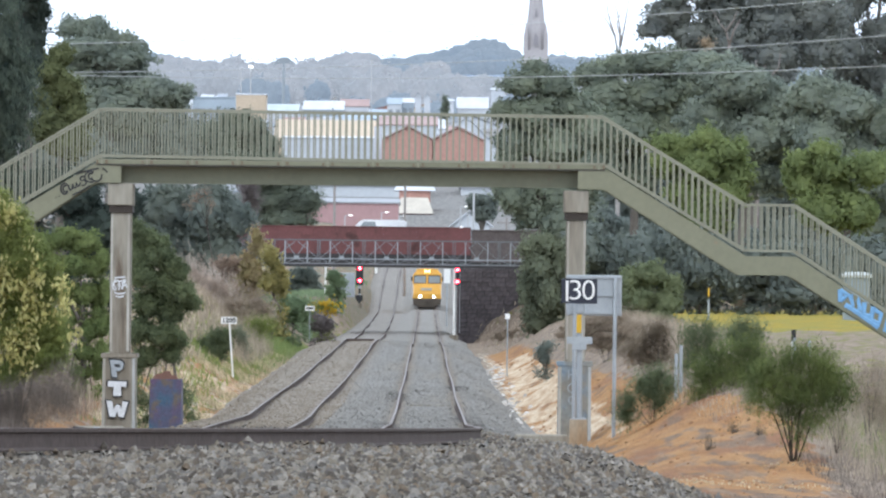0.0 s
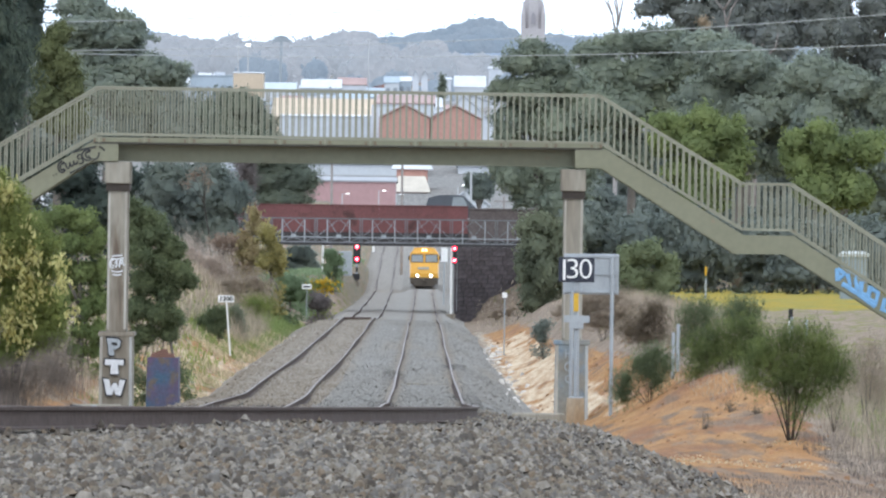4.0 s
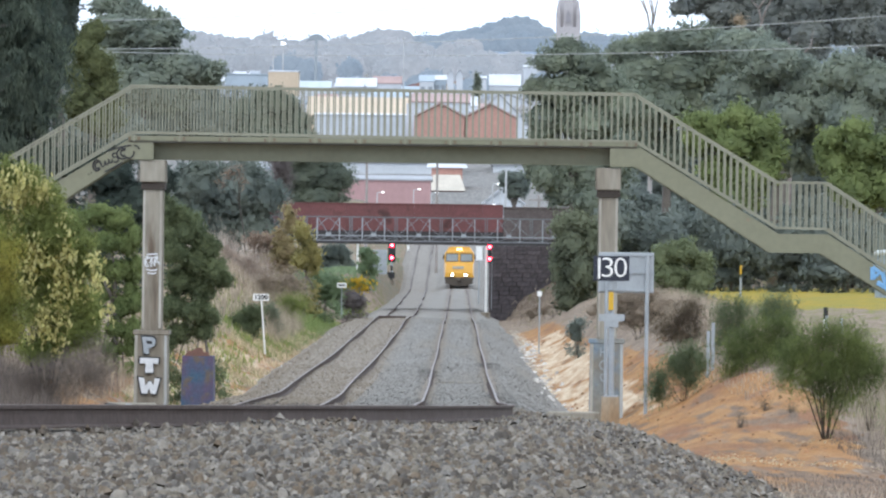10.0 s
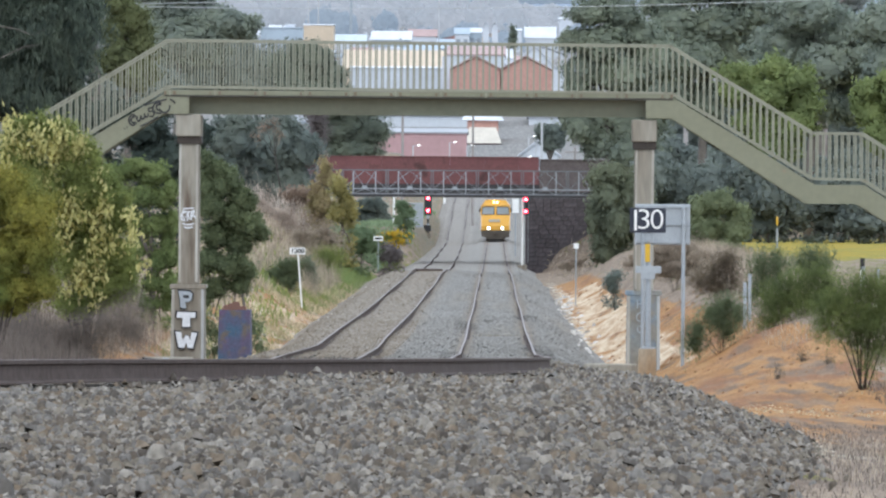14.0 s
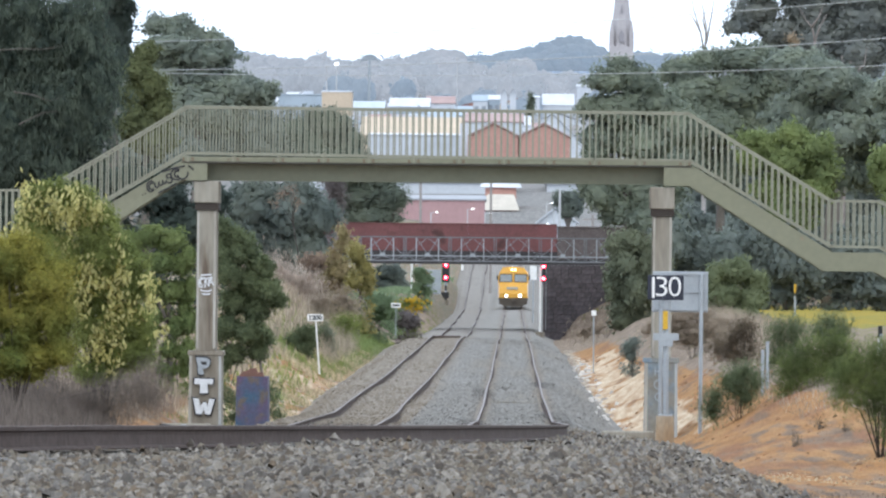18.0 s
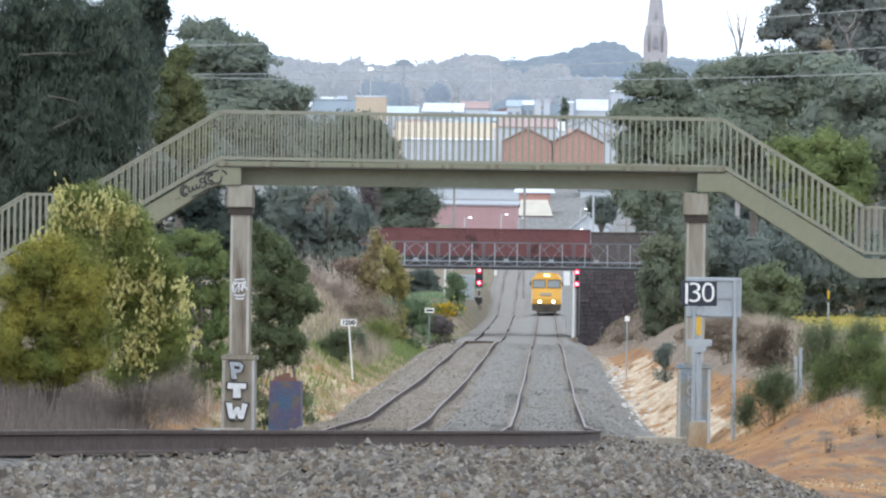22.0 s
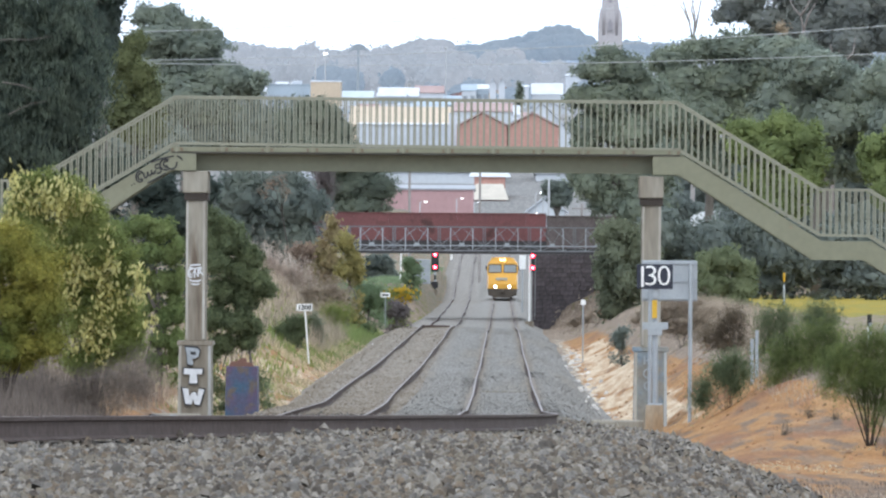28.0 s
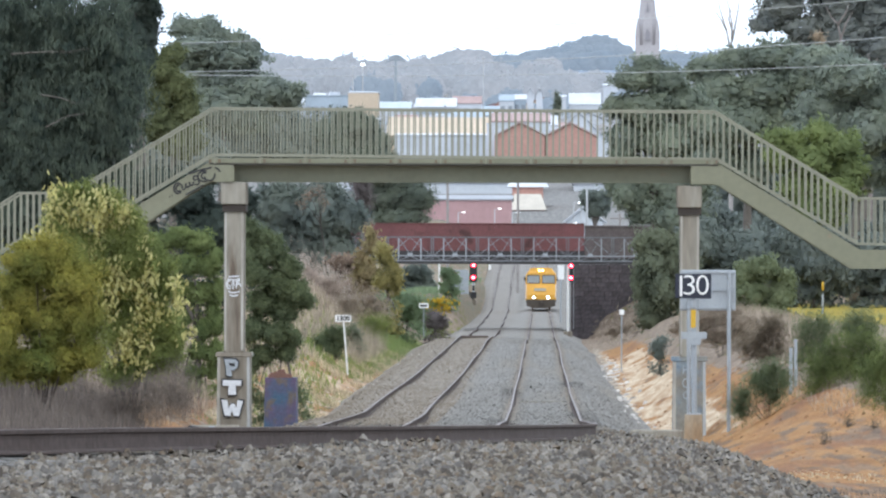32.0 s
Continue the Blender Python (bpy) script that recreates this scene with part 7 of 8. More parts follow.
def ballast_stones(name, bands, material, size, seed, left=-9.0, right=9.0, blocky=False):
    rng = np.random.default_rng(seed)
    if blocky:
        form = [(-1, -0.8, -0.9), (0.9, -1, -0.9), (1, 0.8, -0.9), (-0.8, 1, -0.9), (-0.6, -0.5, 0.6), (0.5, -0.6, 0.6), (0.6, 0.5, 0.6), (-0.5, 0.6, 0.6)]
        tri = [(4, 5, 6), (4, 6, 7), (0, 1, 5), (0, 5, 4), (1, 2, 6), (1, 6, 5), (2, 3, 7), (2, 7, 6), (3, 0, 4), (3, 4, 7)]
    else:
        form = [(0, 0, 0.8), (0.9, 0, -0.3), (0.2, 0.9, -0.3), (-0.85, 0.35, -0.3), (-0.5, -0.8, -0.3), (0.45, -0.85, -0.3)]
        tri = [(0, 1, 2), (0, 2, 3), (0, 3, 4), (0, 4, 5), (0, 5, 1)]
    shapes, tri = np.array([np.array(form) * (1 + rng.uniform(-0.4, 0.4, (len(form), 3))) for k in range(16)]), np.array(tri)
    out = []
    for y0, y1, per in bands:
        xr0, xr1 = np.interp((y0 + y1) / 2, (24, 60, 112, 150), (-3.2, -4.2, -6.0, -6.6)), 2.6
        n = int(per * (y1 - y0) * (xr1 - xr0))
        x, y = rng.uniform(xr0, xr1, n), rng.uniform(y0, y1, n)
        c = centre(y)
        toe = np.interp(y, (0, 34, 60, 100, 150, 5000), (0.2, 1.0, 2.5, 2.3, 2.05, 2.1)) + rng.normal(0, 0.12, n)
        keep = (x > -0.085 * y - 0.4) & (x < 0.075 * y + 0.3) & (x < toe + 0.1) & (x - c > left) & (x - c < right) & (np.abs(np.abs(x - c) - 0.8) > np.where(y > 100, 0.15, 0.075))
        # outside the rail the stones lie on the shoulder, inside they stay below the rail head
        x, y, c = x[keep], y[keep], c[keep]
        n = len(x)
        s = size * rng.gamma(8, 0.125, n) * np.interp(y, (27, 60, 120), (1, 1.05, 1.15))
        z = bed_z(x, y) + s * rng.uniform(-0.5, 1.35, n)
        m = shapes[rng.integers(0, 16, n)]
        ang = rng.uniform(0, 6.28, n)
        ca, sa = np.cos(ang)[:, None], np.sin(ang)[:, None]
        px, py, pz = m[:, :, 0] * ca - m[:, :, 1] * sa, m[:, :, 0] * sa + m[:, :, 1] * ca, m[:, :, 2] * rng.uniform(0.7, 1.25, n)[:, None] + m[:, :, 0] * rng.uniform(-0.55, 0.55, n)[:, None] + m[:, :, 1] * rng.uniform(-0.5, 0.5, n)[:, None]
        out.append(np.stack([px * s[:, None] + x[:, None], py * s[:, None] + y[:, None], pz * s[:, None] + z[:, None]], -1))
    v = np.concatenate(out)
    n = len(v)
    f = (tri[None] + (np.arange(n) * v.shape[1])[:, None, None]).reshape(-1, 3)
    me = quad_mesh(name, v.reshape(-1, 3), f)
    me.materials.append(material)
    return tagged(new(name, me), "loose grey crushed-rock ballast stones", "gravel", kind="stuff")


ballast_stones("ballast_stones", ((21, 50, 500),), M_STONE, 0.0150, 11, blocky=True)
ballast_stones("low_ballast_stones", ((50, 72, 210), (72, 112, 70), (112, 150, 40)), M_STONE, 0.020, 14)
ballast_stones("fine_ballast_stones", ((150, 230, 45), (230, 420, 18)), M_STONE_FAR, 0.017, 12, left=-2.5)
ballast_stones("brown_ballast_stones", ((150, 230, 45), (230, 420, 18)), M_STONE_BROWN, 0.017, 13, right=-2.5)


def rubble():
    """Pale lumps of broken concrete and litter along the foot of the clay bank."""
    rng = np.random.default_rng(31)
    b = MB()
    for k in range(300):
        y = rng.uniform(110, 330)
        x = rng.normal(2.35, 0.22) if k % 5 else rng.normal(-6.6, 0.4)
        z = max(float(ground_z(x, y)), float(bed_z(x, y)) if x < 2.2 else -9)
        s = min(rng.gamma(2.2, 0.018) * (1.0 + (y - 110) / 200), 0.11 if x > 0 else 0.05)
        w = rng.uniform(0.6, 1.4, 3) * s
        b.loft([[(x - w[0], y - w[1]), (x + w[0], y - w[1] * 0.7), (x + w[0] * 0.8, y + w[1]), (x - w[0] * 0.9, y + w[1])], [(x - w[0] * 0.5, y - w[1] * 0.6), (x + w[0] * 0.6, y - w[1] * 0.4), (x + w[0] * 0.5, y + w[1] * 0.6), (x - w[0] * 0.4, y + w[1] * 0.5)]], (z - 0.03, z + w[2] * 0.7))
    ob = part("rubble", b, M_RUBBLE)
    return tagged(ob, "pale broken concrete and litter along the bank", "rubble", kind="stuff")


def clods():
    """Clods and stones broken off the clay bank."""
    rng = np.random.default_rng(41)
    b = MB()
    for k in range(800):
        y = rng.uniform(80, 210) if k < 560 else rng.uniform(150, 340)
        x = rng.uniform(2.3, 6.2) if k < 560 else (rng.uniform(2.3, 4.6) if k % 3 else rng.uniform(-9.0, -6.6))
        z = float(ground_z(x, y))
        w = rng.uniform(0.5, 1.5, 3) * min(rng.gamma(2, 0.012), 0.05) * (0.55 + y / 320)
        b.loft([[(x - w[0], y - w[1]), (x + w[0], y - w[1] * 0.7), (x + w[0] * 0.8, y + w[1]), (x - w[0] * 0.9, y + w[1])], [(x - w[0] * 0.5, y - w[1] * 0.6), (x + w[0] * 0.6, y - w[1] * 0.4), (x + w[0] * 0.5, y + w[1] * 0.6), (x - w[0] * 0.4, y + w[1] * 0.5)]], (z - 0.03, z + w[2] * 0.8))
    return tagged(part("clay_clods", b, M_CLOD), "brown clods and stones on the clay bank", "soil", kind="stuff")


M_CLOD = mat("clay_clod", (0.30, 0.165, 0.085), 0.95, other=(0.20, 0.13, 0.085), scale=1.0, fine=0.2, island=0.4)
clods()
M_RUBBLE = mat("pale_rubble", (0.533, 0.516, 0.490), 0.9, other=(0.361, 0.318, 0.275), scale=1.0, fine=0.15, island=0.35)
rubble()

M_REDPANEL = mat("red_panel", (0.387, 0.043, 0.034), 0.6, scale=2, fine=0.1)
# ---- overhead wires ----
M_WIRE = mat("pale_wire", (0.473, 0.490, 0.499), 0.5, 0.3, scale=3, fine=0.05)
for a, b, c, yy in ((13.31, 0.0202, 0.00091, 330), (14.05, 0.0536, 0.00096, 331), (15.71, 0.0684, 0.00089, 332)):
    wire = thing("overhead_wire", "thin pale overhead wire strung across the cutting", "wire", (0, yy, 0), group="overhead wires")
    part("span", MB().tube([(x, 0, a + b * x + c * x * x) for x in np.linspace(-45, 45, 31)], 0.018, 5), M_WIRE, wire)

# ---- fence posts and markers on the right-hand field ----
for x, y, h, m, label in ((4.85, 146, 0.95, M_GALV, "thin galvanised fence post"), (5.05, 149, 1.0, M_GALV, "thin galvanised fence post"), (8.0, 160, 0.75, M_GALV, "thin galvanised fence post"), (8.75, 168, 0.55, M_GALV, "thin galvanised fence post")):
    p = thing("fence_post", label, "post", (x, y, float(ground_z(x, y))), group="fence posts on the field")
    part("post", MB().tube([(0, 0, -0.2), (0, 0, h)], 0.035, 8), m, p)
mk = thing("marker_post", "white marker post with a black top", "post", (8.05, 161.5, float(ground_z(8.05, 161.5))))
part("post", MB().box(-0.05, -0.02, -0.2, 0.05, 0.02, 0.65), M_WHITE, mk)
part("top", MB().box(-0.05, -0.022, 0.65, 0.05, 0.022, 0.92), M_BLACK, mk)
for x, z in ((11.4, 4.0), (13.2, 3.6)):
    g = float(ground_z(x, 350))
    p = thing("yellow_marker", "slim post with a yellow top", "post", (x, 350, g), group="yellow markers on the field")
    part("post", MB().tube([(0, 0, -0.2), (0, 0, z - g - 0.6)], 0.05, 6), M_GALV, p)
    part("top", MB().box(-0.05, -0.04, z - g - 0.45, 0.05, 0.04, z - g, 0.02), M_YELLOW, p)

M_TANKBODY = mat("blue_grey_tank_wall", (0.24, 0.29, 0.31), 0.5, other=(0.2, 0.24, 0.25), scale=2, fine=0.08)
M_PALETANK = mat("pale_tank", (0.45, 0.48, 0.46), 0.6, scale=2, fine=0.08)
tank = thing("water_tank", "blue-grey tank with a white lid beyond the stairs", "tank", (21.9, 373.0, float(ground_z(21.9, 373.0))))
tz = 3.3 - float(ground_z(21.9, 373.0))
part("body", MB().tube([(0, 0, -0.2), (0, 0, tz + 0.9)], 0.72, 16), M_TANKBODY, tank)
part("lid", MB().tube([(0, 0, tz + 0.9), (0, 0, tz + 1.05), (0, 0, tz + 1.2)], [0.84, 0.84, 0.5], 16), M_PALETANK, tank)
for x, yy, z0, z1, w in ((-7.85, 822, 3.3, 4.95, 0.3), (0.3, 548, 3.5, 4.6, 0.5)):
    g = float(ground_z(x, yy))
    p = thing("white_marker", "white panel on a thin grey post beyond the bridge", "post", (x, yy, g), group="white panels beyond the bridge")
    part("post", MB().tube([(0, 0.1, -0.3), (0, 0.1, z1 - g)], 0.05, 8), M_GALV, p)
    part("panel", MB().box(-w / 2, 0, z0 - g, w / 2, 0.06, z1 - g, 0.01), M_WHITE, p)
eq = thing("equipment_cabinet", "grey signal cabinet with a red panel by the track", "cabinet", (-8.1, 573, float(ground_z(-8.1, 573))))
part("body", MB().box(-0.9, 0, -0.3, 0.9, 0.8, 1.7, 0.03), M_GALV, eq)
part("red_panel", MB().box(-0.4, -0.05, 0.9, 0.0, -0.01, 1.5), M_REDPANEL, eq)
sg = thing("trackside_sign", "small white sign on a white post by the bridge", "sign", (-8.75, 523, float(ground_z(-8.75, 523))), group="distance signs beside the tracks")
part("post", MB().tube([(0, 0, -0.3), (0, 0, 3.3)], 0.07, 8), M_WHITE, sg)
part("plate", MB().box(0.1, -0.08, 2.1, 0.6, -0.05, 2.5), M_WHITE, sg)
pipe = thing("fallen_pipe", "short black pipe lying on the bank by the pier", "pipe", (-7.75, 152.5, float(ground_z(-7.75, 152.5))))
part("pipe", MB().tube([(-0.22, 0, 0.12), (0.12, 0.2, 0.07)], 0.06, 8), M_BLACK, pipe)
part("rag", MB().loft([[(0.1, 0), (0.4, 0), (0.36, 0.2), (0.12, 0.2)], [(0.22, 0.05), (0.33, 0.05), (0.33, 0.12), (0.24, 0.12)]], (0.02, 0.16)), M_GALV, pipe)
slab = thing("crossing_slab", "pale concrete strip between the rails", "slab", (-0.38, 193, float(bed_z(-0.38, 193))))
part("slab", MB().box(-0.62, 0, -0.05, 0.62, 0.25, 0.035), M_CONC, slab)
bar = thing("rodding_cover", "rusty steel strip laid across the second track", "steel strip", (-4.35, 369, float(bed_z(-4.35, 369))))
part("strip", MB().box(-0.75, 0, -0.02, 0.75, 0.3, 0.13), M_RAIL, bar)

# ---- town on the rising ground ----
# wall, roof and spire colours are paled: distance haze is painted into them
M_PINK = mat("pink_red_wall", (0.42, 0.265, 0.265), 0.85, other=(0.38, 0.235, 0.235), scale=0.15, fine=0.06)
M_BRICK = mat("red_brick_far", (0.44, 0.25, 0.205), 0.9, other=(0.40, 0.215, 0.18), scale=0.2, fine=0.1)
M_WHITEWALL = mat("white_wall_far", (0.55, 0.58, 0.62), 0.7, scale=0.2, fine=0.04)
M_ROOFWHITE = mat("pale_metal_roof", (0.58, 0.60, 0.63), 0.5, scale=0.3, fine=0.05)
M_BEIGE = mat("beige_wall", (0.55, 0.445, 0.33), 0.85, other=(0.48, 0.385, 0.285), scale=0.2, fine=0.06)
M_BLUEWALL = mat("blue_grey_wall", (0.36, 0.425, 0.48), 0.7, scale=0.2, fine=0.05)
M_GREYROOF = mat("grey_roof", (0.344, 0.353, 0.370), 0.7, scale=0.3, fine=0.08)
M_REDROOF = mat("red_roof", (0.40, 0.285, 0.265), 0.8, scale=0.3, fine=0.08)
M_TEALROOF = mat("blue_green_roof", (0.47, 0.53, 0.55), 0.6, scale=0.3, fine=0.06)
M_CREAM = mat("cream_roof", (0.533, 0.482, 0.404), 0.7, scale=0.6, fine=0.08)
M_PALE = mat("pale_grey_wall", (0.516, 0.542, 0.568), 0.7, other=(0.447, 0.482, 0.516), scale=0.15, fine=0.05)
M_SPIRE = mat("spire_stone", (0.42, 0.395, 0.40), 0.9, other=(0.36, 0.335, 0.335), scale=0.1, fine=0.06)
M_SPIREDARK = mat("spire_louvre", (0.30, 0.285, 0.30), 0.9, scale=0.2, fine=0.05)
M_WINDOW = mat("far_window", (0.27, 0.30, 0.33), 0.3, scale=0.5, fine=0.05)
M_POLE = mat("pale_pole", (0.473, 0.482, 0.490), 0.6, scale=1, fine=0.05)
M_WOODPOLE = mat("timber_pole", (0.310, 0.284, 0.267), 0.9, scale=1, fine=0.1)
M_LAMPLIT = mat("street_lamp_lit", (1, 1, 1), 0.4, glow=(0.95, 0.98, 1.0), power=2.5)


def house(label, x, y, base, w, depth, eave, ridge, wall, roof, windows=0, along=False, name="house", gable_to_view=True, extra=0.4):
    h = thing(name, label, "building", (x, y, base))
    half_w = w / 2
    rise = ridge - eave
    if gable_to_view:
        part("wall", MB().prism_y([(-half_w, -6), (half_w, -6), (half_w, eave), (0, ridge), (-half_w, eave)], 0, depth), wall, h)
        part("roof", MB().prism_y([(-half_w - extra, eave - extra * rise / half_w + 0.05), (0, ridge + 0.05), (half_w + extra, eave - extra * rise / half_w + 0.05), (half_w + extra, eave + 0.25 - extra * rise / half_w), (0, ridge + 0.3), (-half_w - extra, eave + 0.25 - extra * rise / half_w)], -0.4, depth + 0.4), roof, h)
    else:
        part("wall", MB().box(-half_w, 0, -6, half_w, depth, eave), wall, h)
        part("roof", MB().prism_x([(-extra, eave), (depth / 2, ridge), (depth + extra, eave), (depth + extra, eave + 0.2), (depth / 2, ridge + 0.2), (-extra, eave + 0.2)], -half_w - extra, half_w + extra), roof, h)
    for i in range(windows):
        wx = -half_w + w * (i + 0.5) / windows
        win = part("window", MB().box(wx - w / windows * 0.28, -0.12, eave * 0.35, wx + w / windows * 0.28, -0.02, eave * 0.72), M_WINDOW, h)
        part("sill", MB().box(wx - w / windows * 0.32, -0.2, eave * 0.32, wx + w / windows * 0.32, -0.02, eave * 0.35), M_WHITEWALL, win)
    return h


house("pink-red brick shed behind the road bridge", -12.4, 934, 8.0, 12.6, 20, 5.6, 6.2, M_PINK, M_GREYROOF, 0, name="shed", gable_to_view=False, extra=0.2)
shop = thing("shop", "red-brown shop with a cream hipped roof below a pale upper roof", "building", (-4.2, 997, 9.5))
part("wall", MB().box(-2.3, 0, -6, 2.3, 8, 3.4), M_PINK, shop)
part("hipped_roof", MB().loft([[(-2.7, -0.5), (2.7, -0.5), (2.7, 8.4), (-2.7, 8.4)], [(-1.9, 3.2), (1.9, 3.2), (1.9, 5.0), (-1.9, 5.0)]], (3.4, 5.7)), M_CREAM, shop)
part("upper_storey", MB().box(-2.2, 5.2, 3.4, 2.2, 12, 6.7), M_BRICK, shop)
part("upper_roof", MB().loft([[(-3.0, 4.8), (3.0, 4.8), (3.0, 12.4), (-3.0, 12.4)], [(-2.4, 7.5), (2.4, 7.5), (2.4, 9.5), (-2.4, 9.5)]], (6.7, 7.9)), M_ROOFWHITE, shop)
for x in (-1.1, 1.1):
    part("window", MB().box(x - 0.5, -0.08, 1.0, x + 0.5, -0.02, 2.4), M_WINDOW, shop)
house("long pale-grey depot behind the street", -14.0, 1050, 11.0, 22.0, 20, 6.4, 8.2, M_PALE, M_ROOFWHITE, 7, name="depot", gable_to_view=False, extra=0.3)
house("pale-grey depot beside the street", 8.5, 1060, 12.0, 12.0, 20, 5.4, 7.0, M_PALE, M_GREYROOF, 4, name="depot", gable_to_view=False, extra=0.3)
house("white depot at the end of the street", -30.0, 1060, 12.0, 10.0, 20, 6.4, 7.6, M_WHITEWALL, M_ROOFWHITE, 4, name="depot", gable_to_view=False, extra=0.3)
house("pale cream gabled cottage with white barge boards", 3.4, 872, 8.0, 4.6, 10, 2.4, 4.2, M_PALE, M_WHITEWALL, 1, name="cottage")
house("long beige warehouse with a white lower wall", -21.6, 1262, 21.0, 17.6, 30, 7.4, 11.0, M_BEIGE, M_BEIGE, 0, name="warehouse", gable_to_view=False, extra=0.3)
house("white workshop with dark openings", -20.2, 1235, 20.0, 16.6, 18, 8.0, 8.4, M_WHITEWALL, M_ROOFWHITE, 0, name="workshop", gable_to_view=False, extra=0.2)
for x in (-5.9, 2.1):
    house("red-brick gabled factory bay with a grey roof", x, 1121, 18.0, 8.2, 30, 7.7, 9.8, M_BRICK, M_REDROOF, 0, name="factory", extra=0.05)
house("white gabled shed behind the factory", 3.6, 1190, 22.0, 10.0, 20, 4.2, 9.2, M_WHITEWALL, M_ROOFWHITE, 0, name="shed")
house("white shed beside the factory", -10.9, 1150, 18.0, 1.3, 20, 10.2, 10.4, M_WHITEWALL, M_WHITEWALL, 0, name="shed", gable_to_view=False, extra=0.05)
house("blue-grey flat-roofed office building", -53.2, 1620, 36.0, 9.8, 20, 8.6, 8.8, M_BLUEWALL, M_BLUEWALL, 6, name="office", gable_to_view=False, extra=0.2)
house("beige flat-roofed office block", -43.0, 1557, 35.5, 6.6, 14, 8.2, 8.5, M_BEIGE, M_ROOFWHITE, 0, name="office", gable_to_view=False, extra=0.1)
house("white rooftop plant room", -51.5, 1626, 44.4, 2.2, 4, 1.0, 1.1, M_WHITEWALL, M_WHITEWALL, 0, name="plant_room", gable_to_view=False, extra=0.05)
rnd = random.Random(21)
walls = [M_WHITEWALL, M_BEIGE, M_BRICK, M_WHITEWALL, M_BLUEWALL, M_PINK]
roofs = [M_GREYROOF, M_REDROOF, M_GREYROOF, M_ROOFWHITE, M_BLUEWALL]
for k in range(24):
    y = rnd.choice((1400, 1560, 1660, 1990, 2060, 2140)) + rnd.uniform(-20, 20)
    x = rnd.uniform(-0.040, 0.024) * y
    if abs(x / y - 0.0) < 0.06:
        g = float(ground_z(x, y))
        w = rnd.uniform(6, 13)
        e = rnd.uniform(2.6, 4.2)
        house(rnd.choice(("small pale house", "weatherboard house", "low suburban house")) + " among the trees on the hillside", x, y, g, w, rnd.uniform(8, 12), e, e + rnd.uniform(0.8, 2.4), rnd.choice(walls), rnd.choice(roofs), rnd.choice((0, 2, 3)), gable_to_view=rnd.random() < 0.4)
house("long red-roofed shed behind the factory", -6.3, 1215, 23.0, 9.8, 18, 7.0, 8.6, M_PALE, M_REDROOF, 0, name="shed", gable_to_view=False, extra=0.2)
for x, y, base, w, eave, ridge_z, wall, roof, windows, label in (
        (-42.5, 1800, 39.2, 10.0, 6.4, 8.4, M_PALE, M_TEALROOF, 4, "wide pale house with a blue-green metal roof"),
        (-31.9, 1850, 41.2, 10.5, 6.2, 8.6, M_BLUEWALL, M_ROOFWHITE, 5, "long grey building with a pale roof"),
        (-24.4, 1900, 45.2, 7.6, 4.4, 6.4, M_WHITEWALL, M_REDROOF, 3, "white house with a red roof"),
        (-14.1, 1950, 46.7, 4.0, 4.8, 6.6, M_PALE, M_BLUEWALL, 2, "pale house with a blue-grey roof"),
        (-10.4, 1960, 47.2, 3.4, 5.0, 6.4, M_BLUEWALL, M_ROOFWHITE, 2, "blue-grey house with a pale roof"),
        (1.3, 1950, 46.2, 2.2, 6.4, 7.0, M_WHITEWALL, M_ROOFWHITE, 0, "bright white end wall of a hall"),
        (7.6, 1960, 47.8, 8.6, 3.0, 6.2, M_PALE, M_ROOFWHITE, 0, "hall with a long sloping white roof"),
        (17.2, 2100, 54.6, 7.0, 5.2, 5.8, M_WHITEWALL, M_ROOFWHITE, 0, "white flat-roofed hall on the hill"),
        (-20.5, 1700, 36.2, 10.0, 5.6, 6.8, M_BLUEWALL, M_BLUEWALL, 6, "low blue-grey shed"),
        (-10.6, 1705, 36.2, 8.0, 5.2, 6.6, M_PALE, M_GREYROOF, 5, "low grey shed with a row of windows")):
    house(label + " on the hillside", x, y, base, w, 10, eave, ridge_z, wall, roof, windows, gable_to_view=False, extra=0.2)
for x in (-7.3, -4.9):
    house("white gabled cottage end on the hillside", x, 1900, 49.0, 1.7, 8, 3.4, 4.8, M_WHITEWALL, M_ROOFWHITE, 0, gable_to_view=True, extra=0.1)
for x, y, w, e, r, wall, roof, label in (
        (-43, 1700, 6.2, 3.0, 4.6, M_BEIGE, M_GREYROOF, "beige house with a grey roof"), (-35.5, 1740, 9, 3.2, 5.0, M_WHITEWALL, M_REDROOF, "white house with a red roof"),
        (-27.4, 1735, 5.2, 3.0, 5.4, M_PALE, M_PALE, "pale grey house"), (-20.5, 1750, 9, 3.0, 5.0, M_BEIGE, M_REDROOF, "beige house with a red roof"),
        (-13.8, 1730, 6.2, 3.4, 5.2, M_WHITEWALL, M_GREYROOF, "white house with a grey roof"), (-5.2, 1742, 9, 2.8, 4.4, M_BLUEWALL, M_ROOFWHITE, "blue-grey house with a pale roof"),
        (1.5, 1660, 7, 3.0, 4.8, M_BRICK, M_GREYROOF, "brick house with a grey roof"), (-31.0, 1620, 8, 2.8, 4.6, M_WHITEWALL, M_ROOFWHITE, "white house with a pale roof"), (-17.0, 1600, 10, 2.8, 4.6, M_PINK, M_REDROOF, "pinkish house with a red roof")):
    house(label + " on the hillside", x, y, float(ground_z(x, y)), w, 10, e, r, wall, roof, 3, gable_to_view=False)


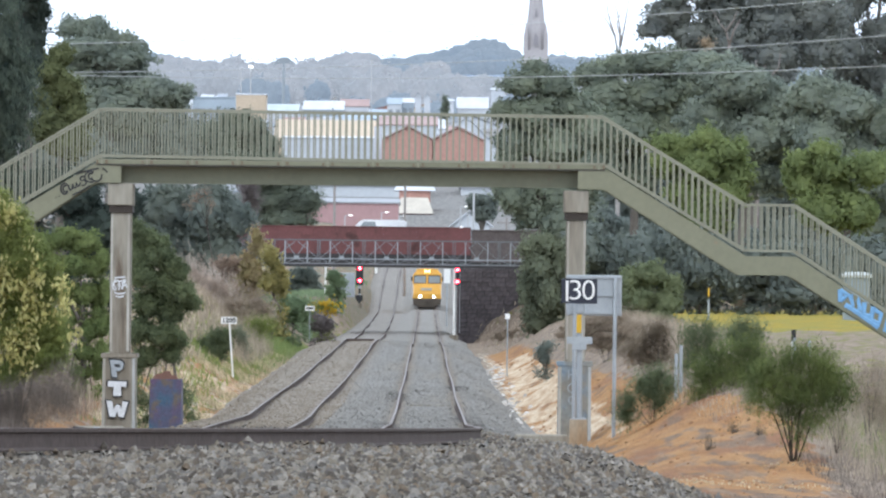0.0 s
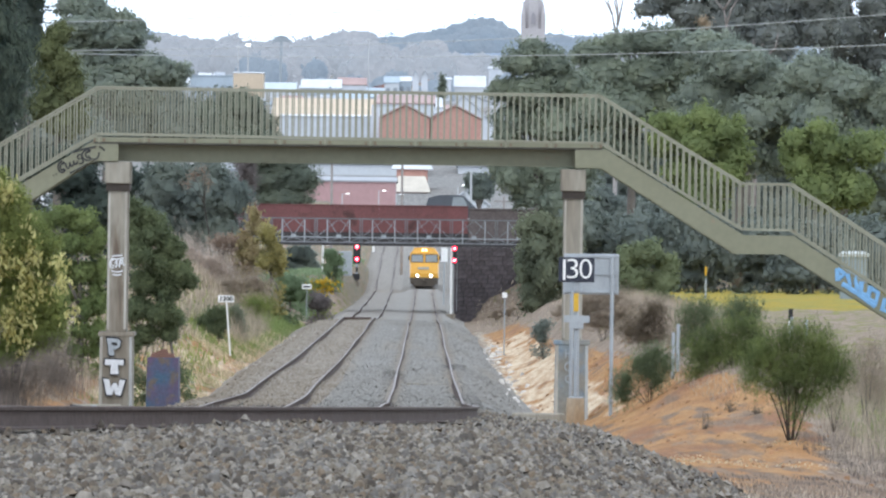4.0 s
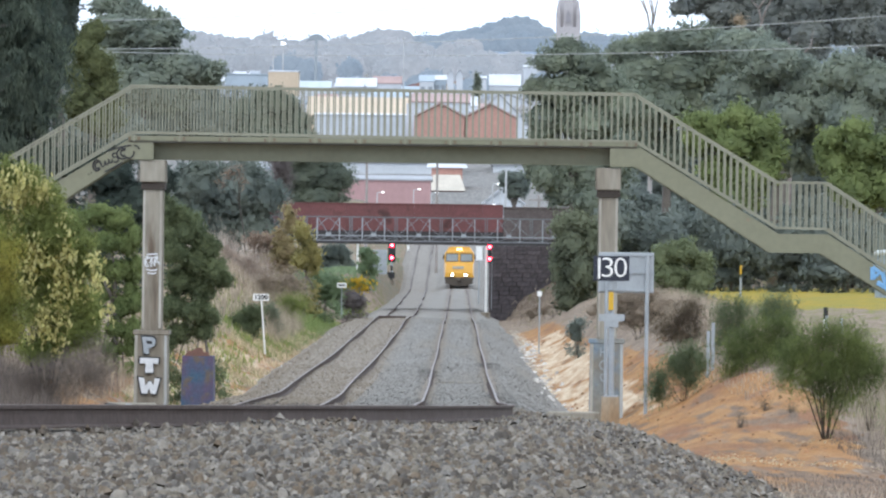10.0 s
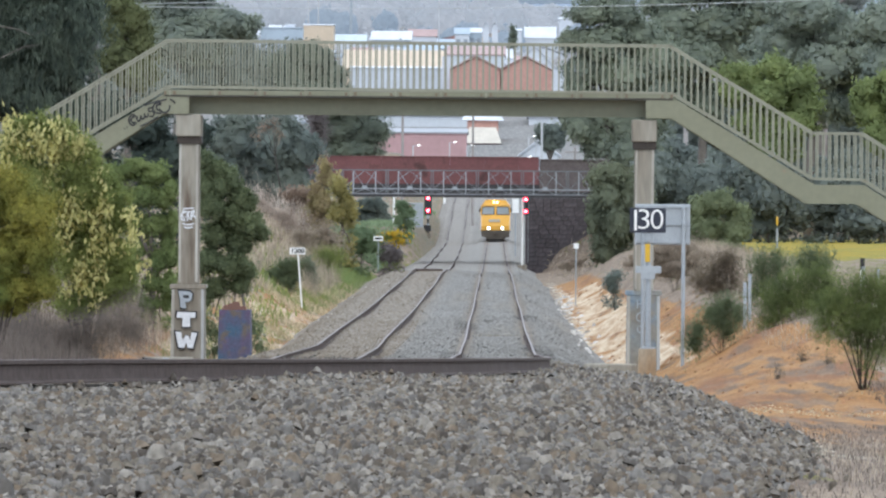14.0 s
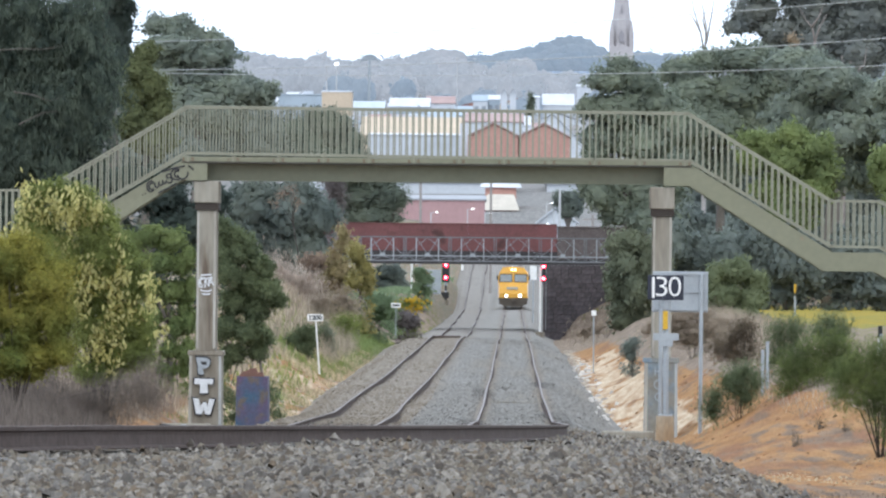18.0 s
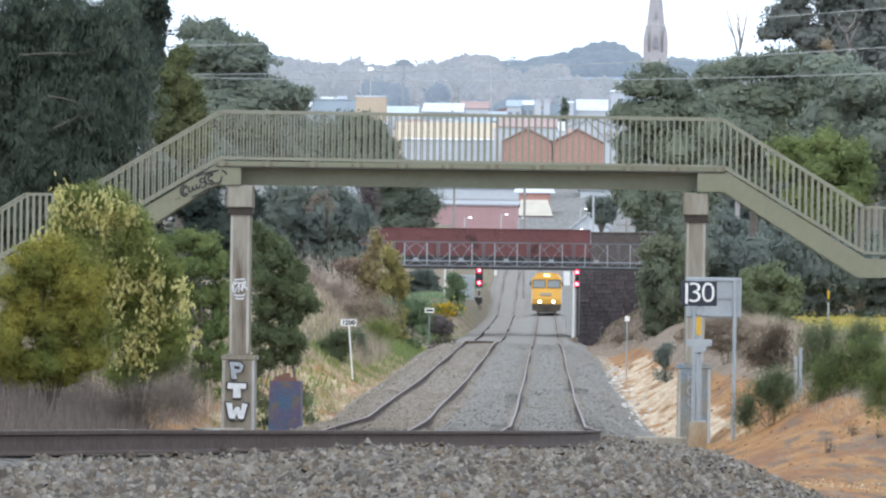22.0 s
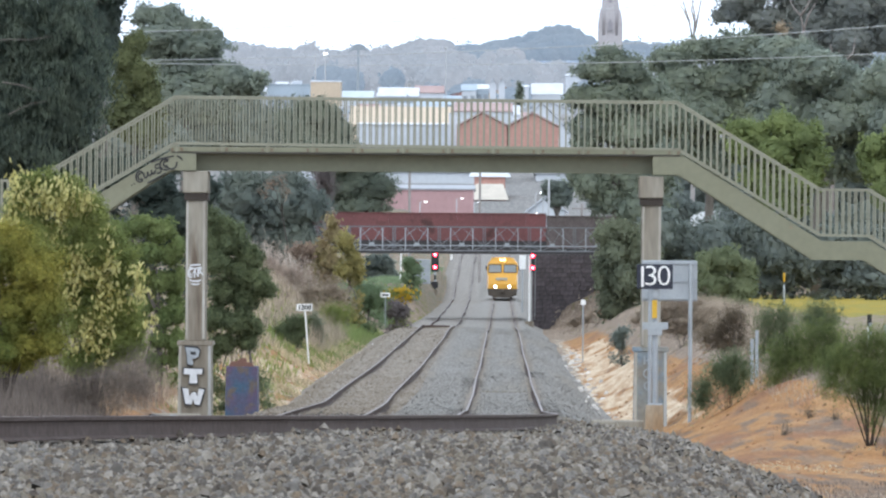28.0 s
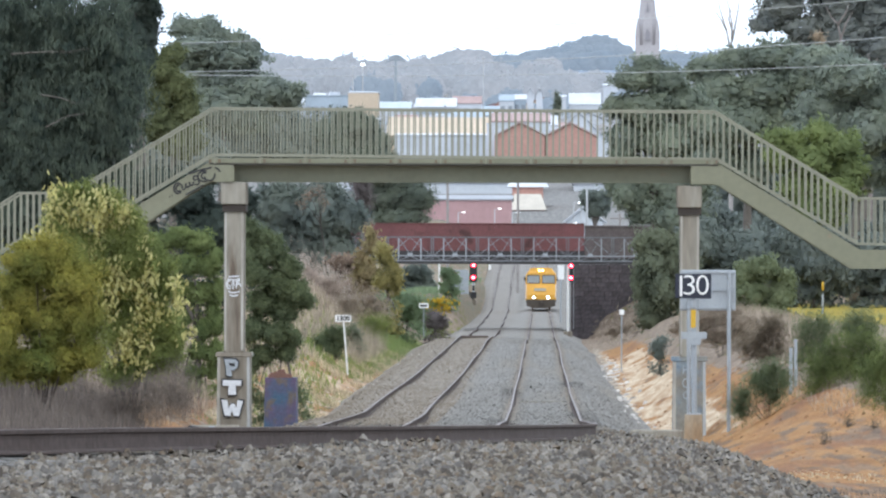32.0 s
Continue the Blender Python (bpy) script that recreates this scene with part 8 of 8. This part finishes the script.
def church():
    c = thing("church_spire", "pale stone church tower with a tall tapering spire", "church", (28.6, 2243, 58.0))
    oct8 = lambda r: [(r * math.cos(math.pi / 8 + k * math.pi / 4), r * math.sin(math.pi / 8 + k * math.pi / 4)) for k in range(8)]
    sq = lambda r: [(-r, -r), (r, -r), (r, r), (-r, r)]
    part("tower", MB().loft([sq(4.1), sq(4.0), sq(3.8)], (-8, 10, 18.5)), M_SPIRE, c)
    part("belfry", MB().loft([oct8(3.7), oct8(3.55), oct8(3.3)], (18.5, 24, 27.0)), M_SPIRE, c)
    part("spire", MB().loft([oct8(3.1), oct8(1.5), oct8(0.12)], (27.0, 42.0, 56.0)), M_SPIRE, c)
    for sx in (-1, 1):
        part("pinnacle", MB().loft([sq(0.75), sq(0.7), sq(0.05)], (17.5, 23.0, 27.0)), M_SPIRE, c).matrix_basis = pose(sx * 3.2, -3.0, 0)
    for z in (12.0, 20.0):
        part("louvre", MB().prism_y([(-0.7, z), (0.7, z), (0.7, z + 2.6), (0, z + 3.8), (-0.7, z + 2.6)], -4.25, -3.3), M_SPIREDARK, c)
    part("lucarne", MB().prism_y([(-0.5, 29), (0.5, 29), (0, 32)], -3.0, -1.5), M_SPIREDARK, c)
    return c


church()

# poles and street lamps behind the bridge
for x, y, z0, z1, m in ((-10.9, 700, 4, 14.6, M_WOODPOLE), (-3.9, 700, 4, 14.9, M_WOODPOLE), (-16.8, 690, 4, 13.5, M_POLE), (-19.6, 760, 4, 16.5, M_POLE), (3.2, 760, 6, 13.0, M_POLE), (5.7, 640, 4, 9.4, M_WOODPOLE)):
    p = thing("utility_pole", "bare utility pole behind the road bridge", "pole", (x, y, z0), group="poles behind the bridge")
    part("shaft", MB().tube([(0, 0, -2), (0, 0, z1 - z0)], [0.16, 0.11], 8), m, p)
    if m is M_WOODPOLE:
        part("cross_arm", MB().box(-0.9, -0.08, z1 - z0 - 0.5, 0.9, 0.02, z1 - z0 - 0.36), m, p)
for x, y, z, side in ((-12.1, 860, 11.3, 1), (-7.9, 890, 12.0, 1), (-5.5, 860, 11.3, 1), (2.0, 850, 12.4, 1), (2.9, 850, 11.9, 1), (1.5, 850, 9.9, 1)):
    p = thing("street_lamp", "slim street lamp, lit, on the road behind the bridge", "street lamp", (x, y, z - 6), group="street lamps")
    part("pole", MB().tube([(0, 0, -3), (0, 0, 6)], 0.07, 6), M_POLE, p)
    part("arm", MB().bar((0, 0, 6), (side * 0.8, 0, 6.1), 0.08), M_POLE, p)
    part("lamp_head", MB().box(0.5, -0.3, 6.02, 0.88, 0.3, 6.14, 0.04), M_LAMPLIT, p)
for x, y, z in ((-46.2, 1590, 50.5), (-44.0, 1590, 51.0), (-20.0, 1900, 62.0)):
    p = thing("street_lamp", "tall pale floodlight mast in the town", "street lamp", (x, y, z - 14), group="street lamps")
    part("pole", MB().tube([(0, 0, -2), (0, 0, 14)], 0.16, 6), M_POLE, p)
    part("lamp_head", MB().box(-0.5, -0.3, 13.7, 0.5, 0.3, 14.2, 0.1), M_LAMPLIT if z == 51.0 else M_POLE, p)

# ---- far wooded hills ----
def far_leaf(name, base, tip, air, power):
    """Woods so far off that they are a backdrop; a pale glow paints the distance haze."""
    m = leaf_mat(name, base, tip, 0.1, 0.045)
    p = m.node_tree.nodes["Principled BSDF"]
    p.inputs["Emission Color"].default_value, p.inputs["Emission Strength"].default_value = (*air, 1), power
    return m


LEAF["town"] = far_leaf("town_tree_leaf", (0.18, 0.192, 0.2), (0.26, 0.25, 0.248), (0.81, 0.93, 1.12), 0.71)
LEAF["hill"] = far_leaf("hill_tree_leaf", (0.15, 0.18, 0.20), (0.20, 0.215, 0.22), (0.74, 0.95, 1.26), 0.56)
rng = np.random.default_rng(3)
# faint blue glow paints distance haze onto the palm
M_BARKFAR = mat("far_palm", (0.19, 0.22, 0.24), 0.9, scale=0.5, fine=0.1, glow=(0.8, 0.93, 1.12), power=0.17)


def domes(name, label, species, crowns, seed, spray=0.35):
    """Far trees as soft lumpy crowns (x, y, z, rx, ry, rz) with a little loose foliage at their skins."""
    r = np.random.default_rng(seed)
    me = leaves(crowns, 0.9, spray, r, core=0.92)
    me.materials.append(LEAF[species])
    return tagged(new(name, me), label, "woods", kind="stuff")


def row_of_trees(count, near, far, spread, low, high, lift, shapes):
    out = []
    for k in range(count):
        y = rng.uniform(near, far)
        x = rng.uniform(*spread) * y
        r = rng.uniform(low, high)
        g = float(ground_z(x, y))
        for i in range(shapes):
            q = r * rng.uniform(0.55, 1.0)
            out.append((x + rng.uniform(-0.7, 0.7) * r, y + rng.uniform(-3, 3), g + r * lift * rng.uniform(0.6, 1.2), q * rng.uniform(0.8, 1.25), q, q * rng.uniform(0.8, 1.1)))
    return out


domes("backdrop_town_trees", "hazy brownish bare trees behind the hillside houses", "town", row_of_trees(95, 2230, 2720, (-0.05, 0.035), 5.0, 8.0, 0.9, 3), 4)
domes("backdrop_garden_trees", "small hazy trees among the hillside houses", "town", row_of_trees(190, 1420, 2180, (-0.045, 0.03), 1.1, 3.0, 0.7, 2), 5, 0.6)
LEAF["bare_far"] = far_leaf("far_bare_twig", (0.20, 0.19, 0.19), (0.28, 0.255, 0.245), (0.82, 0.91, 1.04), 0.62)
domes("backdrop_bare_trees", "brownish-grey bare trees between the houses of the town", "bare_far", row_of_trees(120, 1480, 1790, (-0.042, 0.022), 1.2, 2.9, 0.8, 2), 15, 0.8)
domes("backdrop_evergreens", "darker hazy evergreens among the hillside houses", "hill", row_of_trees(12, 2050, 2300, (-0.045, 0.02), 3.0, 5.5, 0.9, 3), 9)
# the ridge glows pale blue: haze painted in as emission
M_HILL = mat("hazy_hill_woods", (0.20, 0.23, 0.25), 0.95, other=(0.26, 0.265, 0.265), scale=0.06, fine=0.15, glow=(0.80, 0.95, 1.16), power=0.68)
SKY_X = (-213, -182, -165, -154, -137, -130, -123, -117, -108, -96, -83, -71, -63, -55, -43, -34, -17, -9, 4, 12, 21, 30, 35, 44, 61, 78, 112, 190)
SKY_Z = (122.5, 125.3, 126.1, 122.5, 121.2, 116.9, 116.1, 119.2, 120.6, 118.9, 119.9, 119.8, 123.3, 126.5, 125.7, 122.4, 124.1, 127.0, 128.0, 132.2, 134.1, 132.7, 128.4, 125.7, 125.6, 124.6, 126.2, 125.5)


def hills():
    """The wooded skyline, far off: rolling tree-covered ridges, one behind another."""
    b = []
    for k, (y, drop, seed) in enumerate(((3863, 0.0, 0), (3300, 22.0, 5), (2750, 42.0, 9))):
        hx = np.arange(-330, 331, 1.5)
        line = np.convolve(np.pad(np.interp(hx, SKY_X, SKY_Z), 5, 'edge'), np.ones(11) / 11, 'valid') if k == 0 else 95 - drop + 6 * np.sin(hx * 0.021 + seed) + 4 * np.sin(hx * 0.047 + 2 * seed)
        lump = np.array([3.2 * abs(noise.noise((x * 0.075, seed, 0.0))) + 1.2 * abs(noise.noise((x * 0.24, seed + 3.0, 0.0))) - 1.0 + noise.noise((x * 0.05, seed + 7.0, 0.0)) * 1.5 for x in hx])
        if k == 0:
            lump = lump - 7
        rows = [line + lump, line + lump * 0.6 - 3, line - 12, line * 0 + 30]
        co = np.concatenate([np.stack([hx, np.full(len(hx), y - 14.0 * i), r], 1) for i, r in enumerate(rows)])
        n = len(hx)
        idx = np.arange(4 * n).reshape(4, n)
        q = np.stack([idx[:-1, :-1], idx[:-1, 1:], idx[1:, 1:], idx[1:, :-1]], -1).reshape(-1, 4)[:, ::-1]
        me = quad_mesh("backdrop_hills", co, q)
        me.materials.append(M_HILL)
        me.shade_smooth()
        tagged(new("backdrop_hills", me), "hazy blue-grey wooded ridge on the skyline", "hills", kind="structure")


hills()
r4 = np.random.default_rng(12)
ridge, soft_ridge = [], []
for y, low in ((3846, 0.0), (3836, 4.0), (3826, 9.0)):
    for x in np.arange(-205, 200, 4.2):
        r = r4.uniform(4.0, 7.0)
        crown = (x + r4.uniform(-1.5, 1.5), y, float(np.interp(x, SKY_X, SKY_Z)) - r * 0.9 - low + r4.uniform(-1.0, 0.4), r * r4.uniform(1.0, 1.5), r, r)
        (ridge if x > -38 + r4.uniform(-6, 6) or x < -140 else soft_ridge).append(crown)
def palm_tree(x, y, top):
    t = thing("palm_tree", "palm with a mop of arching fronds on the hillside", "tree", (x, y, top - 16))
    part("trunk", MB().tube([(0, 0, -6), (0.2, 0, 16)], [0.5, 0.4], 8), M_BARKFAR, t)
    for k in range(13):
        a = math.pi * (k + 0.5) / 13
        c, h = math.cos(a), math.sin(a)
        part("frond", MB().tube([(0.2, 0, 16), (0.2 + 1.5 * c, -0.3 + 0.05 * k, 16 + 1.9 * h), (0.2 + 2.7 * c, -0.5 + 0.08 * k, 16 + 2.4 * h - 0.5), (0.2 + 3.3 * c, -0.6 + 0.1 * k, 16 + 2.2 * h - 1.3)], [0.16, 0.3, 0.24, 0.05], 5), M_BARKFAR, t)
    return t


palm_tree(-51.1, 2215, 70.6)
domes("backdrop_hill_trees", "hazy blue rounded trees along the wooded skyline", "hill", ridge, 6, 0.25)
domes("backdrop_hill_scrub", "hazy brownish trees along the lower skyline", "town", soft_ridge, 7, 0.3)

# ---- vehicles on the road bridge ----
def vehicle(kind, label, paint, length, height):
    v = thing(kind, label, "car")
    hw = length / 2
    body = part("body", MB().prism_y([(-hw, 0.35), (hw, 0.35), (hw, 0.75), (hw - 0.25, 0.95), (hw * 0.5, 1.0), (-hw, 1.0)], -0.85, 0.85), paint, v)
    if kind == "van":
        cabin = [(-hw, 1.0), (hw * 0.62, 1.0), (hw * 0.42, height - 0.12), (hw * 0.30, height), (-hw * 0.9, height), (-hw, height - 0.15)]
    elif kind == "ute":
        cabin = [(-hw, 1.0), (hw * 0.85, 1.0), (hw * 0.55, height - 0.42), (hw * 0.18, height - 0.08), (-hw * 0.25, height), (-hw, height - 0.03)]
    else:
        cabin = [(-hw * 0.96, 1.0), (hw * 0.72, 1.0), (hw * 0.3, height - 0.05), (-hw * 0.1, height), (-hw * 0.5, height - 0.01), (-hw * 0.86, height - 0.22)]
    part("cabin", MB().prism_y(cabin, -0.75, 0.75), paint, v)
    part("side_window", MB().prism_y([(-hw * 0.1, 1.03), (hw * 0.46, 1.03), (hw * 0.28, height - 0.36 if kind == "ute" else height - 0.15), (-hw * 0.05, height - 0.36 if kind == "ute" else height - 0.15)], -0.77, 0.77), M_GLASS, v)
    for x in (-hw * 0.62, hw * 0.62):
        for y in (-0.85, 0.65):
            wheel = part("wheel", MB().tube([(x, y, 0.33), (x, y + 0.2, 0.33)], 0.33, 16), M_BLACK, v)
            part("rim", MB().tube([(x, y - 0.01, 0.33), (x, y + 0.21, 0.33)], 0.19, 12), M_GALV, wheel)
    return v


M_CARWHITE = mat("white_car_paint", (0.86, 0.87, 0.88), 0.3, scale=1, fine=0.02)
M_CARDARK = mat("dark_car_paint", (0.09, 0.10, 0.115), 0.3, scale=1, fine=0.03)
VAN = vehicle("van", "white station wagon crossing the road bridge", M_CARWHITE, 4.6, 1.66)
DARKCAR = vehicle("hatchback", "dark grey car crossing the road bridge", M_CARDARK, 4.2, 1.92)
UTE = vehicle("ute", "white utility with a canopy crossing the road bridge", M_CARWHITE, 4.9, 2.02)
TRAILER = thing("trailer", "dark flat trailer load crossing the road bridge", "trailer")
part("load", MB().box(-1.35, -0.9, 0.7, 1.35, 0.9, 1.58, 0.1), M_CARDARK, TRAILER)
part("chassis", MB().box(-1.7, -0.8, 0.45, 2.2, 0.8, 0.7), M_BLACK, TRAILER)
for s in (-0.95, 0.75):
    part("wheel", MB().tube([(0, s, 0.33), (0, s + 0.2, 0.33)], 0.33, 16), M_BLACK, TRAILER)
SEDAN = vehicle("sedan", "white car crossing the road bridge", M_CARWHITE, 4.2, 1.34)
WAGON = vehicle("station_wagon", "white car crossing the road bridge", M_CARWHITE, 4.2, 1.44)


def motions():
    """The train rolls slowly down to the signals; cars cross the road bridge."""
    rows = []
    for t in (0, 4, 8, 12, 16, 20, 24, 28, 32):
        y = 689.0 - 38.6 * t / 32
        rows.append((t, pose(float(centre(y)), y, float(rail_z(y)), 0.3)))
    walk(LOCO, rows)
    # seconds at two points of the crossing and the metres along the road there; a negative speed goes left
    for car, lane, t0, x0, speed in CROSSINGS:
        turn = 0 if speed > 0 else 180
        reach = 58.0
        ta, tb = t0 + (-math.copysign(reach, speed) - x0) / speed, t0 + (math.copysign(reach, speed) - x0) / speed
        at = lambda t: x0 + speed * (t - t0)
        rows = []
        for k in range(1, int((tb - ta) / 0.5)):
            if 0.0 < ta + 0.5 * k < min(tb, 32.0):
                rows.append((ta + 0.5 * k, pose(at(ta + 0.5 * k), lane, 6.25, 0, 0, turn)))
        if ta > 0:
            rows.append((0.0, pose(at(ta), lane, 6.25, 0, 0, turn)))
            rows.append((ta, pose(at(ta), lane, 6.25, 0, 0, turn)))
        else:
            rows.append((0.0, pose(at(0.0), lane, 6.25, 0, 0, turn)))
        if tb < 32:
            rows.append((tb, pose(at(tb), lane, 6.25, 0, 0, turn)))
            rows.append((32.0, pose(at(tb), lane, 6.25, 0, 0, turn)))
        else:
            rows.append((32.0, pose(at(32.0), lane, 6.25, 0, 0, turn)))
        walk(car, sorted(rows, key=lambda r: r[0]))


# thing, lane, a moment, its place on the road then, metres a second
CROSSINGS = (
    (VAN, 489.0, 0.0, -4.89, -13.4),
    (DARKCAR, 486.0, 3.0, -9.3, 10.4),
    (UTE, 486.0, 6.0, -0.2, 13.4),
    (TRAILER, 486.0, 6.0, -5.45, 13.4),
    (SEDAN, 489.0, 11.0, -1.13, -9.7),
    (WAGON, 486.0, 25.0, -11.35, 8.4),
)
motions()
